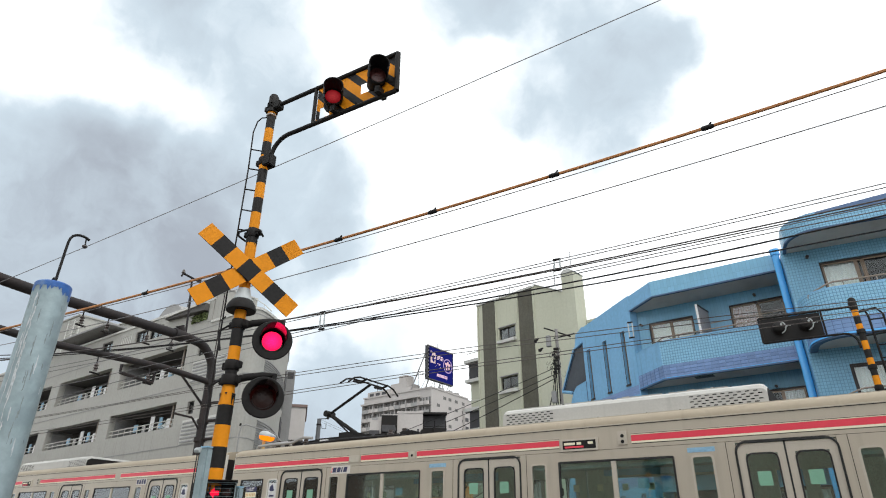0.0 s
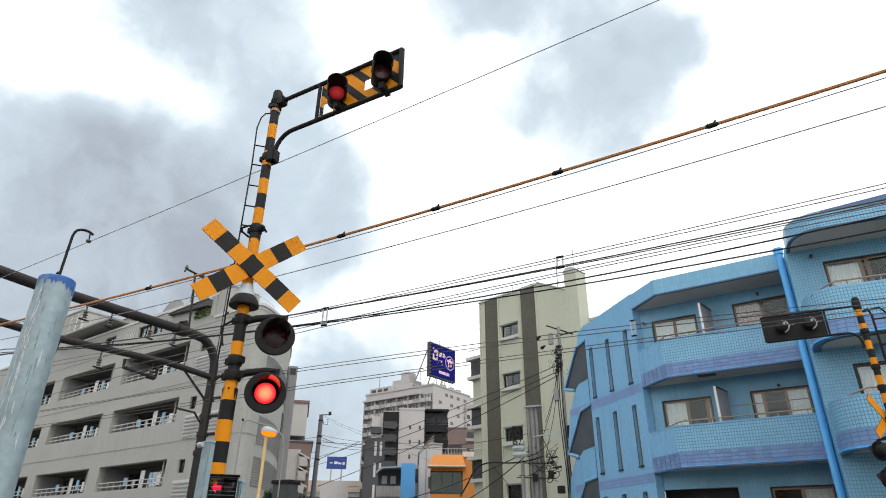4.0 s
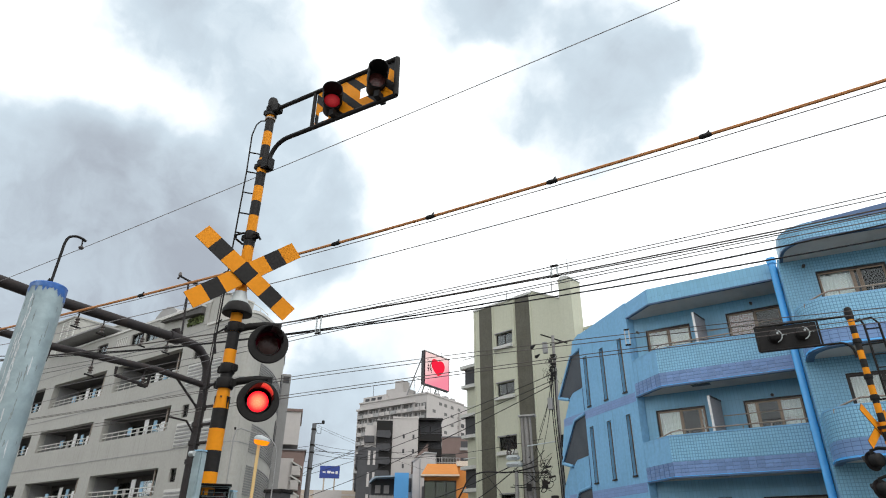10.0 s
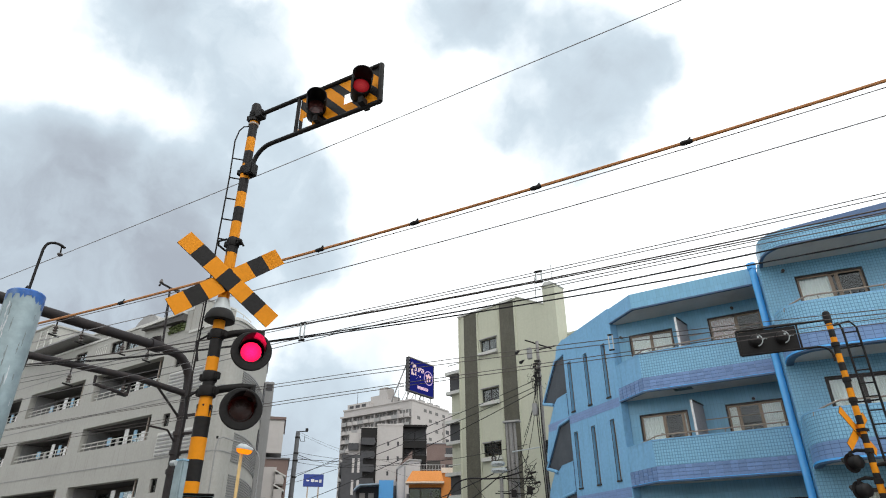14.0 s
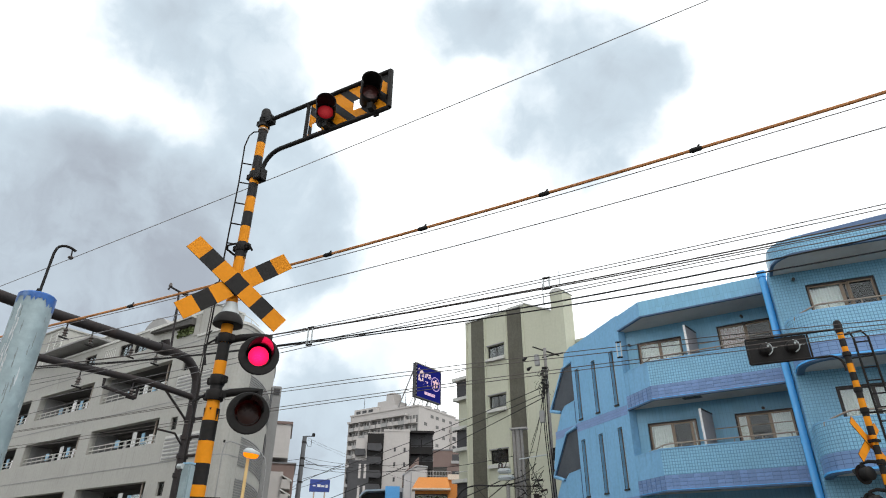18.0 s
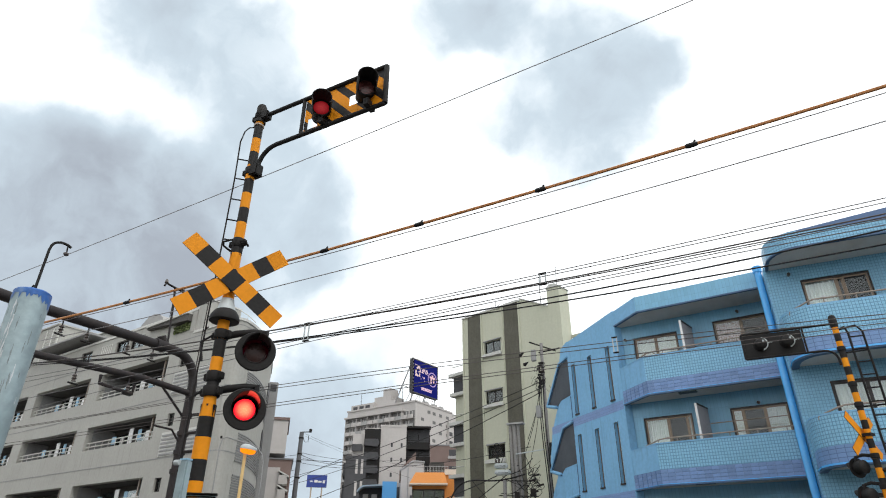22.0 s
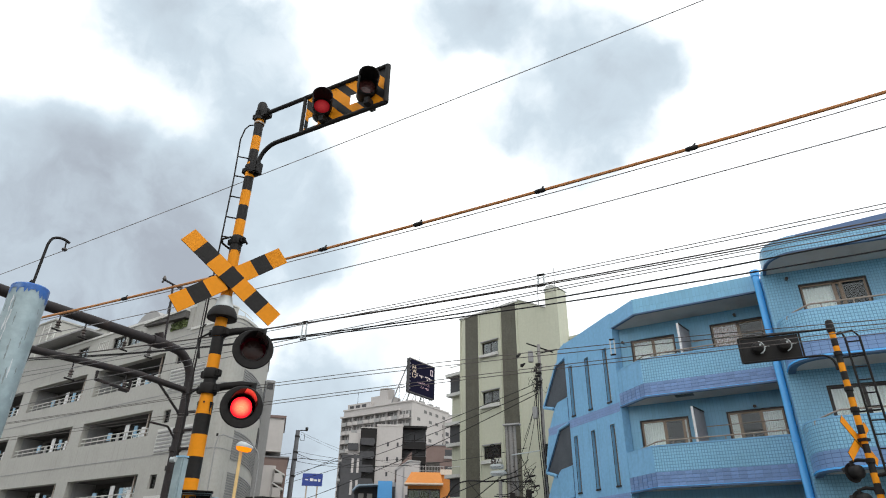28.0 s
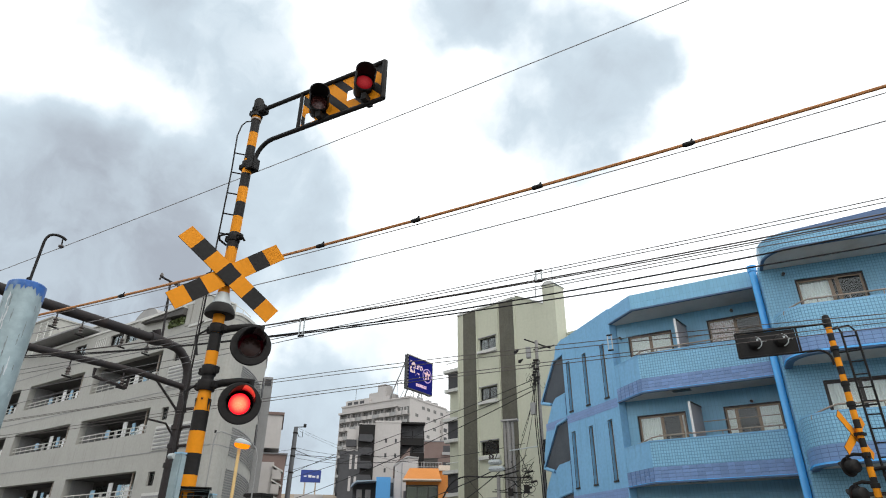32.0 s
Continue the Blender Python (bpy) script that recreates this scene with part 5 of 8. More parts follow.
def page_heart(N, u, v):
    c = N.mix(N.ramp(N.math("SUBTRACT", v, N.math("MULTIPLY", u, 0.6)), -0.25, 0.6), (1.0, 0.3, 0.4), (1.0, 0.72, 0.7))
    x = N.math("MULTIPLY", N.math("SUBTRACT", u, 0.56), 4.2)
    y = N.math("MULTIPLY", N.math("SUBTRACT", v, 0.58), 4.2)
    q = N.math("SUBTRACT", N.math("ADD", N.math("MULTIPLY", x, x), N.math("MULTIPLY", y, y)), 1.0)
    h = N.math("SUBTRACT", N.math("MULTIPLY", N.math("MULTIPLY", q, q), q), N.math("MULTIPLY", N.math("MULTIPLY", x, x), N.math("MULTIPLY", N.math("MULTIPLY", y, y), y)))
    c = N.mix(N.math("LESS_THAN", h, 0.0), c, (1.0, 0.02, 0.06))
    for a in (0.14, 0.24):
        c = N.mix(N.math("MULTIPLY", rect(N, u, v, a, a + 0.07, 0.4, 0.82), blocks(N, u, v, 24, 0.52)), c, (0.05, 0.015, 0.02))
    return N.mix(inside(N, u, 0.0, 0.05), c, (0.03, 0.015, 0.02))


def page_pink(N, u, v):
    c = N.mix(N.ramp(v, 0.0, 1.0), (1.0, 0.4, 0.48), (1.0, 0.55, 0.58))
    c = N.mix(N.math("MULTIPLY", rect(N, u, v, 0.28, 0.84, 0.1, 0.52), blocks(N, u, v, 9, 0.5)), c, (0.05, 0.015, 0.02))
    c = N.mix(N.math("MULTIPLY", rect(N, u, v, 0.1, 0.42, 0.78, 0.93), blocks(N, u, v, 18, 0.52)), c, (0.06, 0.02, 0.03))
    c = N.mix(N.math("MULTIPLY", rect(N, u, v, 0.3, 0.7, 0.66, 0.72), blocks(N, u, v, 30, 0.45)), c, (0.6, 0.15, 0.22))
    return N.mix(N.math("MULTIPLY", rect(N, u, v, 0.1, 0.2, 0.4, 0.75), blocks(N, u, v, 24, 0.45)), c, (0.7, 0.25, 0.3))


SLATS = []
SCREEN_W, SCREEN_H, SLAT_N = 14.0, 11.1, 28


BOARD_Z = 54.44


def billboard():
    """A rooftop display of narrow five-sided turning slats, one page on each side."""
    b = thing("rooftop_billboard", pose(-93.36, 180.26, 54.44, 0, 0, 78), "rooftop billboard showing changing advertisement pages on a steel rack", "billboard")
    pages = [uv_material("blue_page", page_blue), uv_material("heart_page", page_heart), uv_material("emblem_page", page_emblem), uv_material("navy_page", page_navy), uv_material("pink_page", page_pink), DARK_WALL]
    w = SCREEN_W / SLAT_N
    for k in range(SLAT_N):
        bm = bmesh.new()
        uv = bm.loops.layers.uv.new("UVMap")
        r, deep = w / (2 * math.sin(radians(36))), w / (2 * math.tan(radians(36)))
        tri = [(r * math.cos(radians(72 * a - 126)), r * math.sin(radians(72 * a - 126))) for a in range(5)]
        lo = [bm.verts.new((x, y, 0)) for x, y in tri]
        hi = [bm.verts.new((x, y, SCREEN_H)) for x, y in tri]
        for i in range(5):
            j = (i + 1) % 5
            f = bm.faces.new((lo[i], lo[j], hi[j], hi[i]))
            f.material_index = i
            for l, (a, c) in zip(f.loops, ((0, 0), (1, 0), (1, 1), (0, 1))):
                l[uv].uv = ((k + a) / SLAT_N, c)
        for ring in (lo[::-1], hi):
            bm.faces.new(ring).material_index = 5
        s = part("display_slat", bm, pages, b)
        s.matrix_basis = Matrix.Translation(((k + 0.5) * w, deep, 0))
        SLATS.append((s, (k + 0.5) * w, deep))
    solid("frame", DARK_WALL, b, (-0.2, 0, -0.12, 0.8, -0.3, SCREEN_H + 0.2), (SCREEN_W, SCREEN_W + 0.25, -0.12, 0.8, -0.3, SCREEN_H + 0.2), (0, SCREEN_W, -0.12, 0.8, -0.3, 0), (0, SCREEN_W, -0.12, 0.8, SCREEN_H, SCREEN_H + 0.2))
    solid("back", DARK_WALL, b, (-0.3, SCREEN_W + 0.35, 0.85, 0.95, -0.4, SCREEN_H + 0.3))
    solid("top_edge", FAR_WHITE, b, (-0.3, SCREEN_W + 0.35, -0.2, 0.1, SCREEN_H + 0.2, SCREEN_H + 0.45))
    foot = 50.7 - BOARD_Z
    for x in (0.4, 7.0, 13.6):
        bar("strut", GREY_WALL, b, [(x, 0.95, 9.6), (x - 0.6, 7.4, foot)], 0.22, 6)
    for x in (0.6, 4.8, 9.2, 13.4):
        bar("leg", GREY_WALL, b, [(x, 0.7, -0.3), (x, 0.7, foot)], 0.14, 6)
        bar("brace", GREY_WALL, b, [(x, 1.2, -0.2), (x, 3.6, foot)], 0.1, 6)
    bar("rack_rail", GREY_WALL, b, [(0.2, 4.0, 4.0 + foot * 0.4), (13.6, 4.0, 4.0 + foot * 0.4)], 0.09, 6)
    for x in (6.5, 11):
        bar("top_aerial", DARK_STEEL, b, [(x, 1, SCREEN_H), (x, 1, SCREEN_H + 2.5)], 0.07, 6)


def far_town():
    # white slab with a dark balcony stack
    b = thing("white_office_slab", pose(-63.2, 113.6, 0, 0, 0, 29.1), "distant white narrow block with dark balcony stacks", "building")
    solid("wall", FAR_WHITE, b, (-2.3, 3.0, 0, 12, 0, 27.8), (-8.0, -5.7, 0.5, 12, 0, 26.4))
    solid("stair_shaft", DARK_STEEL, b, (-5.6, -2.304, -0.25, 12, 0, 27.3))
    for f in range(8):
        z = 24.5 - 2.9 * f
        for x in (3.1, 5.4, 7.7):
            solid("rear_post", DARK_STEEL, b, (x, x + 0.2, 0.45, 0.6, z + 0.4, z + 1.9))
        solid("side_balcony", GREY_WALL if f % 3 == 2 else DARK_WALL, b, (-8.0, -6.0, -0.3, 0.5, z - 1.6, z - 0.3))
        solid("rear_balcony", DARK_STEEL, b, (3.0, 8.0, 0.5, 2.0, z - 1.0, z + 0.4))
        solid("rear_window", DARK_WALL, b, (3.6, 5.2, 1.94, 2.0, z + 0.6, z + 1.7), (5.8, 7.4, 1.94, 2.0, z + 0.6, z + 1.7))
        bar("rear_handrail", DARK_STEEL, b, [(3.0, 0.45, z + 0.7), (8.0, 0.45, z + 0.7)], 0.06, 6)
        for x in (0.0, 2.0):
            solid("small_window", DARK_WALL, b, (x - 0.15, x + 0.25, -0.05, 0.0, z - 0.7, z + 0.1))
    solid("rear_block", DARK_WALL, b, (3.0, 7.9, 2.0, 12, 0, 28.0))
    solid("rear_roof_edge", DARK_STEEL, b, (3.0, 8.1, 0.1, 2.0, 27.7, 28.1))
    for f in range(9):
        z = 25.2 - 2.6 * f
        bm = bmesh.new(); prism(bm, [(-5.45, -0.9, z), (-5.45, -0.9, z - 1.3), (-2.9, -0.9, z - 1.5), (-2.5, -0.9, z - 0.8), (-2.8, -0.9, z)], (0, 0.64, 0))
        part("stack_balcony", bm, DARK_WALL, b, "charcoal boxed balcony")
    solid("stack_frame", FAR_WHITE, b, (-5.697, -5.604, -0.3, 1.5, 2, 26.4), (-5.65, -2.31, -0.3, 12, 27.304, 27.45))
    solid("roof_parapet", FAR_WHITE, b, (-2.4, 3.1, -0.1, 12, 27.804, 28.2))

    # charcoal block with white strips
    b = thing("charcoal_block", pose(-58.7, 93.0, 0, 0, 0, 32.3), "charcoal block with pale vertical window strips", "building")
    solid("wall", DARK_WALL, b, (-1.6, 1.9, 0, 10, 0, 18.8))
    for f in range(5):
        for x in (0.1, 1.0):
            solid("window_strip", FAR_WHITE, b, (x, x + 0.4, -0.06, 0.0, 15.9 - 3.5 * f, 18.2 - 3.5 * f))
        solid("bay", DARK_WALL, b, (-1.95, -1.6, 0.5, 6, 15.6 - 3.5 * f, 17.6 - 3.5 * f))
    # small sky-blue house
    b = thing("blue_house", pose(-30.3, 51.8, 0, 0, 0, 30.3), "small sky-blue building with a grey canopy balcony", "house")
    solid("wall", SKY_BLUE, b, (0.6, 1.9, -0.6, 6, 0, 8.7))
    # shade below the canopy is put into a charcoal wall colour
    solid("shaded_front", DARK_WALL, b, (-1.5, 0.6, 0.6, 6, 0, 8.3))
    bm = bmesh.new(); prism(bm, [(-1.7, -0.9, 7.82), (-1.5, -0.9, 8.1), (-1.15, -0.9, 8.32), (0.6, -0.9, 8.42), (0.6, -0.9, 8.3), (-1.1, -0.9, 8.2), (-1.4, -0.9, 8.0), (-1.6, -0.9, 7.75)], (0, 1.6, 0))
    part("canopy", bm, CANOPY_BLUE, b, "grey-blue curved canopy")
    solid("balcony", GREY_WALL, b, (-1.6, 0.6, -0.8, -0.7, 5.8, 6.7), (-1.6, 0.6, -0.7, 0.6, 5.6, 5.8))
    for k in range(7):
        bar("baluster", FAR_GREY, b, [(-1.5 + 0.33 * k, -0.82, 5.8), (-1.5 + 0.33 * k, -0.82, 6.75)], 0.02, 6)
    for x in (-0.9, -0.1):
        solid("window", FAR_WHITE, b, (x - 0.25, x + 0.25, 0.55, 0.6, 7.0, 7.7))
    # cream block
    b = thing("cream_house", pose(-30.1, 57.6, 0, 0, 0, 27.6), "cream gabled house with a railed roof terrace", "house")
    bm = bmesh.new(); prism(bm, [(-0.65, 0, 0), (1.65, 0, 0), (1.65, 0, 11.2), (0.58, 0, 11.27), (-0.65, 0, 10.45)], (0, 7, 0))
    part("wall", bm, FAR_WHITE, b)
    bm = bmesh.new(); prism(bm, [(-0.8, -0.12, 10.35), (0.56, -0.12, 11.28), (1.75, -0.12, 11.2), (1.75, -0.12, 11.32), (0.54, -0.12, 11.42), (-0.8, -0.12, 10.5)], (0, 7.2, 0))
    part("roof", bm, FAR_GREY, b)
    solid("side_wall", FAR_GREY, b, (-1.5, -0.65, 0.5, 7, 0, 9.3))
    for z in (7.6, 5.0):
        solid("window", DARK_WALL, b, (-1.2, -0.75, 0.45, 0.5, z, z + 1.3))
        solid("window", DARK_WALL, b, (0.3, 1.1, -0.05, 0.0, z - 0.6, z + 0.5))
    solid("terrace", FAR_GREY, b, (1.65, 4.2, 1.0, 7, 0, 10.1))
    for k in range(9):
        bar("terrace_baluster", FAR_GREY, b, [(1.75 + 0.3 * k, 1.1, 10.1), (1.75 + 0.3 * k, 1.1, 11.0)], 0.02, 6)
    for z in (10.55, 11.0):
        bar("terrace_rail", FAR_GREY, b, [(1.65, 1.1, z), (4.2, 1.1, z)], 0.03, 6)
    bm = bmesh.new(); prism(bm, [(-0.9, 7.1, 0), (0.9, 7.1, 0), (0.9, 7.1, 13.4), (-0.9, 7.1, 11.4)], (0, 3, 0))
    part("rear_stair_roof", bm, BROWN_WALL, b, "brown sloping rear roof")
    bar("drainpipe", FAR_GREY, b, [(0.1, -0.08, 0), (0.1, -0.08, 10.7)], 0.05, 6)
    # orange cafe
    b = thing("orange_cafe", pose(-23.4, 49.8, -0.45, 0, 0, 25.1), "orange upper-floor cafe with a wide dark window and awning", "building")
    solid("wall", ORANGE_WALL, b, (0.85, 3.5, 0.0, 7, 0.45, 9.2), (-1.9, 0.85, 0.0, 7, 0.45, 6.2), (-1.9, 0.85, 0.0, 7, 8.05, 8.9))
    solid("roof", FAR_GREY, b, (-1.6, 3.5, 0.1, 7, 9.3, 9.4))
    bm = bmesh.new()
    lo = [bm.verts.new(p) for p in ((-2.1, -0.9, 8.42), (1.05, -0.9, 8.42), (1.05, 0.6, 8.42), (-2.1, 0.6, 8.42))]
    hi = [bm.verts.new(p) for p in ((-1.62, -0.15, 9.36), (0.84, -0.15, 9.36), (0.84, 0.6, 9.36), (-1.62, 0.6, 9.36))]
    bm.faces.new(lo[::-1]); bm.faces.new(hi)
    for k in range(4):
        bm.faces.new((lo[k], lo[(k + 1) % 4], hi[(k + 1) % 4], hi[k]))
    part("hipped_roof", bm, ORANGE_WALL, b, "orange hipped roof front")
    solid("eave", PALE_FASCIA, b, (-2.15, 1.1, -0.95, 0.6, 8.3, 8.42), label="pale peach eave")
    solid("fascia", PALE_FASCIA, b, (0.86, 3.5, -0.12, 7, 9.2, 9.62), label="pale roof fascia")
    w = solid("window", FRAME_DARK, b, (-1.9, 0.85, 0.1, 0.2, 7.95, 8.05), (-1.9, 0.85, 0.1, 0.2, 6.2, 6.3), (-1.9, -1.82, 0.1, 0.2, 6.3, 7.95), (0.77, 0.85, 0.1, 0.2, 6.3, 7.95), (-0.95, -0.88, 0.1, 0.2, 6.3, 7.95), (-0.05, 0.02, 0.1, 0.2, 6.3, 7.95))
    solid("pane", OLIVE_GLASS, w, (-1.85, 0.8, 0.14, 0.15, 6.3, 7.95))
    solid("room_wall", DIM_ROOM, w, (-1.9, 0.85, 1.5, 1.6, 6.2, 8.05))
    # brown house on the rise
    b = thing("brown_house", pose(-50.05, 109.1, 0, 0, 0, 24.7), "brown rooftop house with a dark window", "house")
    solid("wall", BROWN_WALL, b, (-2.0, 3.0, 0, 8, 0, 22.4))
    solid("window", DARK_WALL, b, (1.6, 2.9, -0.08, 0.0, 20.4, 21.7))
    solid("window", DARK_WALL, b, (1.6, 2.9, -0.08, 0.0, 17.4, 18.7))
    solid("balcony_rail", FAR_GREY, b, (1.4, 3.0, -0.4, -0.3, 20.0, 20.5))
    solid("lean_to", DIM_ROOM, b, (-1.9, 0.6, -1.6, 0, 0, 19.2))
    solid("roof", ROOF_GREY, b, (-2.1, 3.1, -0.1, 8, 22.4, 22.6))
    # elevated expressway
    b = thing("elevated_expressway", pose(-86.5, 122.6, 0, 0, 0, 29), "distant elevated road with beige side panels", "viaduct")
    solid("deck", GREY_WALL, b, (-60, 40, 0, 12, 12.0, 13.4))
    solid("barrier", BEIGE, b, (-60, 40, -0.2, 0, 13.0, 14.3))
    solid("panel_band", FAR_WHITE, b, (-60, 40, -0.28, -0.2, 14.3, 14.55))
    solid("panel", BEIGE, b, (-60, 40, -0.15, 0.0, 14.55, 15.4))
    for x in (-45, -20, 5, 30):
        solid("pier", GREY_WALL, b, (x, x + 2, 4, 7, 0, 12))
    # blue roof sign: unreadable writing as bars
    b = thing("roof_sign", pose(-69.6, 97.7, 0, 0, 0, 35.5), "blue rooftop signboard with white lettering bars", "sign")
    solid("board", SIGN_BLUE, b, (-1.75, 1.85, 0, 0.5, 14.7, 16.8))
    for x0, x1, z0, z1 in ((-1.2, -0.7, 15.6, 15.8), (-0.4, 0.2, 15.5, 15.95), (0.3, 0.9, 15.5, 15.8), (1.1, 1.5, 15.4, 15.9)):
        solid("letter_bar", WHITE_PAINT, b, (x0, x1, -0.05, 0.0, z0, z1))
    for x in (-1.0, 0.9):
        solid("leg", BEIGE, b, (x, x + 0.25, 0.1, 0.4, 12.6, 14.7))
    solid("base_building", FAR_WHITE, b, (-2.5, 2.5, 0, 6, 0, 12.6))


blue_apartments()
stair_tower()
white_apartments()
grey_fin()
far_block()
billboard()
far_town()


# ---- level crossing signals ----
FLASH = []          # (lens part, lit first?, seconds from change to change, depth in the lamp)
ARROW = []


def clip_poly(poly, x0, x1, z0, z1):
    for ax, lim, keep in ((0, x0, 1), (0, x1, -1), (1, z0, 1), (1, z1, -1)):
        out = []
        for i, p in enumerate(poly):
            q = poly[(i + 1) % len(poly)]
            a, b = keep * (p[ax] - lim) >= 0, keep * (q[ax] - lim) >= 0
            if a:
                out.append(p)
            if a != b:
                t = (lim - p[ax]) / (q[ax] - p[ax])
                out.append((p[0] + t * (q[0] - p[0]), p[1] + t * (q[1] - p[1])))
        poly = out
        if not poly:
            return []
    return poly


def striped_pole(parent, r, top, slim=1.0):
    bm = bmesh.new()
    edges = [0.0] + [v for k in range(-5, 12) for v in (2.30 + 0.387 * k, 2.488 + 0.387 * k) if 0.05 < v < top] + [top]
    def rad(z):
        if slim == 1.0 or z < 3.0:
            return r
        return r * (slim + 0.06 if z < 4.7 else slim + 0.02 - 0.04 * (z - 4.7))

    rings = [[bm.verts.new((rad(z) * math.cos(a), rad(z) * math.sin(a), z)) for a in [2 * math.pi * i / 20 for i in range(20)]] for z in edges]
    for lo, hi, a in zip(rings, rings[1:], edges):
        quad_faces(bm, [lo, hi], True, 1 if ((a + 0.01 - 2.30) % 0.387) < 0.18 else 0)
    bm.faces.new(rings[-1])
    return part("pole", bm, [ORANGE, BLACK], parent, "orange and black banded steel pole", smooth=True)


def board_bars(bm, length, width, t, y):
    n, h = 7, width / 2
    rings = [[bm.verts.new((-length / 2 + length * k / n, yy, z)) for yy, z in ((y, -h), (y, h), (y + t, h), (y + t, -h))] for k in range(n + 1)]
    for k in range(n):
        quad_faces(bm, [rings[k], rings[k + 1]], True, k % 2)
    bm.faces.new(rings[0]), bm.faces.new(rings[-1])
    bm.normal_update()
    for f in bm.faces:
        if abs(f.normal.y) < 0.5:
            f.material_index = 2


def crossbuck(parent, m, back=False):
    for k, (tilt, length) in enumerate(((36.0, 1.25), (-39.0, 1.28))):
        bm = bmesh.new()
        board_bars(bm, length, 0.19, 0.012, 0)
        ob = part("cross_board", bm, [ORANGE, ORANGE if back else BLACK, BLACK], parent, "orange and black striped cross board")
        ob.matrix_basis = m @ pose(0, -0.115 + 0.014 * k, 0, 0, tilt, 0)
    ob = solid("cross_bracket", DARK_STEEL, parent, (-0.09, 0.09, -0.088, 0.09, -0.03, 0.03))
    ob.matrix_basis = m


def flasher(parent, m, lit, phase, r=0.2, lens=0.1, hood=0.2, full=False):
    """A round warning lamp: ringed backplate, visor, housing and a lens disc that turns its bright or its dark side out."""
    bm = bmesh.new()
    gap, deep = (0.0, 0.0) if full else (0.022, 0.035)
    mouth = lens + gap
    prof = [(mouth + 0.002, 0.004), (mouth + 0.012, 0.0), (r - 0.008, 0.0), (r, 0.012), (r, 0.022), (mouth + 0.002, 0.022)]
    rings = [[bm.verts.new((a * math.cos(t), h - 0.012, a * math.sin(t))) for t in [2 * math.pi * i / 36 for i in range(36)]] for a, h in prof]
    quad_faces(bm, rings + [rings[0]], True, 0)
    lamp = part("warning_lamp", bm, BLACK, parent, "black round backplate", smooth=True)
    lamp.matrix_basis = m
    bm = bmesh.new()
    q = mouth + 0.014
    rings = [[bm.verts.new((q * k * math.cos(t), h, q * k * math.sin(t))) for t in [2 * math.pi * i / 28 for i in range(28)]] for k, h in ((1, 0.015), (1, 0.185), (0.85, 0.205), (0.4, 0.22))]
    quad_faces(bm, rings, True, 0)
    bm.faces.new(rings[-1])
    part("housing", bm, BLACK, lamp, smooth=True)
    if not full:
        ring = [((lens + 0.008) * math.cos(radians(10 * k)), deep - 0.01, (lens + 0.008) * math.sin(radians(10 * k))) for k in range(19, 36)]
        bar("lens_ring", RIM_GREY, lamp, ring, 0.006, 6, "grey lens rim")
    bm = bmesh.new()
    a0, a1 = (-35, 215) if full else (5, 175)
    if not full:
        q = mouth + 0.005
    n = 20
    A = [radians(a0 + (a1 - a0) * i / n) for i in range(n + 1)]
    outer = []
    for rr in (q + 0.008, q):
        for depth in (0.0, 1.0):
            outer.append([bm.verts.new((rr * math.cos(a), -0.012 - depth * hood * (0.35 + 0.65 * max(0.0, math.sin(a)) if not full else 1.0), rr * math.sin(a))) for a in A])
    quad_faces(bm, [outer[0], outer[1], outer[3]], False, 0)
    # added reflector covers only the arc where the red crescent should appear
    for lo, hi, mat in ((0, 3, 0), (2, 11, 1), (10, n + 1, 0)):
        quad_faces(bm, [outer[3][lo:hi], outer[2][lo:hi]], False, mat)
    quad_faces(bm, [outer[2], outer[0]], False, 0)
    part("visor", bm, [BLACK, BLACK if full else VISOR_REFLECTOR], lamp, smooth=True)
    bm = bmesh.new()
    for mat, y, s in ((0, -0.006, 1), (1, 0.006, -1)):
        rings = [[bm.verts.new((lens * k * math.cos(t), y - s * 0.012 * (1 - k * k), lens * k * math.sin(t))) for t in [2 * math.pi * i / 28 for i in range(28)]] for k in (1.0, 0.7, 0.35)]
        quad_faces(bm, rings, True, mat)
        f = bm.faces.new(rings[-1]); f.material_index = mat
        if mat == 0:
            rim = rings[0]
    quad_faces(bm, [rim, rings[0]], True, 1)
    disc = part("lens", bm, [lit, DULL_LENS if full else RED_DARK], lamp, "red signal lens", smooth=True)
    FLASH.append((disc, phase, 0.5995 if full else 0.604, deep))
    return lamp


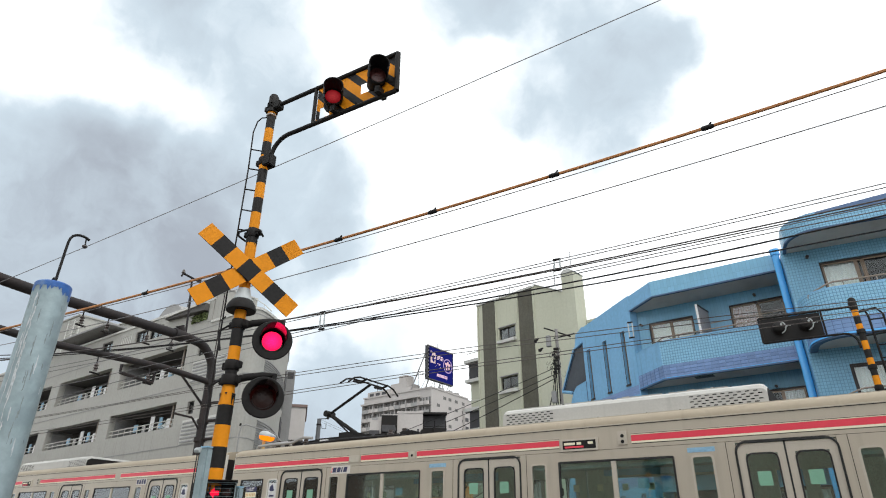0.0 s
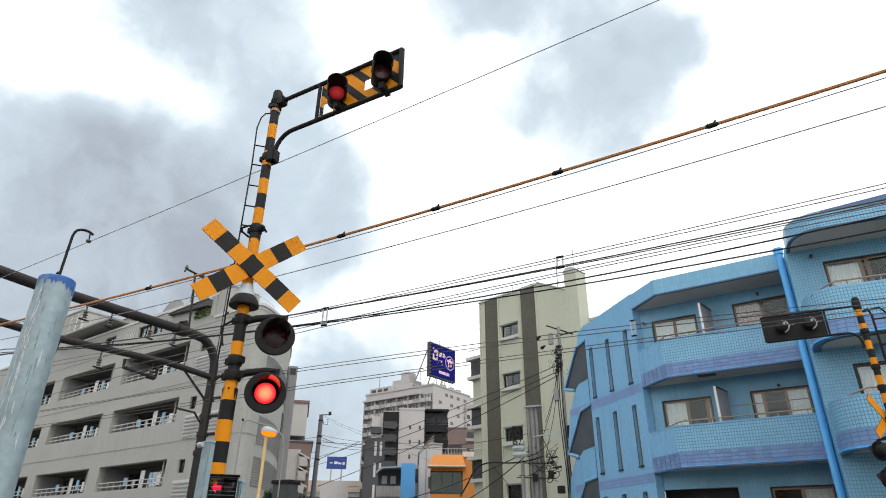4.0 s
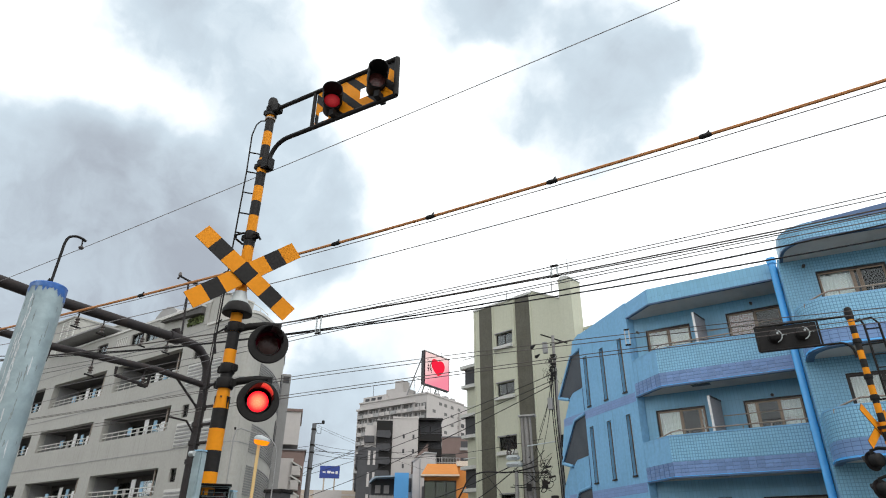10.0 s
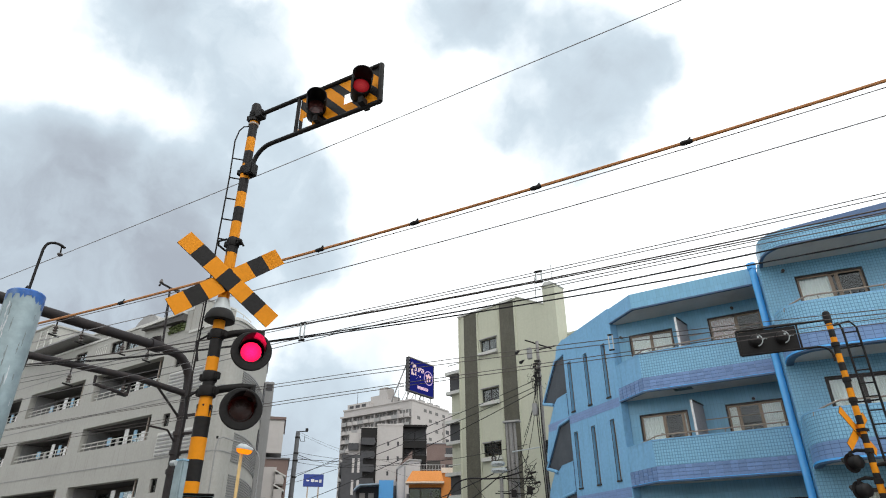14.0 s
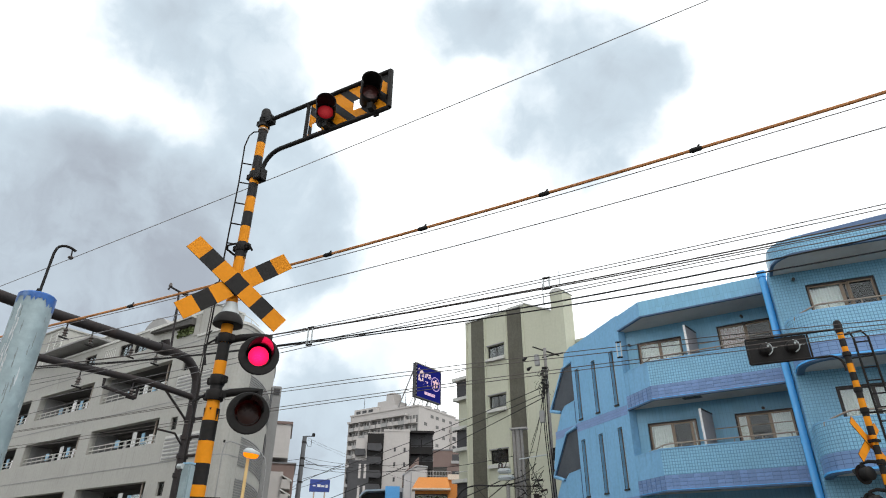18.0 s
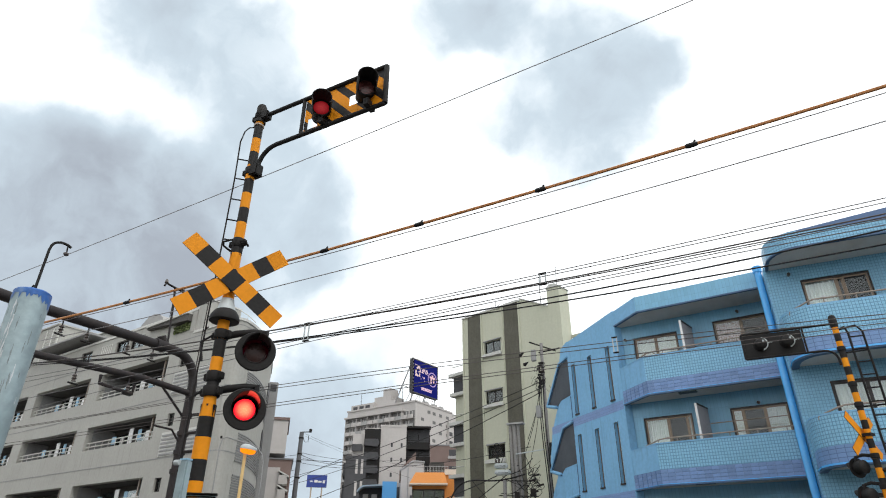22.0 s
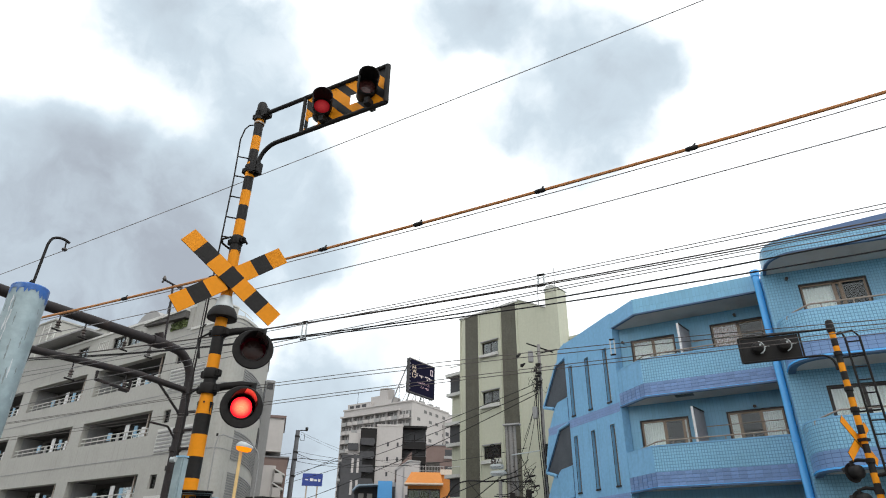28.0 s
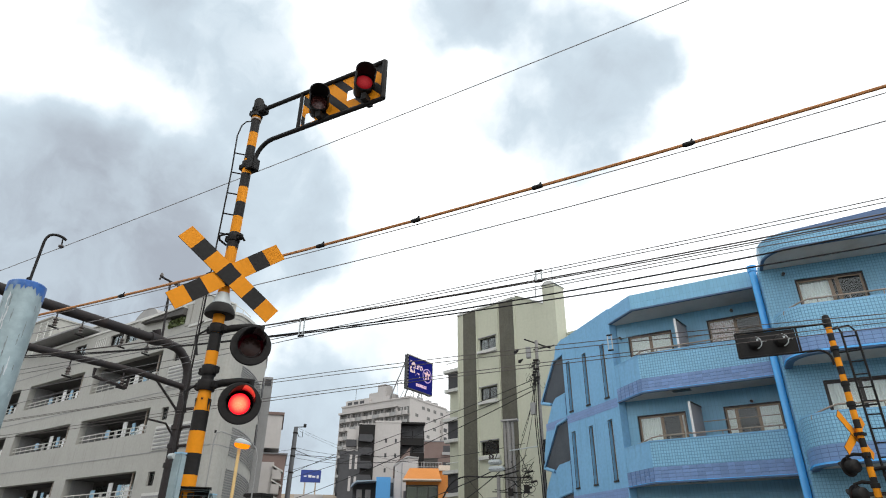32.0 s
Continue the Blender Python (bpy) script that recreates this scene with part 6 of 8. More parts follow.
def overhead(parent, s, x0, x1, z0, z1, dark=False, gaps=(), turn=0.0):
    """The frame and striped plate that reach over the road; s is the way along x."""
    m = pose(0, 0, 0, 0, 0, turn)
    made = [bar("arm", DARK_STEEL, parent, [(0, 0, z1), (s * x1, 0, z1)], 0.026, 10)]
    curve = [(s * 0.1, 0, z0 - 0.36), (s * 0.1, 0, z0 - 0.24)] + [(s * (0.34 - 0.24 * math.cos(radians(a))), 0, z0 - 0.24 + 0.24 * math.sin(radians(a))) for a in (15, 30, 45, 60, 75, 90)] + [(s * x0, 0, z0), (s * x1, 0, z0)]
    made.append(bar("arm", DARK_STEEL, parent, curve, 0.026, 10))
    made.append(bar("frame_post", DARK_STEEL, parent, [(s * x0, 0, z0), (s * x0, 0, z1)], 0.022, 8))
    made.append(bar("frame_post", DARK_STEEL, parent, [(s * x1, 0, z0), (s * x1, 0, z1)], 0.03, 8))
    h, p = z1 - z0, 0.27
    cells = [(x0 + 0.03, x1 - 0.03, z0 + 0.03, z1 - 0.03)]
    for g in gaps:
        cells = [q for a, b, lo, hi in cells for q in (((a, g[0], lo, hi), (g[0], g[1], g[3], hi), (g[0], g[1], lo, g[2]), (g[1], b, lo, hi)) if a < g[0] < b else ((a, b, lo, hi),))]
    for k in range(-3, 8):
        for mat, a, b in ((0, 0.0, 0.56), (1, 0.56, 1.0)):
            u0, u1 = x0 + p * (k + a), x0 + p * (k + b)
            for cell in cells:
                q = clip_poly([(u0 + 0.92 * h, z0), (u1 + 0.92 * h, z0), (u1, z1), (u0, z1)], *cell)
                if len(q) < 3:
                    continue
                bm = bmesh.new()
                prism(bm, [(s * u, 0.006, z) for u, z in q], (0, 0.006, 0))
                made.append(part("plate_stripe", bm, BLACK if dark or mat else ORANGE, parent, "black back of the plate" if dark else ""))
    for ob in made:
        ob.matrix_basis = m


def near_signal():
    b = thing("crossing_signal", pose(-4.48, 4.43, 0), "orange and black level crossing signal with crossbuck, bell and red lamps", "crossing signal", "level crossing signals")
    striped_pole(b, 0.073, 6.45, 0.75)
    bm = bmesh.new(); lathe(bm, [(0.07, 6.42), (0.07, 6.55), (0.06, 6.56), (0.06, 6.66), (0.045, 6.69), (0.0451, 6.691)], 20)
    part("cap", bm, BLACK, b, smooth=True)
    for z, r in ((6.5, 0.064), (5.7, 0.062), (4.75, 0.062), (3.27, 0.068), (3.7, 0.068), (3.12, 0.08)):
        bm = bmesh.new(); lathe(bm, [(r, z - 0.05), (r + 0.006, z - 0.04), (r + 0.006, z + 0.04), (r, z + 0.05)], 20)
        part("clamp", bm, DARK_STEEL, b, smooth=True)
        for k in (-1, 1):
            solid("clamp_bolt", DARK_STEEL, b, (min(k * r, k * (r + 0.045)), max(k * r, k * (r + 0.045)), -0.03, 0.03, z - 0.035, z + 0.035), bevel=0.008)
    for z in (6.44, 6.36):
        bm = bmesh.new(); lathe(bm, [(0.058, z), (0.062, z + 0.005), (0.062, z + 0.025), (0.058, z + 0.03)], 20)
        part("strap", bm, RAIL_TAN, b, smooth=True)
    overhead(b, 1, 0.7, 1.85, 5.98, 6.505, gaps=((0.78, 0.93, 6.03, 6.18), (1.36, 1.48, 6.14, 6.28)), turn=-4)
    solid("arm_socket", DARK_STEEL, b, (0.02, 0.14, -0.05, 0.05, 6.45, 6.56), bevel=0.01)
    solid("arm_socket", DARK_STEEL, b, (0.02, 0.13, -0.06, 0.06, 5.62, 5.78), bevel=0.01)
    for k, x in enumerate((1.04, 1.65)):
        flasher(b, pose(x, -0.16 - 0.05 * k, 6.17 + 0.03 * k, 4, 0, 37), LIT_BULB, k, r=0.112, lens=0.088, hood=0.2, full=True)
        solid("lamp_bracket", DARK_STEEL, b, (x - 0.03, x + 0.03, -0.16 - 0.05 * k, -0.05, 5.98, 6.06))
    crossbuck(b, pose(0, 0, 4.27, 0, 0, 55))
    bm = bmesh.new()
    lathe(bm, [(0.062, 4.09), (0.066, 4.085), (0.072, 4.05), (0.09, 3.985), (0.098, 3.972), (0.098, 3.955)], 28, 0)
    part("bell", bm, SPEAKER, b, "pale grey warning bell", smooth=True)
    bm = bmesh.new()
    lathe(bm, [(0.096, 3.965), (0.112, 3.955), (0.14, 3.91), (0.152, 3.87), (0.15, 3.845), (0.135, 3.838), (0.05, 3.86)], 28, 0)
    part("bell_skirt", bm, BLACK, b, "dark bell mouth", smooth=True)
    lamps = (((0.357, 0.133, 3.519), 3.72, LIT_PINK, 0), ((0.343, 0.121, 2.948), 3.157, LIT_RED, 1))
    for (x, y, z), za, lit, ph in lamps:
        flasher(b, pose(x, y, z, 0, 0, 48), lit, ph)
        bar("lamp_arm", DARK_STEEL, b, [(0, 0, za - 0.05), (0.12, 0.08, za), (0.26, 0.16, za + 0.02), (x, y + 0.12, za + 0.03), (x, y + 0.1, za - 0.12)], 0.036, 10)
        bar("cable", CABLE, b, [(-0.06, -0.04, za - 0.02), (-0.16, -0.1, za - 0.1), (-0.12, -0.08, za - 0.3)], 0.012, 6)
    rnd = random.Random(12)
    for z, rr in ((2.99, 0.0742), (4.685, 0.0605)):
        for k in range(20):
            a, l = rnd.uniform(0, 2 * math.pi), rnd.uniform(0.02, 0.12)
            bm = bmesh.new()
            p = [Vector((rr * math.cos(a + e), rr * math.sin(a + e), z - h)) for e, h in ((-0.16, 0), (0.15, 0), (0.05, l), (-0.06, l * 0.9))]
            bm.faces.new([bm.verts.new(v) for v in p])
            part("rust_drip", bm, BLACK, b, "dark drip stain")
    # climbing rail
    rail = [(-0.05, -0.02, 6.36), (-0.1, -0.05, 6.35), (-0.13, -0.08, 6.28), (-0.15, -0.1, 6.12), (-0.14, -0.09, 5.6), (-0.14, -0.09, 4.62), (-0.14, -0.09, 2.0)]
    bar("climbing_rail", DARK_STEEL, b, rail, 0.0085, 6)
    for z in (5.87, 5.6, 5.32, 5.05, 4.8):
        bar("rung", DARK_STEEL, b, [(-0.14, -0.09, z), (0, 0, z - 0.02)], 0.0085, 6)
    bar("clamp_ring", DARK_STEEL, b, [(-0.02, -0.075, 4.77), (-0.12, -0.09, 4.76), (-0.145, -0.06, 4.73), (-0.12, 0.02, 4.7), (-0.06, 0.05, 4.68)], 0.012, 6)
    bar("clamp_hook", DARK_STEEL, b, [(0.07, -0.03, 4.76), (0.12, -0.02, 4.75), (0.13, 0.03, 4.7)], 0.012, 6)
    # train direction indicator at the foot, its arrow panel turning its lit or its dark side out
    m = pose(0.1, 0.0, 2.085, 0, 0, 42)
    box_ob = solid("direction_indicator", BLACK, b, (-0.1296, 0.1296, 0.048, 0.0672, -0.1056, 0.096), (-0.1296, -0.1152, -0.0576, 0.048, -0.1056, 0.096), (0.1152, 0.1296, -0.0576, 0.048, -0.1056, 0.096),
                   (-0.1152, 0.1152, -0.0576, 0.048, 0.0816, 0.096), (-0.1152, 0.1152, -0.0576, 0.048, -0.1056, -0.0912), label="black direction indicator box")
    box_ob.matrix_basis = m
    solid("indicator_hood", DARK_STEEL, box_ob, (-0.1392, 0.1392, -0.1248, 0.072, 0.096, 0.1032))
    solid("indicator_frame", GALV, box_ob, (-0.1296, 0.1296, -0.0614, -0.0576, 0.0816, 0.0888), (-0.1296, -0.1224, -0.0614, -0.0576, -0.096, 0.0816), (0.1224, 0.1296, -0.0614, -0.0576, -0.096, 0.0816), label="grey edge strip")
    for k in range(6):
        bar("hood_bolt", GALV, box_ob, [(-0.1 + 0.04 * k, -0.065, 0.096), (-0.1 + 0.04 * k, -0.065, 0.106)], 0.005, 6)
    bm = bmesh.new()
    box(bm, -0.048, 0.048, -0.0038, 0.0038, -0.072, 0.0624)
    panel = part("arrow_panel", bm, RUBBER, box_ob, "panel with a red arrow")
    panel.matrix_basis = Matrix.Translation((-0.0528, 0, 0))
    bm = bmesh.new()
    prism(bm, [(-0.0408, -0.0058, 0), (0, -0.0058, -0.048), (0, -0.0058, -0.0192), (0.0408, -0.0058, -0.0192), (0.0408, -0.0058, 0.0192), (0, -0.0058, 0.0192), (0, -0.0058, 0.048)], (0, 0.0014, 0))
    part("arrow", bm, LIT_ARROW, panel, "lit red arrow")
    ARROW.append(panel)
    bm = bmesh.new()
    prism(bm, [(0.096, -0.048, 0), (0.0576, -0.048, -0.0432), (0.0576, -0.048, -0.0168), (0.0144, -0.048, -0.0168), (0.0144, -0.048, 0.0168), (0.0576, -0.048, 0.0168), (0.0576, -0.048, 0.0432)], (0, 0.0048, 0))
    part("dark_arrow", bm, RED_DARK, box_ob, "unlit arrow")
    for k in range(5):
        bar("panel_wire", GALV, box_ob, [(-0.11, -0.05, -0.065 + 0.034 * k), (0.11, -0.05, -0.065 + 0.034 * k)], 0.002, 6)
    bar("indicator_post", DARK_STEEL, b, [(0.1, 0, 1.0), (0.1, 0, 1.98)], 0.05, 12)
    solid("foundation", GREY_WALL, b, (-0.25, 0.27, -0.2, 0.25, 0, 1.0))


def far_signal():
    b = thing("crossing_signal", pose(2.7, 15.67, 0), "banded crossing signal beyond the tracks seen from behind", "crossing signal", "level crossing signals")
    striped_pole(b, 0.066, 6.6)
    bm = bmesh.new(); lathe(bm, [(0.075, 6.5), (0.085, 6.55), (0.085, 6.7), (0.07, 6.78), (0.04, 6.8)], 20)
    part("cap", bm, BLACK, b, smooth=True)
    overhead(b, -1, 0.66, 1.95, 6.0, 6.6, dark=True)
    for k, x in enumerate((-1.02, -1.58)):
        flasher(b, pose(x, 0.02, 6.3, 0, 0, 180), LIT_BULB, k, r=0.135, lens=0.1, hood=0.24, full=True)
        bm = bmesh.new()
        m = pose(x, 0, 6.3, 90, 0, 0)
        lathe(bm, [(0.02, 0.24), (0.1, 0.2), (0.14, 0.1), (0.14, 0.02)], 20, 0, m)
        part("lamp_back", bm, BLACK, b, "black lamp back", smooth=True)
        bar("lamp_fork", SPEAKER, b, [(x + 0.15 * math.cos(radians(a)), -0.12, 6.3 + 0.15 * math.sin(radians(a))) for a in range(-75, 80, 15)], 0.013, 8, "bright metal bracket")
        bar("lamp_fork", SPEAKER, b, [(x + 0.15, -0.12, 6.3), (x + 0.21, -0.1, 6.33), (x + 0.25, -0.06, 6.33)], 0.014, 8, "bright metal bracket")
        bar("lamp_button", SPEAKER, b, [(x + 0.06, -0.23, 6.33), (x + 0.06, -0.25, 6.33)], 0.025, 8, "bright metal knob")
    crossbuck(b, pose(0, 0, 4.12, 0, 0, 235), back=True)
    for z in (6.0, 5.2, 4.75, 3.7, 3.1):
        bm = bmesh.new(); lathe(bm, [(0.078, z - 0.05), (0.088, z - 0.04), (0.088, z + 0.04), (0.078, z + 0.05)], 16)
        part("clamp", bm, DARK_STEEL, b, smooth=True)
    for x, y, z, k in ((-0.34, 0.16, 3.5, 0), (-0.34, 0.16, 2.95, 1), (0.36, -0.1, 3.2, 0)):
        flasher(b, pose(x, y, z, 0, 0, 215), LIT_RED, k)
        bar("lamp_arm", DARK_STEEL, b, [(0, 0, z + 0.2), (x * 0.6, y * 0.5, z + 0.24), (x, y - 0.08, z + 0.2), (x, y - 0.08, z + 0.05)], 0.036, 8)
    for dx in (0.22, 0.5):
        bar("ladder_rail", DARK_STEEL, b, [(0.05, 0, 6.45), (dx * 0.8, 0, 6.5), (dx, 0, 6.35), (dx, 0, 2.2)], 0.024, 8)
    for k in range(14):
        bar("rung", DARK_STEEL, b, [(0.22, 0, 6.25 - 0.29 * k), (0.5, 0, 6.25 - 0.29 * k)], 0.016, 6)
    for z in (5.9, 4.7, 3.4):
        bar("ladder_stay", DARK_STEEL, b, [(0, 0, z), (0.5, 0, z + 0.02)], 0.02, 6)


near_signal()
far_signal()


# ---- street poles, gantry ----
PEELED = surface("peeled_brown_grey", (0.235, 0.28, 0.29), 0.7, grain=60, amount=0.15)
SCRAPE = surface("scraped_zinc", (0.62, 0.66, 0.68), 0.5, 0.2, grain=40)


def steel_stub():
    b = thing("steel_post", pose(-4.79, 2.7, 0), "thick galvanised post with worn blue painted top and hook", "post")
    bm = bmesh.new(); lathe(bm, [(0.132, 0), (0.132, 3.36), (0.132, 3.49)], 32)
    part("shaft", bm, GALV, b, smooth=True)
    bm = bmesh.new(); lathe(bm, [(0.134, 3.485), (0.134, 3.52), (0.125, 3.53), (0.1, 3.53)], 32)
    part("painted_top", bm, BLUE_CAP, b, "worn blue paint", smooth=True)
    rnd = random.Random(3)
    bm = bmesh.new()
    deep, n = 0.05, 64
    rim = []
    for k in range(n):
        a = 2 * math.pi * k / n
        bare = 0.5 + 0.5 * math.cos(a + radians(40))
        deep = min(0.2, max(0.004, 0.5 * deep + 0.06 * (1.15 - bare) + rnd.gauss(0, 0.022)))
        rim.append([bm.verts.new((0.1345 * math.cos(a), 0.1345 * math.sin(a), z)) for z in (3.487, 3.487 - deep)])
    quad_faces(bm, rim + rim[:1], False, 0)
    part("paint_run", bm, BLUE_CAP, b, "ragged blue paint edge", smooth=True)
    for a0, z0, z1 in ((-72, 3.42, 2.9), (-64, 3.3, 2.6), (-80, 3.1, 2.3), (-60, 2.9, 2.2), (-100, 3.25, 3.05)):
        bm = bmesh.new()
        row = []
        for k in range(19):
            z, a = z0 + (z1 - z0) * k / 18, radians(a0 + rnd.uniform(-2, 2))
            w = radians(rnd.uniform(0.4, 3.2))
            row.append([bm.verts.new((0.1335 * math.cos(e), 0.1335 * math.sin(e), z)) for e in (a - w, a + w)])
        quad_faces(bm, row, False, 0)
        part("scrape", bm, SCRAPE, b, "pale scraped streak")
    for k in range(26):
        a0, z0, high = radians(rnd.gauss(-35, 32)), rnd.uniform(2.2, 3.46), rnd.uniform(0.03, 0.2)
        bm = bmesh.new()
        row = []
        for i in range(6):
            w = radians(rnd.uniform(0.5, 2.2)) * (0.3 + math.sin(math.pi * (i + 0.5) / 6))
            a = a0 + radians(rnd.uniform(-1.2, 1.2))
            row.append([bm.verts.new((0.1332 * math.cos(e), 0.1332 * math.sin(e), z0 - high * i / 5)) for e in (a - w, a + w)])
        quad_faces(bm, row, False, 0)
        part("peeled_patch", bm, (PEELED, PEELED, PEELED, SCRAPE)[k % 4], b, "peeled patch of paint")
    hook = [(0, 0, 3.5), (0.002, 0.003, 3.76), (0.003, 0.006, 3.925), (0.007, 0.012, 3.961), (0.013, 0.022, 3.986), (0.024, 0.041, 4.0), (0.037, 0.062, 4.006), (0.052, 0.088, 4.003), (0.065, 0.109, 3.995), (0.077, 0.13, 3.98)]
    bar("hook", BLACK, b, hook, 0.011, 10)
    bar("hook_tip", BLACK, b, [(0.064, 0.108, 3.985), (0.066, 0.112, 3.93)], 0.006, 6)
    bar("hook_insulator", PORCELAIN, b, [(0.066, 0.112, 3.93), (0.066, 0.112, 3.922), (0.066, 0.112, 3.912), (0.066, 0.112, 3.9)], [0.008, 0.022, 0.022, 0.01], 10)
    bar("base_loop", BLACK, b, [(-0.06, -0.02, 3.52), (-0.03, 0.0, 3.6), (0.03, 0.02, 3.52)], 0.01, 6)
    for x, y, z in ((-4.05, 3.87, 2.38), (-4.32, 4.58, 2.14)):
        p = thing("guard_post", pose(x, y, 0), "small galvanised fence post with a bolt", "post", "guard posts")
        solid("shaft", GALV, p, (-0.045, 0.045, -0.035, 0.035, 0, z), bevel=0.012)
        solid("cap", STICKER_BLUE, p, (-0.04, 0.04, -0.03, 0.03, z, z + 0.012))
        bar("bolt", SPEAKER, p, [(-0.07, -0.045, z - 0.02), (-0.02, -0.045, z - 0.02)], 0.022, 8)


def gantry():
    b = thing("catenary_gantry", Matrix.Translation((0, 0, 1.6)) @ Matrix.Scale(1.04, 4) @ pose(-16.62, 0, -1.6), "dark steel tube gantry carrying the overhead line", "gantry")
    top = [(0, 15.5, 0), (0, 15.5, 6.6), (0, 15.5, 7.3)] + [(0, 14.5 + 1.0 * math.cos(radians(a)), 7.3 + 0.9 * math.sin(radians(a))) for a in (20, 40, 60, 75)] + [(0, 14.2, 8.2), (0, 9.0, 7.95), (0, 5.0, 7.95)]
    bar("main_frame", BEAM_BROWN, b, top, 0.15, 14)
    bar("lower_beam", BEAM_BROWN, b, [(0, 15.5, 6.95), (0, 13.5, 6.98), (0, 9.85, 6.72)], 0.1, 12)
    bar("near_mast", BEAM_BROWN, b, [(0, 5.0, 0), (0, 5.0, 7.95)], 0.15, 12)
    bar("near_beam", BEAM_BROWN, b, [(0, 5.0, 6.72), (0, 9.1, 6.7)], 0.1, 12)
    bar("brace", BEAM_BROWN, b, [(0, 14.2, 6.95), (0, 15.4, 6.1)], 0.04, 8)
    bar("drop", BEAM_BROWN, b, [(0, 9.9, 6.72), (0, 9.85, 6.3), (0, 9.6, 6.25)], 0.05, 8)
    for z in (6.95, 6.2, 5.6, 5.0, 4.4):
        bar("band", BEAM_BROWN, b, [(0, 15.5, z - 0.07), (0, 15.5, z + 0.07)], 0.19, 12)
        bar("step", BEAM_BROWN, b, [(0.1, 15.5, z), (0.55, 15.5, z)], 0.05, 6)
    bar("side_arm", BEAM_BROWN, b, [(0.0, 14.3, 5.65), (0, 15.0, 5.65), (0, 15.4, 5.3)], 0.035, 8)
    bar("joint_sleeve", BEAM_BROWN, b, [(0, 14.0, 8.18), (0, 13.6, 8.16)], 0.2, 12)
    bar("joint_cap", BEAM_BROWN, b, [(0, 13.9, 8.3), (0, 13.8, 8.5)], 0.14, 10)
    for y, z in ((10.41, 8.0), (11.22, 8.03), (12.63, 8.1), (13.6, 8.15), (13.0, 6.9), (11.2, 6.8)):
        bar("hanger", BEAM_BROWN, b, [(0, y, z), (0, y, z - 0.3)], 0.02, 6)
        bar("insulator", PORCELAIN, b, [(0, y, z - 0.28), (0, y, z - 0.34), (0, y, z - 0.36), (0, y, z - 0.42), (0, y, z - 0.44), (0, y, z - 0.5)], [0.035, 0.075, 0.035, 0.075, 0.035, 0.07], 10)
        bar("clevis", DARK_STEEL, b, [(0, y - 0.15, z - 0.56), (0, y + 0.15, z - 0.56)], 0.03, 6)
    bar("bracket", BEAM_BROWN, b, [(0, 12.0, 6.7), (0.0, 12.0, 6.45), (0, 13.2, 6.4), (0, 13.2, 6.7)], 0.05, 6)
    bar("line_mast", BEAM_BROWN, b, [(0, 14.1, 8.2), (0, 14.0, 9.5), (0, 13.9, 10.3)], 0.036, 8)
    bar("mast_crossarm", BEAM_BROWN, b, [(0, 13.45, 10.2), (0, 13.5, 10.32), (0, 14.0, 10.3), (0, 14.3, 10.28)], 0.036, 8)
    for y in (13.5, 14.25):
        bar("insulator", PORCELAIN, b, [(0, y, 10.3), (0, y, 10.34), (0, y, 10.42), (0, y, 10.46)], [0.03, 0.07, 0.05, 0.03], 8)
    p = thing("cable_post", pose(-6.43, 6.0, 0), "thin dark steel post carrying the orange cable", "post")
    bar("shaft", BEAM_BROWN, p, [(0, 0, 0), (0, 0, 5.35)], 0.007, 8)
    bar("stay", BEAM_BROWN, p, [(0, 0, 4.55), (0.3, -0.2, 4.5)], 0.01, 6)
    bar("top_clip", BEAM_BROWN, p, [(-0.03, 0, 5.35), (0.05, 0, 5.36)], 0.02, 6)


def street_lamp():
    b = thing("street_lamp", pose(-15.3, 17.2, 0), "pale yellow lamp post with a glowing orange lantern", "street lamp")
    bar("post", YELLOW_POST, b, [(-0.06, 0, 0), (-0.04, 0, 5.14)], 0.055, 12)
    m = pose(0.06, 0, 5.17, 0, 7, 41)
    bm = bmesh.new()
    lathe(bm, [(0.27, 0.1), (0.28, 0.16), (0.22, 0.27), (0.16, 0.31), (0.06, 0.33)], 18, 0, m @ Matrix.Diagonal((1.05, 0.65, 0.85, 1)))
    part("hood", bm, SPEAKER, b, "pale lantern hood", smooth=True)
    bm = bmesh.new()
    lathe(bm, [(0.16, -0.06), (0.23, -0.02), (0.26, 0.098)], 18, 0, m @ Matrix.Diagonal((1.05, 0.65, 0.85, 1)))
    part("lantern", bm, LAMP_GLOW, b, "glowing orange lantern", smooth=True)
    k = thing("relay_cabinet", pose(-16.8, 20.3, 0), "dark steel relay cabinet with a flat lid", "cabinet")
    solid("body", DARK_WALL, k, (-0.38, 0.4, -0.3, 0.3, 0, 3.86), bevel=0.02)
    solid("lid", DARK_STEEL, k, (-0.44, 0.46, -0.36, 0.36, 3.86, 3.98), bevel=0.02)
    b = thing("path_rail", pose(-18.3, 20.4, 0), "thin grey bent pipe rail", "rail")
    bar("pipe", GREY_WALL, b, [(2.7, -4.18, 0), (2.7, -4.18, 5.2), (2.74, -4.15, 5.5), (2.85, -4.05, 5.55), (3.11, -3.8, 5.45), (3.41, -3.53, 5.38), (3.61, -3.35, 5.25), (3.74, -3.25, 5.05), (3.79, -3.2, 4.8), (3.8, -3.19, 0)], 0.022, 8)
    bar("pipe_knob", DARK_STEEL, b, [(2.7, -4.18, 5.5), (2.7, -4.18, 5.58)], 0.035, 8)


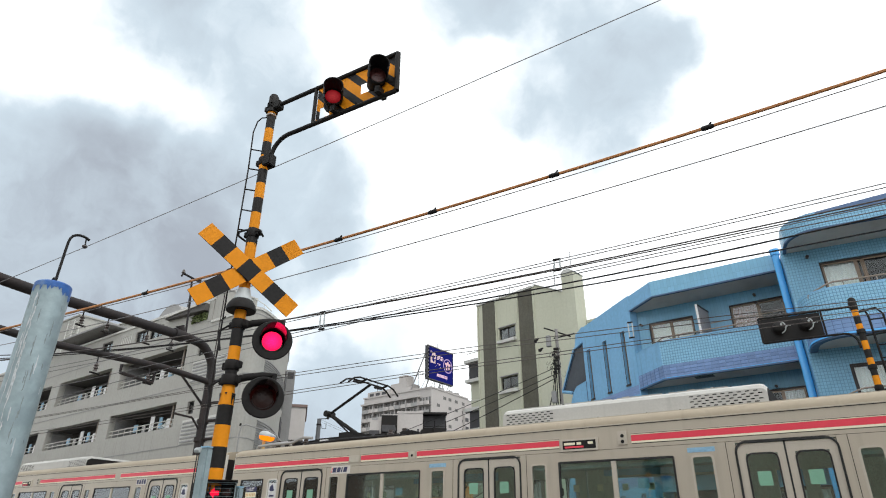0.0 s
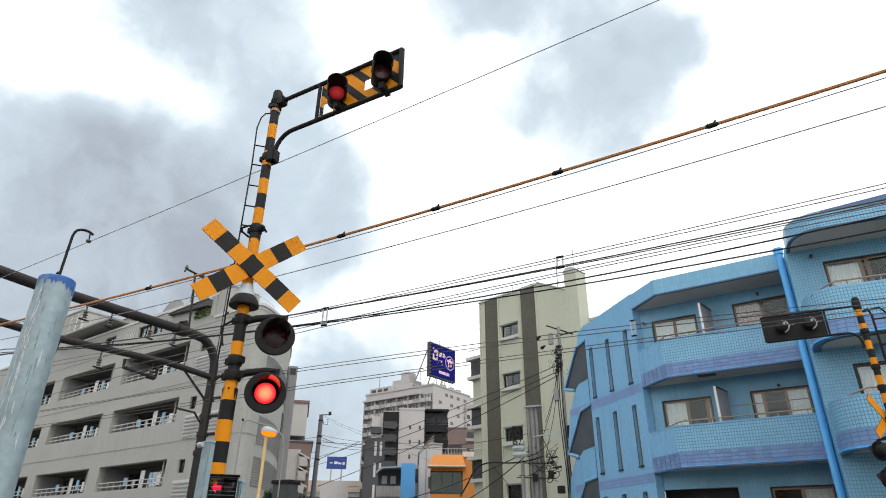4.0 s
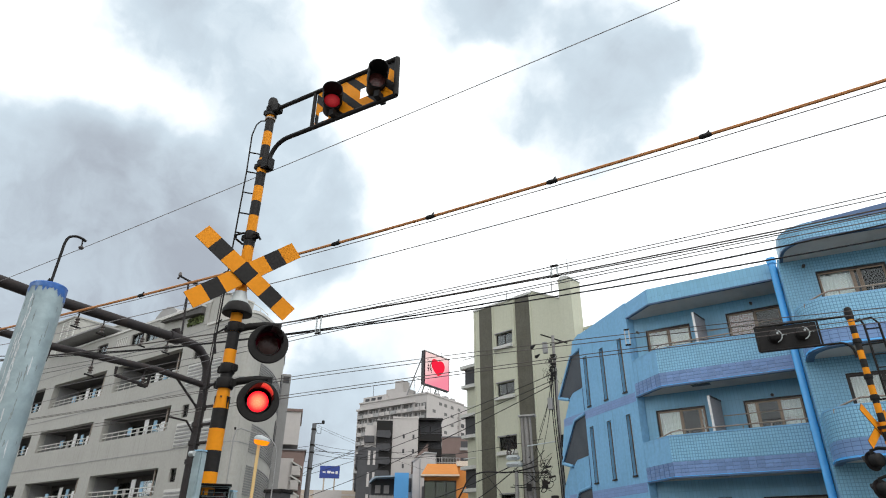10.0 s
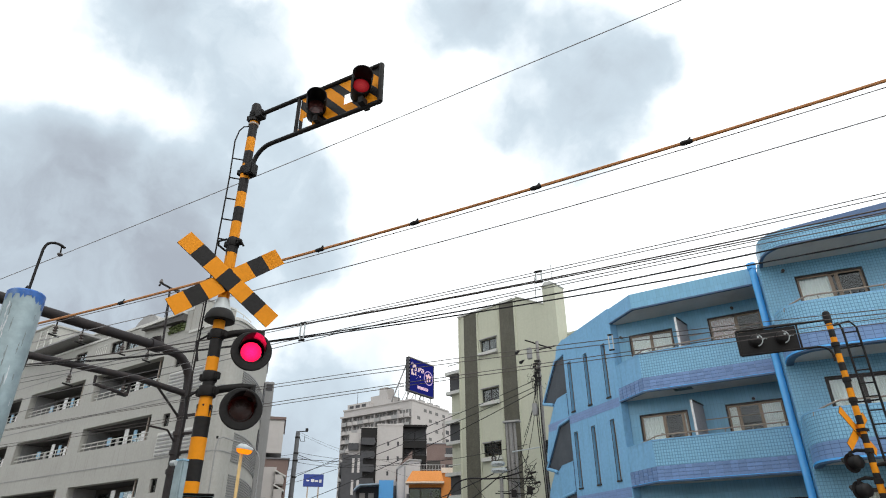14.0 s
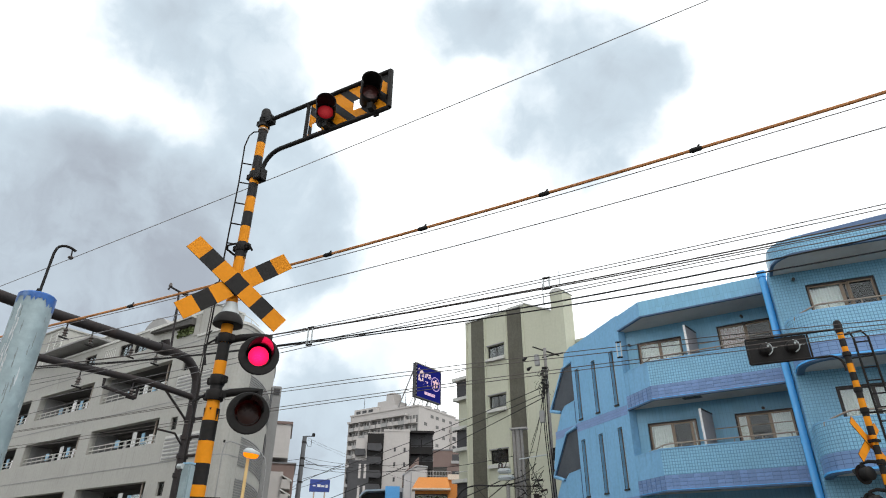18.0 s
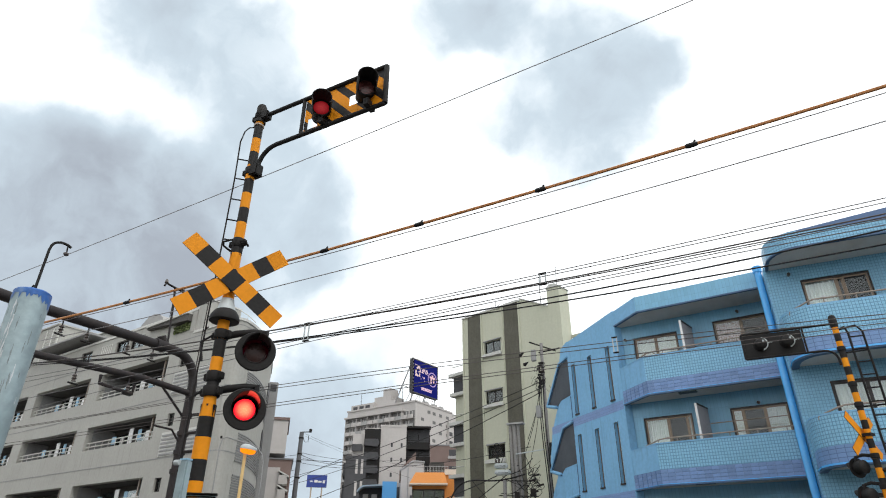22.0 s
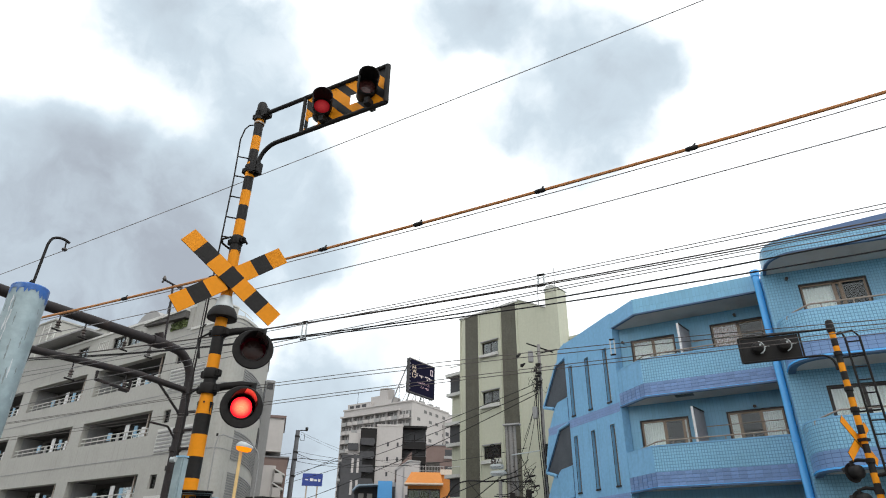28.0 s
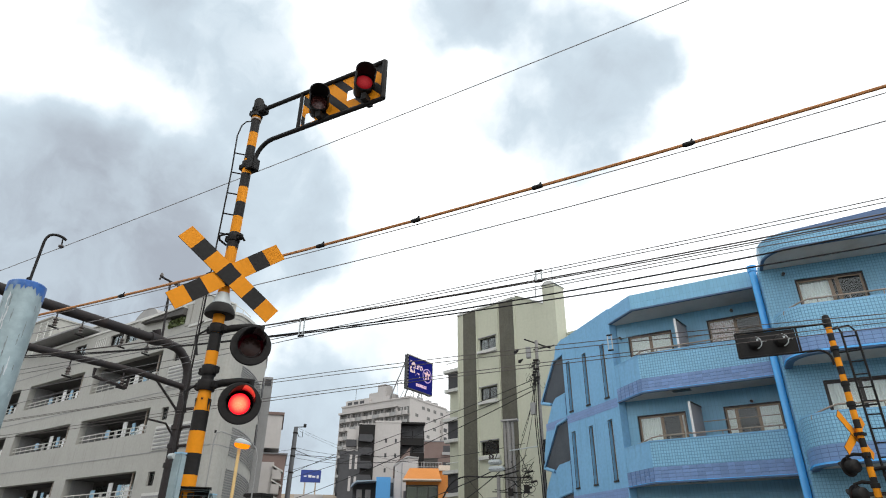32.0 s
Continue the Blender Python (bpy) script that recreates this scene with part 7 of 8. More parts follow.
def utility_poles():
    b = thing("utility_pole", pose(-7.51, 28.0, 0), "dark utility pole thick with cables and clamps", "utility pole", "utility poles")
    bar("shaft", CONCRETE_POLE, b, [(0, 0, 0), (0.05, 0, 11.4)], [0.1, 0.075], 12)
    bar("crossarm", DARK_STEEL, b, [(-0.55, 0, 11.55), (0.7, 0.2, 11.0)], 0.035, 8)
    bar("crossarm", DARK_STEEL, b, [(-0.1, 0, 10.95), (0.95, 0, 11.05)], 0.035, 8)
    rnd = random.Random(8)
    for k in range(34):
        z = 9.2 + rnd.random() * 1.2
        a = Vector((rnd.uniform(-0.3, 0.1), rnd.uniform(-0.25, 0.1), z))
        w, h = rnd.uniform(-0.28, 0.28), rnd.uniform(0.1, 0.4)
        bar("cable_loop", CABLE, b, eased([a, a + Vector((w * 0.6, -0.05, -h * 0.8)), a + Vector((w, 0, -h * 0.4)), a + Vector((w * 0.7, 0.05, h * 0.3))]), rnd.choice((0.007, 0.01, 0.015)), 5)
    for k in range(9):
        z = 9.2 + 0.14 * k
        solid("clamp", DARK_STEEL, b, (-0.2 + 0.05 * (k % 3), -0.04 + 0.09 * (k % 3), -0.22, -0.1, z, z + 0.09))
    for dx in (-0.12, -0.03, 0.08):
        bar("riser_cable", CABLE, b, eased([(dx, -0.15, 9.8), (dx - 0.05, -0.2, 7.5), (dx + 0.1, -0.2, 4.0), (dx, -0.15, 0.0)]), 0.024, 6)
    for x, z, w in ((-0.42, 10.5, 0.22), (-0.35, 7.8, 0.22), (0.15, 6.1, 0.36)):
        solid("junction_box", DARK_STEEL if z < 7 else GREY_WALL, b, (x, x + w, -0.3, -0.1, z, z + 0.55), bevel=0.02)
    for p in (((-0.1, 0, 9.6), (-0.9, 0, 6.9)), ((-0.1, 0, 9.4), (-1.3, 0.2, 5.9)), ((-0.1, 0, 9.3), (-1.0, 0, 5.4))):
        bar("stay_cable", CABLE, b, eased([p[0], Vector(p[0]).lerp(Vector(p[1]), 0.45) + Vector((0.05, 0, -0.2)), p[1]]), 0.014, 6)
    for k, (x, z) in enumerate(((-1.2, 11.0), (-1.0, 10.5))):
        bm = bmesh.new(); lathe(bm, [(0.02, 0.0), (0.1, 0.07), (0.02, 0.3)], 10, 0, pose(x, 0.3, z, 0, 60, 0))
        part("cut_out_switch", bm, BLACK, b, smooth=True)
    b = thing("utility_pole", pose(-8.45, 26.7, 0), "concrete utility pole with a capped double riser and small transformer", "utility pole", "utility poles")
    for x, r in ((-0.26, 0.065), (-0.08, 0.1), (0.1, 0.06)):
        bar("shaft", CONCRETE_POLE if x else FAR_GREY, b, [(x, 0, 0), (x - 0.1, 0, 7.35)], r, 10)
    solid("cap", FAR_GREY, b, (-0.5, 0.27, -0.15, 0.15, 7.35, 7.42))
    bar("crossarm", SPEAKER, b, [(-0.1, -0.2, 6.05), (1.15, -0.2, 6.16)], 0.025, 8)
    for z in (5.0, 4.4):
        bar("crossarm", DARK_STEEL, b, [(-0.95, -0.2, z), (0.8, -0.2, z - 0.1)], 0.022, 8)
    for z, w in ((5.48, 0.28), (5.2, 0.34)):
        solid("transformer", SPEAKER, b, (-1.02, -1.02 + 2 * w, -0.5, -0.2, z, z + 0.2), bevel=0.05, label="pale grey line unit")
        solid("unit_seam", DARK_STEEL, b, (-0.98, -1.06 + 2 * w, -0.504, -0.5, z + 0.07, z + 0.085))
    for x, z, r in ((-0.92, 6.45, 0.09), (-0.85, 6.25, 0.12), (-0.98, 6.1, 0.1), (-0.8, 5.95, 0.13), (-0.9, 5.82, 0.1)):
        ring = [(x + r * math.cos(radians(a)), -0.35 + 0.03 * math.sin(radians(2 * a)), z + 0.8 * r * math.sin(radians(a))) for a in range(0, 300, 25)]
        bar("cable_coil", CABLE, b, ring, 0.022, 6)
    for x in (-0.98, -0.84):
        bar("insulator", PORCELAIN, b, [(x, -0.35, 5.68), (x, -0.35, 5.72), (x, -0.35, 5.76), (x, -0.35, 5.8), (x, -0.35, 5.86)], [0.03, 0.06, 0.035, 0.06, 0.03], 8)
    bar("trunk_cable", CABLE, b, eased([(-3.6, -0.25, 3.7), (-3.28, -0.25, 4.16), (-2.82, -0.25, 4.84), (-2.14, -0.25, 5.06), (-1.2, -0.25, 5.0), (-0.43, -0.25, 5.05), (0.3, -0.25, 5.2)]), 0.035, 6, "thick black trunk cable")
    bar("stay_cable", CABLE, b, [(-2.14, -0.25, 5.04), (-1.3, -0.25, 4.1)], 0.014, 6)
    bar("stay_cable", CABLE, b, eased([(0.3, -0.25, 6.05), (0.6, -0.25, 5.3), (0.95, -0.25, 4.6)]), 0.016, 6)
    bar("post", CONCRETE_POLE, b, [(-0.7, -0.2, 0), (-0.66, -0.2, 5.02)], 0.08, 10)
    bar("loop", CABLE, b, [(-0.75, -0.3, 5.6), (-0.95, -0.3, 6.0), (-0.75, -0.3, 6.35), (-0.62, -0.3, 6.0), (-0.8, -0.3, 5.6)], 0.018, 6)
    rnd = random.Random(21)
    for k in range(10):
        a = Vector((rnd.uniform(-0.9, 0.1), -0.25, rnd.uniform(4.2, 5.6)))
        e = Vector((rnd.uniform(0.6, 1.15), -0.25, rnd.uniform(3.6, 6.0)))
        sag = rnd.uniform(0.1, 0.45)
        bar("cable", CABLE, b, eased([a, a.lerp(e, 0.3) - Vector((0, 0.03, sag)), a.lerp(e, 0.7) - Vector((0, 0.03, sag * 0.9)), e]), rnd.choice((0.008, 0.012, 0.017)), 5)
    for k in range(10):
        x, z, r = rnd.uniform(0.45, 1.05), rnd.uniform(4.0, 5.3), rnd.uniform(0.08, 0.2)
        ring = [(x + r * math.cos(radians(a)), -0.3 + 0.02 * math.sin(radians(3 * a)), z + 0.7 * r * math.sin(radians(a + 20))) for a in range(0, 361, 30)]
        bar("cable_coil", CABLE, b, ring, rnd.choice((0.012, 0.018)), 5)
    for x, z in ((0.62, 4.9), (0.8, 5.1), (0.95, 4.7), (0.7, 4.45)):
        bar("splice_sleeve", DARK_STEEL, b, [(x - 0.14, -0.32, z), (x + 0.14, -0.32, z + 0.05)], 0.04, 8)
    for x, z, w in ((0.5, 4.3, 0.22), (0.85, 3.7, 0.3), (-0.2, 4.2, 0.2)):
        solid("cable_box", DARK_STEEL, b, (x, x + w, -0.35, -0.2, z, z + 0.3), bevel=0.02)
    b = thing("utility_pole", pose(-33.14, 43.9, 0, 0, 0, 37), "distant grey utility pole with crossarms and a camera-shaped fitting", "utility pole", "utility poles")
    bar("shaft", DARK_POLE, b, [(-0.25, 0, 0), (-0.1, 0, 12.0)], [0.23, 0.18], 10)
    for z in (11.5, 10.2, 9.6, 8.3):
        bar("pole_band", DARK_STEEL, b, [(-0.1, 0, z - 0.06), (-0.1, 0, z + 0.06)], 0.22, 10)
    bar("top_arm", DARK_STEEL, b, [(-0.15, 0, 12.0), (0.65, 0, 12.05)], 0.04, 6)
    solid("fitting", BLACK, b, (0.5, 0.75, -0.1, 0.1, 12.0, 12.3), bevel=0.04)
    bar("arm", DARK_STEEL, b, [(-0.2, 0, 10.2), (1.2, 0, 9.7)], 0.022, 6)
    bar("arm", DARK_STEEL, b, [(-0.2, 0, 9.75), (4.2, 0, 9.6)], 0.022, 6)
    bar("arm", DARK_STEEL, b, [(-0.25, 0, 8.2), (3.4, 0, 9.9)], 0.022, 6)
    bar("loop", CABLE, b, [(0.0, 0, 11.7), (0.2, 0, 11.2), (0.5, 0, 11.2), (0.5, 0, 11.7)], 0.025, 6)


def hedge():
    rnd = random.Random(5)
    verts, faces = [], []
    for _ in range(5000):
        x = rnd.uniform(-1.6, 3.2)
        h = 3.75 + 0.25 * math.sin(x * 1.7) + rnd.gauss(0, 0.12)
        c = Vector((x, rnd.uniform(-0.7, 0.7), max(0.2, h * rnd.random() ** 0.5)))
        d = Vector((rnd.gauss(0, 1), rnd.gauss(0, 1), rnd.gauss(0, 1))).normalized()
        e = d.orthogonal().normalized()
        s = rnd.uniform(0.08, 0.16)
        i = len(verts)
        verts += [c + s * d, c + 0.5 * s * e, c - s * d, c - 0.5 * s * e]
        faces.append((i, i + 1, i + 2, i + 3))
    me = bpy.data.meshes.new("hedge")
    me.from_pydata(verts, [], faces)
    me.materials.append(LEAF)
    ob = new("hedge", me)
    ob.matrix_basis = pose(-21.0, 23.6, 0, 0, 0, 41)
    tagged(ob, "dark green leafy hedge below the white block", "hedge", kind="stuff")


steel_stub()
gantry()
street_lamp()
utility_poles()
hedge()


# ---- wires ----
def wire(name, y, xz, r, x0, x1, mat, label, group, n=40):
    """A line along the tracks at one y, hung through three or four (x, z) places."""
    px, pz = [p[0] for p in xz], [p[1] for p in xz]
    c = np.polyfit(px, pz, 2 if len(xz) > 2 else 1)
    pts = [(x, y, float(np.polyval(c, x))) for x in np.linspace(x0, x1, n)]
    bm = bmesh.new()
    tube(bm, pts, r, 6)
    ob = part(name, bm, mat, None, smooth=True)
    return tagged(ob, label, "wire", group), (lambda x: float(np.polyval(c, x)))


def span(name, a, b, sag, r, mat, label, group, n=24):
    a, b = Vector(a), Vector(b)
    pts = [a.lerp(b, t) - Vector((0, 0, 4 * sag * t * (1 - t))) for t in [i / n for i in range(n + 1)]]
    bm = bmesh.new()
    tube(bm, pts, r, 6)
    return tagged(part(name, bm, mat, None, smooth=True), label, "wire", group)


def lines():
    G, L = "overhead lines", "dark overhead line above the railway"
    LINES = [
        (8.6, [(2.18, 5.93), (1.12, 5.883), (-0.37, 5.814), (-2.06, 5.756), (-3.0, 5.713), (-4.02, 5.688), (-5.11, 5.639), (-6.93, 5.604)], 0.007, THIN_WIRE, -16.62),
        (8.6, [(2.17, 5.873), (1.11, 5.823), (-0.37, 5.76), (-2.06, 5.707), (-3.0, 5.663), (-4.02, 5.646), (-5.11, 5.596), (-6.92, 5.547)], 0.007, THIN_WIRE, -16.62),
        (8.6, [(2.13, 5.72), (1.07, 5.655), (-0.09, 5.635), (-2.07, 5.597), (-3.01, 5.583), (-4.01, 5.584), (-5.11, 5.574), (-6.93, 5.581)], 0.011, WIRE, -16.62),
        (8.62, [(2.12, 5.682), (1.07, 5.631), (-0.09, 5.609), (-2.08, 5.582), (-3.01, 5.573), (-4.02, 5.573), (-5.12, 5.573), (-6.94, 5.579)], 0.009, WIRE, -16.62),
        (8.6, [(1.06, 5.588), (-0.1, 5.574), (-0.8, 5.55), (-2.08, 5.497), (-3.01, 5.445), (-4.01, 5.41), (-5.09, 5.362), (-6.89, 5.309)], 0.007, THIN_WIRE, -16.62),
        (8.6, [(1.04, 5.53), (-0.1, 5.521), (-0.81, 5.496), (-2.08, 5.45), (-3.01, 5.387), (-4.01, 5.37), (-5.09, 5.33), (-6.88, 5.22)], 0.007, THIN_WIRE, -16.62),
        (8.6, [(2.07, 5.498), (1.02, 5.406), (-0.13, 5.365), (-2.09, 5.318), (-3.02, 5.309), (-4.01, 5.309), (-5.09, 5.32), (-6.89, 5.332)], 0.012, CABLE, -16.62),
        (8.6, [(2.02, 5.296), (0.99, 5.252), (-0.15, 5.237), (-2.1, 5.235), (-3.02, 5.222), (-4.01, 5.259), (-5.09, 5.278), (-6.89, 5.309)], 0.011, CABLE, -16.62),
        (13.5, [(2.8, 5.985), (-1.87, 6.127), (-11.13, 6.172)], 0.009, WIRE, -16.62),
        (13.5, [(2.78, 5.896), (-1.88, 6.023), (-11.12, 6.089)], 0.009, WIRE, -16.62),
        (13.5, [(1.62, 5.797), (-3.41, 5.776), (-11.06, 5.667)], 0.009, WIRE, -16.62),
        (13.5, [(1.69, 5.704), (-3.42, 5.696), (-11.05, 5.587)], 0.009, WIRE, -16.62),
    ]
    HANGERS = [(8.6, -2.18, 5.57, 5.75), (8.6, -6.65, 5.27, 5.6), (13.5, -1.9, 5.88, 6.23)]
    ORANGE_XZ = [(1.87, 5.831), (0.25, 5.708), (-1.46, 5.586), (-3.06, 5.49), (-5.07, 5.391), (-8.16, 5.279), (-9.87, 5.256)]
    CLAMPS = [0.25, -1.46, -3.06, -4.49, -8.16]
    THIN2_XZ = [(1.77, 5.434), (-0.14, 5.288), (-2.07, 5.17), (-5.5, 5.011)]
    TOP_XZ = [(0.12, 7.74), (-2.49, 7.356), (-5.95, 7.011), (-9.96, 6.524)]
    for y, xz, r, mat, x0 in LINES:
        name = "contact_wire" if abs(xz[0][1] - xz[-1][1]) < 0.12 else "feeder_wire"
        wire(name, y, xz, r, x0, 26.0, mat, L, G)
        if x0 > -17:
            z = float(np.polyval(np.polyfit([p[0] for p in xz], [p[1] for p in xz], 2), x0))
            span(name, (x0, y, z), (-70, y, z), 0.35, r, mat, L, G)
    # hangers between wires
    for y, x, z0, z1 in HANGERS:
        h = thing("wire_spacer", pose(x, y, 0), "pale twin spacer clamped between overhead wires", "wire spacer", "wire spacers")
        for dx in (-0.045, 0.045):
            bar("rod", SPEAKER, h, [(dx, 0, z0), (dx, 0, z1)], 0.014, 6)
        bar("clip", DARK_STEEL, h, [(-0.06, 0, z0), (0.06, 0, z0)], 0.02, 6)
        bar("clip", DARK_STEEL, h, [(-0.06, 0, z1), (0.06, 0, z1)], 0.02, 6)
    # orange covered cable with clamps and its thin carrier
    ob, at = wire("covered_cable", 6.0, ORANGE_XZ, 0.0195, -40, 16, ORANGE_CABLE, "orange-brown spiral covered cable with black clamps", G, 60)
    wire("carrier_wire", 6.05, [(x, z - 0.042 + 0.02 * (x < -4)) for x, z in ORANGE_XZ], 0.006, -40, 16, GUARD_WIRE, "thin carrier wire under the orange cable", G)
    for x in CLAMPS:
        d = (at(x + 0.1) - at(x - 0.1)) / 0.2
        k = thing("cable_clamp", pose(x, 6.0, at(x), 0, -math.degrees(math.atan(d)), 0), "black clamp sleeve on the orange cable", "cable clamp", "cable clamps")
        bar("sleeve", BLACK, k, [(-0.065, 0, 0), (-0.04, 0, 0), (0.04, 0, 0), (0.065, 0, 0)], [0.021, 0.028, 0.028, 0.021], 10)
        bar("clip", BLACK, k, [(-0.03, 0, -0.03), (0.05, 0, 0.05)], 0.01, 6)
    wire("guard_wire", 6.0, THIN2_XZ, 0.0065, -40, 16, GUARD_WIRE, "thin grey guard wire along the tracks", G)
    wire("guard_wire", 6.0, TOP_XZ, 0.007, -40, 16, GUARD_WIRE, "thin grey line high overhead", G)
    # service drops in the streets behind
    S = "service cables"
    for a, b, sag, r in (((-7.55, 27.9, 9.5), (-46, 55, 9.6), 0.5, 0.04), ((-7.55, 27.9, 9.2), (-46, 55, 8.9), 0.6, 0.04), ((-7.6, 27.9, 9.0), (-30, 40, 5.8), 0.3, 0.045),
                         ((-33, 44, 11.9), (-22.8, 47, 8.9), 0.5, 0.02), ((-33, 44, 11.7), (-24, 60, 8.0), 0.4, 0.02), ((-33.1, 44, 9.9), (-8, 27, 6.4), 0.8, 0.03),
                         ((-33.1, 44, 9.7), (-50, 40, 9.5), 0.3, 0.03), ((-8.5, 26.6, 5.6), (-24, 38, 4.2), 0.4, 0.05), ((-8.9, 26.5, 5.3), (-20, 36, 3.2), 0.6, 0.05), ((-33.2, 44, 8.4), (-52, 60, 8.2), 0.3, 0.03),
                         ((-33.1, 44, 10.3), (-24, 47, 9.7), 0.4, 0.03), ((-33.1, 44, 9.5), (-24, 47, 9.4), 0.45, 0.035), ((-33.1, 44, 10.2), (-50, 44, 10.6), 0.3, 0.03), ((-33.1, 44, 9.0), (-50, 42, 8.2), 0.3, 0.03)):
        span("service_cable", a, b, sag, r * 0.45, CABLE, "dark service cable between street poles", S)


lines()


# ---- train ----
CARS = []
STICKER_PALE = surface("pale_plate", (0.66, 0.63, 0.58), 0.5, amount=0.02)
DOOR_X = (2.63, 7.52, 12.41, 17.3)


def rounded(x0, x1, z0, z1, r, n=5):
    """An outline in the xz plane with rounded upper corners."""
    out = [(x0, z0), (x1, z0)]
    out += [(x1 - r + r * math.cos(radians(90 * k / n)), z1 - r + r * math.sin(radians(90 * k / n))) for k in range(n + 1)]
    out += [(x0 + r - r * math.sin(radians(90 * k / n)), z1 - r + r * math.cos(radians(90 * k / n))) for k in range(n + 1)]
    return out


def ring_frame(bm, x0, x1, z0, z1, r, w, y0, y1, mat=0):
    a, b = rounded(x0, x1, z0, z1, r), rounded(x0 + w, x1 - w, z0 + w, z1 - w, max(0.01, r - w))
    rings = [[bm.verts.new((x, y, z)) for x, z in p] for p, y in ((a, y1), (a, y0), (b, y0), (b, y1))]
    quad_faces(bm, rings, True, mat)


def plate(bm, pts, y0, y1, mat=0):
    prism(bm, [(x, y0, z) for x, z in pts], (0, y1 - y0, 0), mat)


def seat_words(parent, x, z):
    """The priority seat notice in white characters."""
    curve = bpy.data.curves.new("sign_text", "FONT")
    curve.body, curve.size, curve.extrude, curve.offset, curve.resolution_u = "\u512a\u5148\u5e2d", 0.092, 0.0008, 0.0018, 2
    if "seat" not in WORDS:
        tmp = bpy.data.objects.new("sign_text", curve)
        WORDS["seat"] = bpy.data.meshes.new_from_object(tmp)
        bpy.data.objects.remove(tmp)
        WORDS["seat"].materials.append(WHITE_PAINT)
    ob = new("sign_text", WORDS["seat"])
    ob.parent = parent
    ob.matrix_basis = pose(x, -1.389, z, 90, 0, 0)
    ob["label"] = "white characters"


WORDS = {}


def railcar(kind):
    """One car, 20 m from coupler to coupler; x from 0 at the rear, the camera's side at y = -1.4, rail top at z = 0."""
    tail = kind == "tail"
    x0, x1 = (0.45, 19.78) if tail else (0.22, 19.78)
    b = thing("railcar", pose(0, 0, 0), "beige stainless commuter railcar with a salmon-red band" + (" and cream cab end" if tail else ""), "railcar", "cars of the commuter train")
    holes = []
    for d in DOOR_X:
        holes.append((d - 0.65, d + 0.65, 1.1, 3.1))
    bigs, narrows = [], []
    for d, e in zip(DOOR_X, DOOR_X[1:]):
        bigs.append((d + 1.41, e - 1.57))
        narrows += [(d + 0.89, d + 1.14), (e - 1.28, e - 1.0)]
    ends = [] if tail else [(x0 + 0.36, x0 + 1.13)]
    ends.append((x1 - 1.13, x1 - 0.36))
    pics = ([] if tail else [(x0 + 1.34, x0 + 1.62)]) + [(x1 - 1.62, x1 - 1.34)]
    cab = [(0.45 + 0.5, 0.45 + 0.82)] if tail else []
    for a, c in bigs + ends:
        holes.append((a, c, 2.05, 2.95))
    for a, c in narrows + pics:
        holes.append((a, c, 1.95, 2.93))
    for a, c in cab:
        holes.append((a, c, 2.0, 2.98))
    start = x0 + 0.95 if tail else x0
    for side in (-1, 1):
        bm = bmesh.new()
        if side < 0:
            pierced(bm, start, x1, 1.0, 3.5, -1.4, -1.36, holes)
        else:
            pierced(bm, start, x1, 1.0, 3.5, 1.36, 1.4, [(a, c, 2.05, 2.95) for a, c in bigs] + [(d + k, d + k + 0.42, 2.0, 2.98) for d in DOOR_X for k in (-0.53, 0.11)])
        part("side", bm, STAINLESS, b)
    # roof, turned over the shoulders
    prof = [(-1.4, 3.5), (-1.395, 3.56), (-1.36, 3.62), (-1.26, 3.67), (-0.9, 3.73), (0, 3.78), (0.9, 3.73), (1.26, 3.67), (1.36, 3.62), (1.395, 3.56), (1.4, 3.5)]
    bm = bmesh.new()
    prism(bm, [(start, y, z) for y, z in prof], (x1 - start, 0, 0))
    part("roof", bm, TRAIN_ROOF, b, smooth=True)
    solid("roof_gutter", STAINLESS, b, (start, x1, -1.415, -1.38, 3.5, 3.52))
    solid("gutter_seal", RUBBER, b, (start, x1, -1.406, -1.38, 3.49, 3.4995))
    solid("roof_seam", STAINLESS, b, (start, x1, -1.24, -1.21, 3.672, 3.686))
    solid("floor", DARK_STEEL, b, (x0, x1, -1.36, 1.36, 0.95, 1.1))
    solid("end_wall", DARK_STEEL, b, (x1 - 0.04, x1, -1.36, 1.36, 1.1, 3.5), *([] if tail else [(x0, x0 + 0.04, -1.36, 1.36, 1.1, 3.5)]))
    # band: salmon red, broken by fittings, with a pale line under it
    gaps = [(4.04, 4.39), (5.65, 5.87), (8.95, 10.22), (14.8, 15.1)]
    cuts = [start + 0.02] + [v for g in gaps for v in g] + [x1 - 0.15]
    for a, c in zip(cuts[::2], cuts[1::2]):
        solid("red_band", TRAIN_RED, b, (a, c, -1.404, -1.4, 3.228, 3.322))
        solid("pale_line", TRAIN_PALE, b, (a, c, -1.406, -1.4, 3.196, 3.226), (a, c, -1.406, -1.4, 3.324, 3.334))
        solid("upper_line", DARK_STEEL, b, (a, c, -1.403, -1.4, 3.336, 3.342), (a, c, -1.403, -1.4, 3.186, 3.192))
    solid("fitting", STAINLESS_DOOR, b, (4.07, 4.36, -1.42, -1.4, 3.19, 3.34), bevel=0.008)
    lens_x = 5.76
    solid("fitting", STAINLESS_DOOR, b, (lens_x - 0.06, lens_x + 0.06, -1.42, -1.4, 3.19, 3.33), bevel=0.008)
    bar("side_lamp", BLACK, b, [(lens_x, -1.43, 3.25), (lens_x, -1.41, 3.25)], 0.025, 10)
    d = solid("destination_sign", BLACK, b, (9.02, 9.62, -1.42, -1.4, 3.16, 3.30))
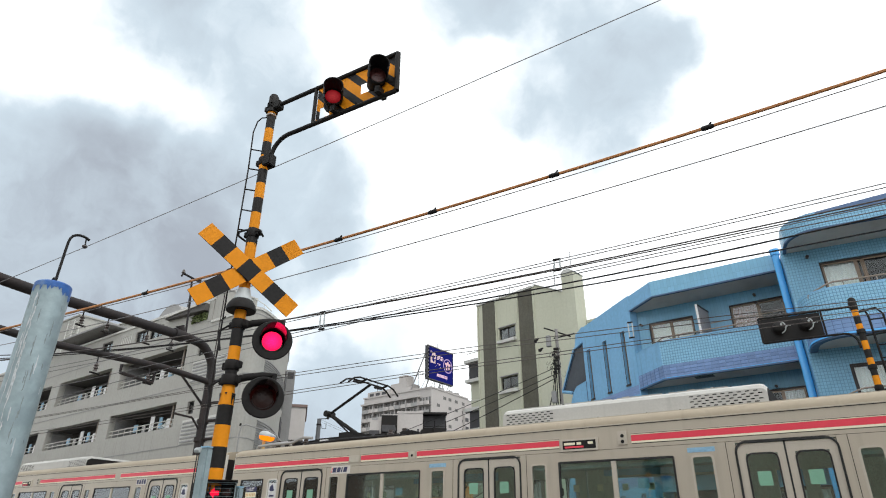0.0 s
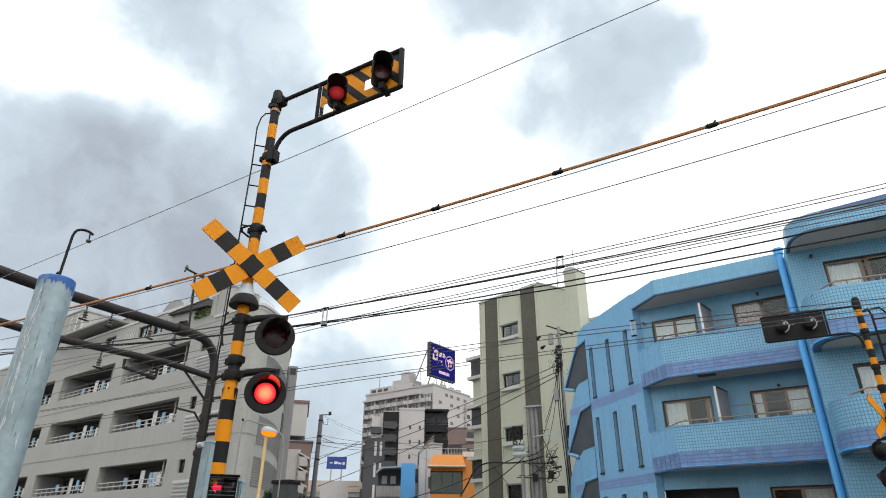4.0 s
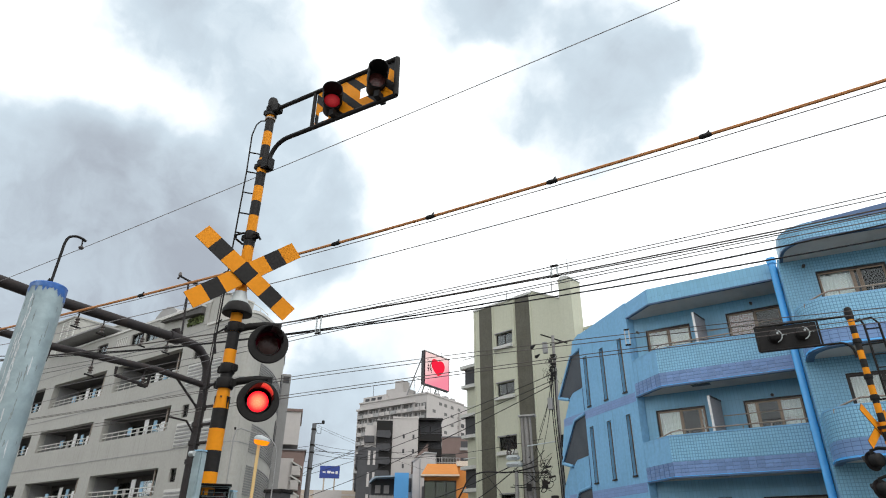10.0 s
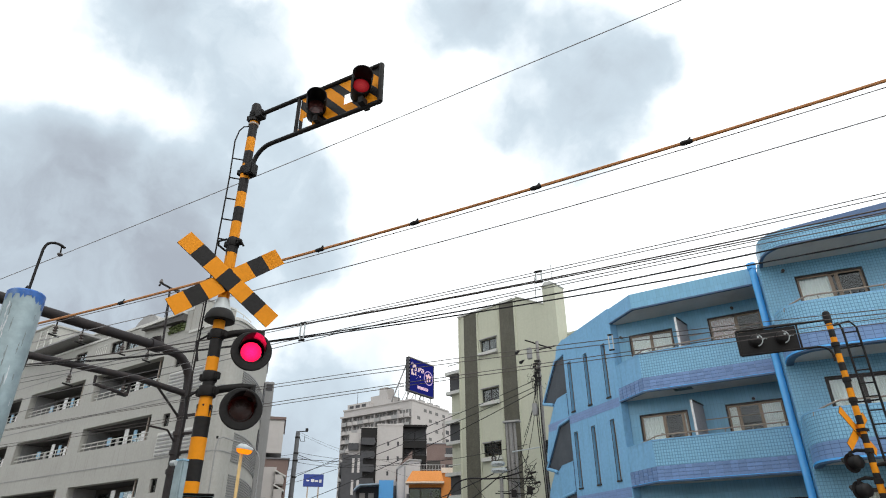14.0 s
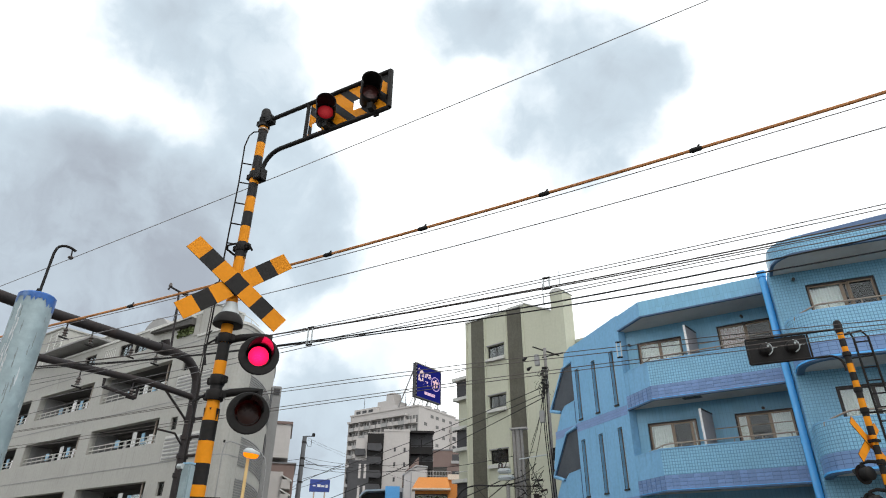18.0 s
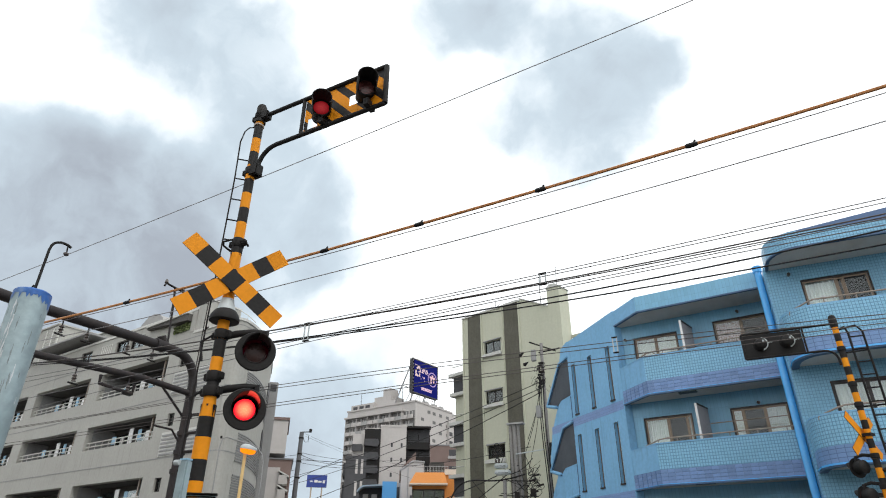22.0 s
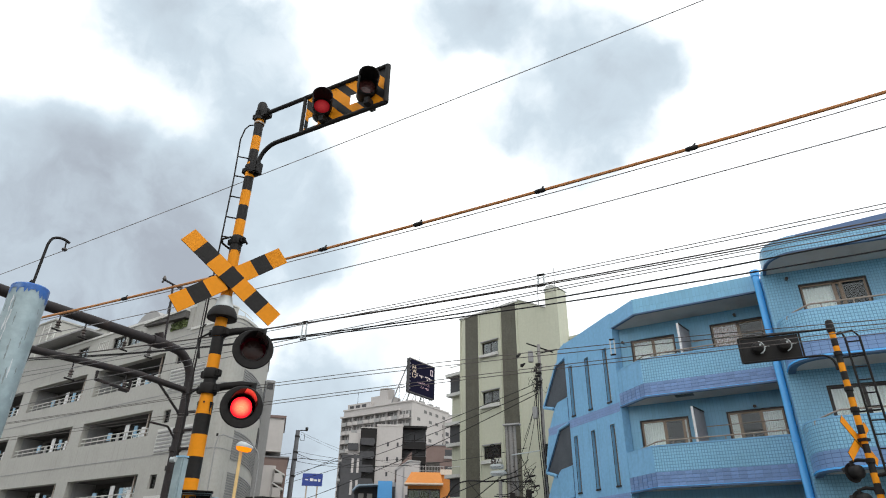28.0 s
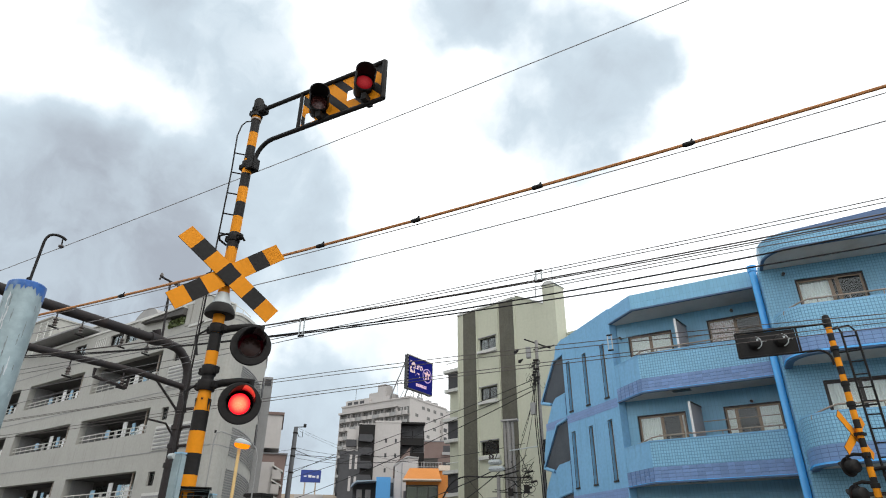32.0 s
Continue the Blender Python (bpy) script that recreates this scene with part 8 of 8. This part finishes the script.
    solid("sign_frame", STAINLESS_DOOR, d, (8.98, 9.66, -1.425, -1.4, 3.30, 3.33), (8.98, 9.66, -1.425, -1.4, 3.13, 3.16), (8.98, 9.02, -1.425, -1.4, 3.16, 3.30), (9.62, 9.66, -1.425, -1.4, 3.16, 3.30))
    for k, (a, c) in enumerate(((9.05, 9.25), (9.28, 9.36), (9.48, 9.57))):
        solid("text_bar", TRAIN_PALE, d, (a, c, -1.424, -1.42, 3.23, 3.27))
    solid("text_bar", TRAIN_RED, d, (9.06, 9.4, -1.424, -1.42, 3.18, 3.21))
    s = solid("speaker_panel", STAINLESS_DOOR, b, (10.0, 10.16, -1.42, -1.4, 3.18, 3.40), bevel=0.008)
    for z in (3.23, 3.32):
        bar("speaker_hole", BLACK, s, [(10.08, -1.425, z), (10.08, -1.41, z)], 0.03, 10)
    # doors
    for d in DOOR_X:
        bm = bmesh.new(); ring_frame(bm, d - 0.67, d + 0.67, 1.1, 3.12, 0.16, 0.03, -1.41, -1.37)
        part("door_frame", bm, RUBBER, b, "black door seal")
        for k in (0, 1):
            a = d - 0.64 + 0.645 * k
            bm = bmesh.new()
            pierced(bm, a, a + 0.635, 1.1, 3.08, -1.392, -1.365, [(a + 0.11, a + 0.53, 1.96, 2.94)])
            leaf = part("door", bm, STAINLESS_DOOR, b, "sliding door leaf")
            bm = bmesh.new(); ring_frame(bm, a + 0.1, a + 0.54, 1.95, 2.95, 0.1, 0.022, -1.398, -1.37)
            part("window_seal", bm, RUBBER, leaf)
            p = solid("pane", TRAIN_PANE, leaf, (a + 0.11, a + 0.53, -1.385, -1.38, 1.96, 2.94))
            p.visible_shadow = False
            solid("sticker", STICKER_GREEN, leaf, (a + 0.22, a + 0.4, -1.389, -1.3855, 2.5, 2.69), label="pale green sticker")
        solid("door_edge", RUBBER, b, (d - 0.012, d + 0.012, -1.397, -1.37, 1.1, 3.09))
    # windows
    for a, c in bigs + ends:
        bm = bmesh.new(); ring_frame(bm, a - 0.02, c + 0.02, 2.03, 2.97, 0.03, 0.03, -1.408, -1.37)
        w = part("window_frame", bm, RUBBER, b, "dark window surround")
        if (a, c) in bigs:
            m = (a + c) / 2
            solid("mullion", STAINLESS_DOOR, w, (m - 0.04, m + 0.04, -1.406, -1.37, 2.06, 2.94))
        p = solid("pane", TRAIN_PANE, w, (a, c, -1.385, -1.38, 2.05, 2.95))
        p.visible_shadow = False
        if (a, c) not in bigs:
            k = solid("sticker", NAVY, w, (a + 0.19, c - 0.19, -1.388, -1.386, 2.4, 2.8), label="dark blue priority seat sticker")
            seat_words(k, a + 0.215, 2.715)
            strip_ob = solid("picture_strip", TRAIN_PALE, k, (a + 0.195, c - 0.195, -1.39, -1.388, 2.565, 2.685), label="cream picture strip")
            for q in range(6):
                x = a + 0.215 + 0.058 * q
                solid("picture_bar", YELLOW_POST, strip_ob, (x, x + 0.034, -1.392, -1.39, 2.59 + 0.006 * (q % 3), 2.655))
            for q, wide_bar in enumerate((0.24, 0.17)):
                solid("text_bar", STICKER_PALE, k, (a + 0.215, a + 0.215 + wide_bar, -1.39, -1.388, 2.5 - 0.05 * q, 2.512 - 0.05 * q))
        else:
            solid("sticker", STICKER_BLUE, w, (c - 0.6, c - 0.42, -1.379, -1.376, 2.52, 2.66))
    for a, c in narrows + pics:
        bm = bmesh.new(); ring_frame(bm, a - 0.03, c + 0.03, 1.92, 2.96, 0.07, 0.03, -1.408, -1.37)
        w = part("window_frame", bm, STICKER_PALE if (a, c) in pics else STAINLESS_DOOR, b, "bright rounded window surround")
        p = solid("pane", TRAIN_PANE, w, (a, c, -1.385, -1.38, 1.95, 2.93))
        p.visible_shadow = False
        if (a, c) in pics:
            k = solid("pictogram_panel", WHITE_PAINT, w, (a + 0.012, c - 0.012, -1.39, -1.386, 2.53, 2.87), label="white pictogram panel")
            m = (a + c) / 2
            bm = bmesh.new()
            plate(bm, [(m - 0.09, 2.72), (m - 0.05, 2.69), (m + 0.05, 2.69), (m + 0.09, 2.72), (m + 0.05, 2.73), (m + 0.03, 2.8), (m - 0.01, 2.84), (m - 0.06, 2.8)], -1.393, -1.39)
            part("pictogram", bm, NAVY, k, "navy figure")
            solid("text_bar", NAVY, k, (m - 0.08, m + 0.08, -1.393, -1.39, 2.57, 2.61))
            k = solid("pictogram_panel", STICKER_NAVY, w, (a + 0.012, c - 0.012, -1.39, -1.386, 2.2, 2.5), label="blue pictogram panel")
            bm = bmesh.new()
            plate(bm, [(m - 0.06, 2.24), (m + 0.05, 2.24), (m + 0.07, 2.3), (m, 2.32), (m - 0.01, 2.4), (m - 0.04, 2.4), (m - 0.07, 2.3)], -1.393, -1.39)
            part("pictogram", bm, WHITE_PAINT, k, "white seated sign shape")
            bar("pictogram", WHITE_PAINT, k, [(m - 0.025, -1.393, 2.44), (m - 0.025, -1.39, 2.44)], 0.026, 10)
        elif kind == "panto" and c - a > 0.26:
            solid("sticker", STICKER_BLUE, b, (a - 0.06, c + 0.06, -1.404, -1.4, 3.0, 3.07), label="light blue strip sticker")
    for d in DOOR_X:
        for x in (d - 0.78, d + 0.78):
            solid("panel_joint", DARK_STEEL, b, (x - 0.004, x + 0.004, -1.402, -1.4, 1.0, 3.12))
    solid("panel_joint", DARK_STEEL, b, (start, x1, -1.402, -1.4, 3.122, 3.127))
    # maker's mark and number as plain bars
    marks = ((1.41, 2.775), (15.9, 2.985)) if tail else ((3.55, 2.985),)
    for mx, mz in marks:
        mp = solid("mark_plate", STAINLESS if mx < 2 else STICKER_PALE, b, (mx, mx + 0.55, -1.403, -1.4, mz, mz + 0.16), label="pale mark plate")
        for k in range(4):
            bm = bmesh.new()
            x, w = mx + 0.04 + 0.125 * k - 0.03 * (k > 2), 0.03 if k == 2 else 0.1
            x += -0.0 if k < 3 else -0.03
            plate(bm, [(x, mz + 0.03), (x + w, mz + 0.03), (x + w + 0.02, mz + 0.13), (x + 0.02, mz + 0.13)], -1.406, -1.403)
            part("mark_bar", bm, NAVY, mp, "slanted bar of the company mark")
        bm = bmesh.new()
        plate(bm, [(mx + 0.015, mz + 0.03), (mx + 0.05, mz + 0.13), (mx + 0.035, mz + 0.13), (mx + 0.0, mz + 0.03)], -1.407, -1.403)
        part("mark_bar", bm, TRAIN_RED, mp, "red bar of the company mark")
    nx = 3.4 if tail else 16.0
    npl = solid("number_plate", STICKER_PALE, b, (nx, nx + 0.5, -1.403, -1.4, 2.99, 3.15))
    for k in range(4):
        solid("number_bar", NAVY, npl, (nx + 0.03 + 0.115 * k, nx + 0.115 + 0.115 * k, -1.406, -1.403, 3.01, 3.13))
    # inside: seats and far wall seen through the glass
    bm = bmesh.new()
    pierced(bm, start + 0.1, x1 - 0.1, 1.1, 3.4, 1.28, 1.32, [(a, c, 2.05, 2.95) for a, c in bigs] + [(d + k, d + k + 0.42, 2.0, 2.98) for d in DOOR_X for k in (-0.53, 0.11)])
    part("inner_wall", bm, SEAT_DIM, b)
    for d, e in zip(DOOR_X, DOOR_X[1:]):
        solid("luggage_rack", SPEAKER, b, (d + 0.9, e - 0.9, -1.3, -0.95, 2.86, 2.88), (d + 0.9, e - 0.9, -1.32, -1.28, 2.86, 2.9))
        for k in range(5):
            solid("strap_handle", TRAIN_PALE, b, (d + 1.3 + 0.45 * k, d + 1.4 + 0.45 * k, -0.62, -0.6, 2.55, 2.66))
    for d, e in zip(DOOR_X, DOOR_X[1:]):
        solid("far_window", PANE, b, (d + 1.41, e - 1.57, 1.375, 1.38, 2.05, 2.95))
        solid("advert_strip", STICKER_BLUE, b, (d + 1.2, e - 1.3, 1.2, 1.23, 2.98, 3.15))
    # unseen tubes, added so that the windows look less dark
    for k in range(3):
        solid("ceiling_tube", FILL_TUBE, b, (start + 1.0 + 6.1 * k, start + 6.4 + 6.1 * k, -0.55, -0.45, 3.3, 3.345), label="unseen ceiling tube added to brighten the inside")
    solid("ceiling_panel", SEAT_DIM, b, (x0 + 0.3, x1 - 0.3, -1.3, 1.3, 3.35, 3.4))
    for x in (4.3, 9.2, 14.1):
        bar("grab_pole", SPEAKER, b, [(x, -0.9, 1.1), (x, -0.9, 3.35)], 0.018, 6)
    # roof equipment
    bm = bmesh.new()
    a0, a1 = 7.68, 12.3
    rings = []
    for x, dz in ((a0, 0.035), (a0 + 0.015, 0.01), (a0 + 0.04, 0.0), (a1 - 0.1, 0.0), (a1 - 0.04, 0.02), (a1, 0.07)):
        rings.append([bm.verts.new((x, y, z - (dz if z > 3.9 else 0))) for y, z in ((-1.1, 3.66), (-1.09, 3.93), (-1.05, 3.98), (-0.96, 4.02), (0.96, 4.02), (1.05, 3.98), (1.09, 3.93), (1.1, 3.66))])
    quad_faces(bm, rings, True, 0)
    # end faces take dark steel: their shade is put into the colour
    for ring in (rings[0], rings[-1]):
        f = bm.faces.new(ring)
        f.material_index = 1
    ac = part("roof_cooler", bm, [ROOF_UNIT, DARK_STEEL], b, "pale grey roof cooling unit")
    slot = None
    for u0, n in ((a0 + 0.08, 8), (a1 - 1.15, 9)):
        for r in range(5):
            for k in range(n):
                m = Matrix.Translation((u0 + 0.12 * k + 0.06 * (r % 2), -1.1 + 0.002 * r, 3.725 + 0.042 * r))
                if slot is None:
                    slot = solid("vent_slot", DARK_STEEL, ac, (0, 0.06, -0.004, 0.01, 0, 0.014))
                    slot.matrix_basis = m
                else:
                    again(slot, ac, m)
    solid("cooler_rail", STAINLESS, b, (a0 - 0.05, a1 + 0.1, -1.14, -1.102, 3.68, 3.705))
    for x, w in ((a0 + 0.25, 0.9), (a0 + 1.3, 0.8), (a0 + 2.2, 0.8), (a0 + 3.1, 0.95)):
        solid("top_hatch", ROOF_UNIT, ac, (x, x + w, -0.93, 0.9, 4.024, 4.045), bevel=0.01)
        solid("hatch_joint", DARK_STEEL, ac, (x + w + 0.03, x + w + 0.06, -0.94, 0.9, 4.021, 4.03))
    for x in (a0 + 0.9, a0 + 1.9, a0 + 2.75, a0 + 3.3):
        bar("drain_hole", DARK_STEEL, ac, [(x, -1.104, 3.71), (x, -1.09, 3.71)], 0.012, 8)
    for x in (a0 + 1.2, a0 + 2.3, a0 + 3.4):
        solid("lifting_lug", ROOF_UNIT, ac, (x, x + 0.12, -0.9, -0.85, 4.02, 4.06))
    if kind == "panto":
        pantograph(b, 2.95)
        for x, w in ((0.9, 0.5), (1.6, 0.9), (3.90, 0.6)):
            solid("arrester_box", DARK_STEEL, b, (x, x + w, -0.5, 0.3, 3.75, 3.93), bevel=0.03)
        bar("roof_conduit", FAR_GREY, b, [(0.3, -0.85, 3.74), (0.36, -0.85, 3.83), (0.7, -0.83, 3.85), (1.5, -0.8, 3.85), (1.9, -0.8, 3.95), (2.2, -0.78, 3.92)], 0.035, 8, "grey bent conduit")
        bar("roof_conduit", FAR_GREY, b, [(0.6, -0.7, 3.78), (0.8, -0.65, 3.90), (1.2, -0.65, 3.90), (1.4, -0.7, 3.80)], 0.03, 8, "grey bent conduit")
        bar("roof_conduit", DARK_STEEL, b, [(2.0, -0.8, 3.77), (3.2, -0.75, 3.82), (4.8, -0.75, 3.80), (5.2, -0.9, 3.74)], 0.035, 8)
        for x in (0.8, 1.3, 1.8, 4.5, 4.9):
            bar("roof_insulator", PORCELAIN, b, [(x, -0.6, 3.74), (x, -0.6, 3.80), (x, -0.6, 3.82), (x, -0.6, 3.88), (x, -0.6, 3.90), (x, -0.6, 3.96)], [0.05, 0.08, 0.05, 0.08, 0.05, 0.06], 8)
        for x in (4.95, 5.5):
            solid("fuse_box", DARK_STEEL, b, (x, x + 0.35, -0.85, -0.45, 3.74, 3.87), bevel=0.03)
        solid("insulator_block", WHITE_PAINT, b, (2.35, 2.6, -0.7, -0.5, 3.75, 3.88), bevel=0.02)
    if tail:
        bm = bmesh.new()
        rings = []
        for x, s, dz in ((0.45, 0.93, 0.16), (0.5, 0.965, 0.07), (0.62, 0.99, 0.02), (0.85, 1.0, 0.0), (1.4, 1.0, 0.0)):
            pr = [(-1.402, 1.0), (-1.402, 3.4), (-1.397, 3.565), (-1.33, 3.65), (-1.1, 3.715), (0, 3.79), (1.1, 3.715), (1.33, 3.65), (1.397, 3.565), (1.402, 3.4), (1.402, 1.0)]
            rings.append([bm.verts.new((x + (0.05 if z < 1.5 else 0), y * s, z - (dz if z > 3 else 0))) for y, z in pr])
        quad_faces(bm, rings, False, 0)
        bm.faces.new(rings[0])
        part("cab_shell", bm, CREAM_CAB, b, "cream painted cab end", smooth=True)
        solid("cab_front_band", BLACK, b, (0.43, 0.46, -1.1, 1.1, 1.9, 3.2), label="dark cab windscreen")
        bm = bmesh.new(); ring_frame(bm, 0.82, 1.24, 1.1, 2.98, 0.03, 0.014, -1.409, -1.39)
        door = part("cab_door", bm, BLACK, b, "narrow cab door seam")
        bm = bmesh.new(); ring_frame(bm, 0.89, 1.2, 1.9, 2.86, 0.02, 0.02, -1.41, -1.39)
        part("window_seal", bm, WHITE_PAINT, door)
        solid("cab_glass", DARK_WALL, door, (0.91, 1.18, -1.406, -1.4, 1.92, 2.84))
        for x in (0.76, 1.3):
            bar("grab_rail", BLACK, b, [(x, -1.41, 1.6), (x, -1.46, 1.7), (x, -1.46, 2.4), (x, -1.41, 2.47)], 0.014, 6)
    # gangway and running gear
    for x in ([] if tail else [x0 - 0.2]) + [x1]:
        out = 1 if x > 10 else -1
        base = x if out > 0 else x + 0.2
        bm = bmesh.new()
        for k in range(3):
            u = base + out * (0.005 + 0.07 * k)
            prism(bm, [(u, -1.08, 1.1), (u, -1.08, 3.4), (u, -0.95, 3.58), (u, -0.6, 3.72), (u, 0.6, 3.72), (u, 0.95, 3.58), (u, 1.08, 3.4), (u, 1.08, 1.1)], (out * 0.064, 0, 0))
        part("gangway", bm, BELLOWS, b, "grey-brown pleated gangway")
        lo, hi = sorted((base + out * 0.002, base + out * 0.05))
        solid("corner_strip", STICKER_PALE, b, (lo, hi, -1.37, -1.32, 1.2, 3.6), label="pale end strip")
        lo, hi = sorted((base + out * 0.03, base + out * 0.19))
        solid("end_step", STAINLESS_DOOR, b, (lo, hi, -1.12, -1.09, 3.0, 3.03))
        bar("end_cable", BLACK, b, [(base + out * 0.1, -1.12, 3.0), (base + out * 0.13, -1.14, 2.2), (base + out * 0.1, -1.12, 1.3)], 0.02, 6)
    for c in (3.1, 16.9):
        for dx in (-1.05, 1.05):
            for y in (-0.72, 0.64):
                bar("wheel", STEEL_RAIL, b, [(c + dx, y, 0.41), (c + dx, y + 0.1, 0.41)], 0.43, 20)
        solid("bogie_frame", DARK_STEEL, b, (c - 1.7, c + 1.7, -1.05, -0.9, 0.45, 0.75), (c - 1.7, c + 1.7, 0.9, 1.05, 0.45, 0.75), (c - 0.3, c + 0.3, -1.05, 1.05, 0.5, 0.95))
    solid("under_boxes", DARK_STEEL, b, (5.5, 9.0, -1.2, 1.2, 0.4, 0.95), (10.0, 14.5, -1.2, 1.2, 0.45, 0.95))
    return b


def pantograph(b, x):
    """A single-arm current collector, raised to the contact wire."""
    p = solid("pantograph_base", DARK_STEEL, b, (x - 0.7, x + 0.9, -0.6, -0.5, 3.85, 3.93), (x - 0.7, x + 0.9, 0.5, 0.6, 3.85, 3.93), (x - 0.1, x + 0.35, -0.55, 0.55, 3.83, 4.03))
    for dx in (-0.6, 0.8):
        for y in (-0.55, 0.55):
            bar("insulator", PORCELAIN, p, [(x + dx, y, 3.72), (x + dx, y, 3.76), (x + dx, y, 3.8), (x + dx, y, 3.86)], [0.07, 0.1, 0.06, 0.09], 10)
    knee, head = (x - 1.03, 0, 4.64), (x + 0.32, 0, 5.26)
    bar("lower_arm", DARK_STEEL, p, [(x + 0.15, 0, 3.98), knee], 0.05, 8)
    bar("thrust_rod", DARK_STEEL, p, [(x - 0.05, 0.1, 3.9), (knee[0] + 0.1, 0.1, 4.52)], 0.02, 6)
    bar("upper_arm", DARK_STEEL, p, [knee, head], 0.035, 8)
    bar("knee_joint", DARK_STEEL, p, [(knee[0], -0.15, knee[2]), (knee[0], 0.15, knee[2])], 0.08, 8)
    for dx in (-0.13, 0.13):
        bar("collector_strip", BLACK, p, [(head[0] + dx, -0.95, 5.12), (head[0] + dx, -0.75, 5.26), (head[0] + dx, -0.55, 5.31), (head[0] + dx, 0.55, 5.31), (head[0] + dx, 0.75, 5.26), (head[0] + dx, 0.95, 5.12)], 0.022, 8)
    for y in (-0.4, 0.4):
        bar("head_spring", BLACK, p, [(head[0] - 0.22, y, 5.29), (head[0], y, 5.22), (head[0] + 0.22, y, 5.29)], 0.03, 6)


def train():
    tail = railcar("tail")
    second = railcar("panto")
    plain = railcar("plain")
    CARS.extend([(tail, 0.0), (plain, 20.0), (second, 40.0), (copy_thing(plain, Matrix()), 60.0), (copy_thing(second, Matrix()), 80.0)])


train()


# ---- what moves ----
SPEED = 20.865     # m/s


def motions():
    for car, off in CARS:
        rows = []
        for t in [0.125 * k for k in range(33)] + [5.0, 8.0, 16.0, 24.0, 32.0]:
            along = off + SPEED * t - 0.069
            x, y, z = on_track(along, 0.0, 0.0)
            mid = on_track(along + 10.0, 0.0, 0.0)[2]
            lean = min(1.0, max(0.0, (TRACK_LEVEL - along) / 20.0))
            rows.append((t, pose(x, y, mid + 10.0 * lean * math.sin(radians(TRACK_FALL)), 0, TRACK_FALL * lean, TRACK_TURN)))
        walk(car, rows)
    # lamps change over every 0.6 s, the first of each pair shining at the start
    for lens, phase, beat, deep in FLASH:
        rows = [(0.0, pose(0, deep, 0, 0, 0, 180.0 * phase))]
        for k in range(53):
            t = 0.5 + beat * k if beat < 0.6 else 0.05 + beat * k - (0.07 if 30 < k < 40 else 0.0)
            a = 180.0 * (phase + k)
            t = math.floor(10.0 * t + 1e-6) / 10.0
            for step in range(4):
                if t + step / 30.0 > 0.001:
                    rows.append((t + step / 30.0, pose(0, deep, 0, 0, 0, a + 60.0 * step)))
        rows.append((32.0, pose(0, deep, 0, 0, 0, 180.0 * (phase + 53))))
        walk(lens, rows)
    # the direction arrow goes out after the train has passed
    for panel in ARROW:
        rows = [(0.0, 0), (4.4, 0), (4.45, 60), (4.5, 120), (4.55, 180), (32.0, 180)]
        walk(panel, [(t, Matrix.Translation((-0.0528, 0, 0)) @ pose(0, 0, 0, 0, 0, a)) for t, a in rows])
    # the billboard turns from page to page: writing, heart, emblem, navy, pink
    for slat, x, y in SLATS:
        rows, now = [(0.0, 0)], 0
        for t, page in ((4.5, 1), (10.45, 2), (11.75, 0), (16.2, 2), (17.7, 0), (22.2, -1), (25.25, -2), (28.45, -3), (29.65, -5)):
            step = 1 if page > now else -1
            rows.append((t, now))
            for k in range(now, page, step):
                rows.append((rows[-1][0] + 0.08, k + step))
            now = page
        rows.append((32.0, now))
        walk(slat, [(t, pose(x, y, 0, 0, 0, -72.0 * a)) for t, a in rows])


motions()
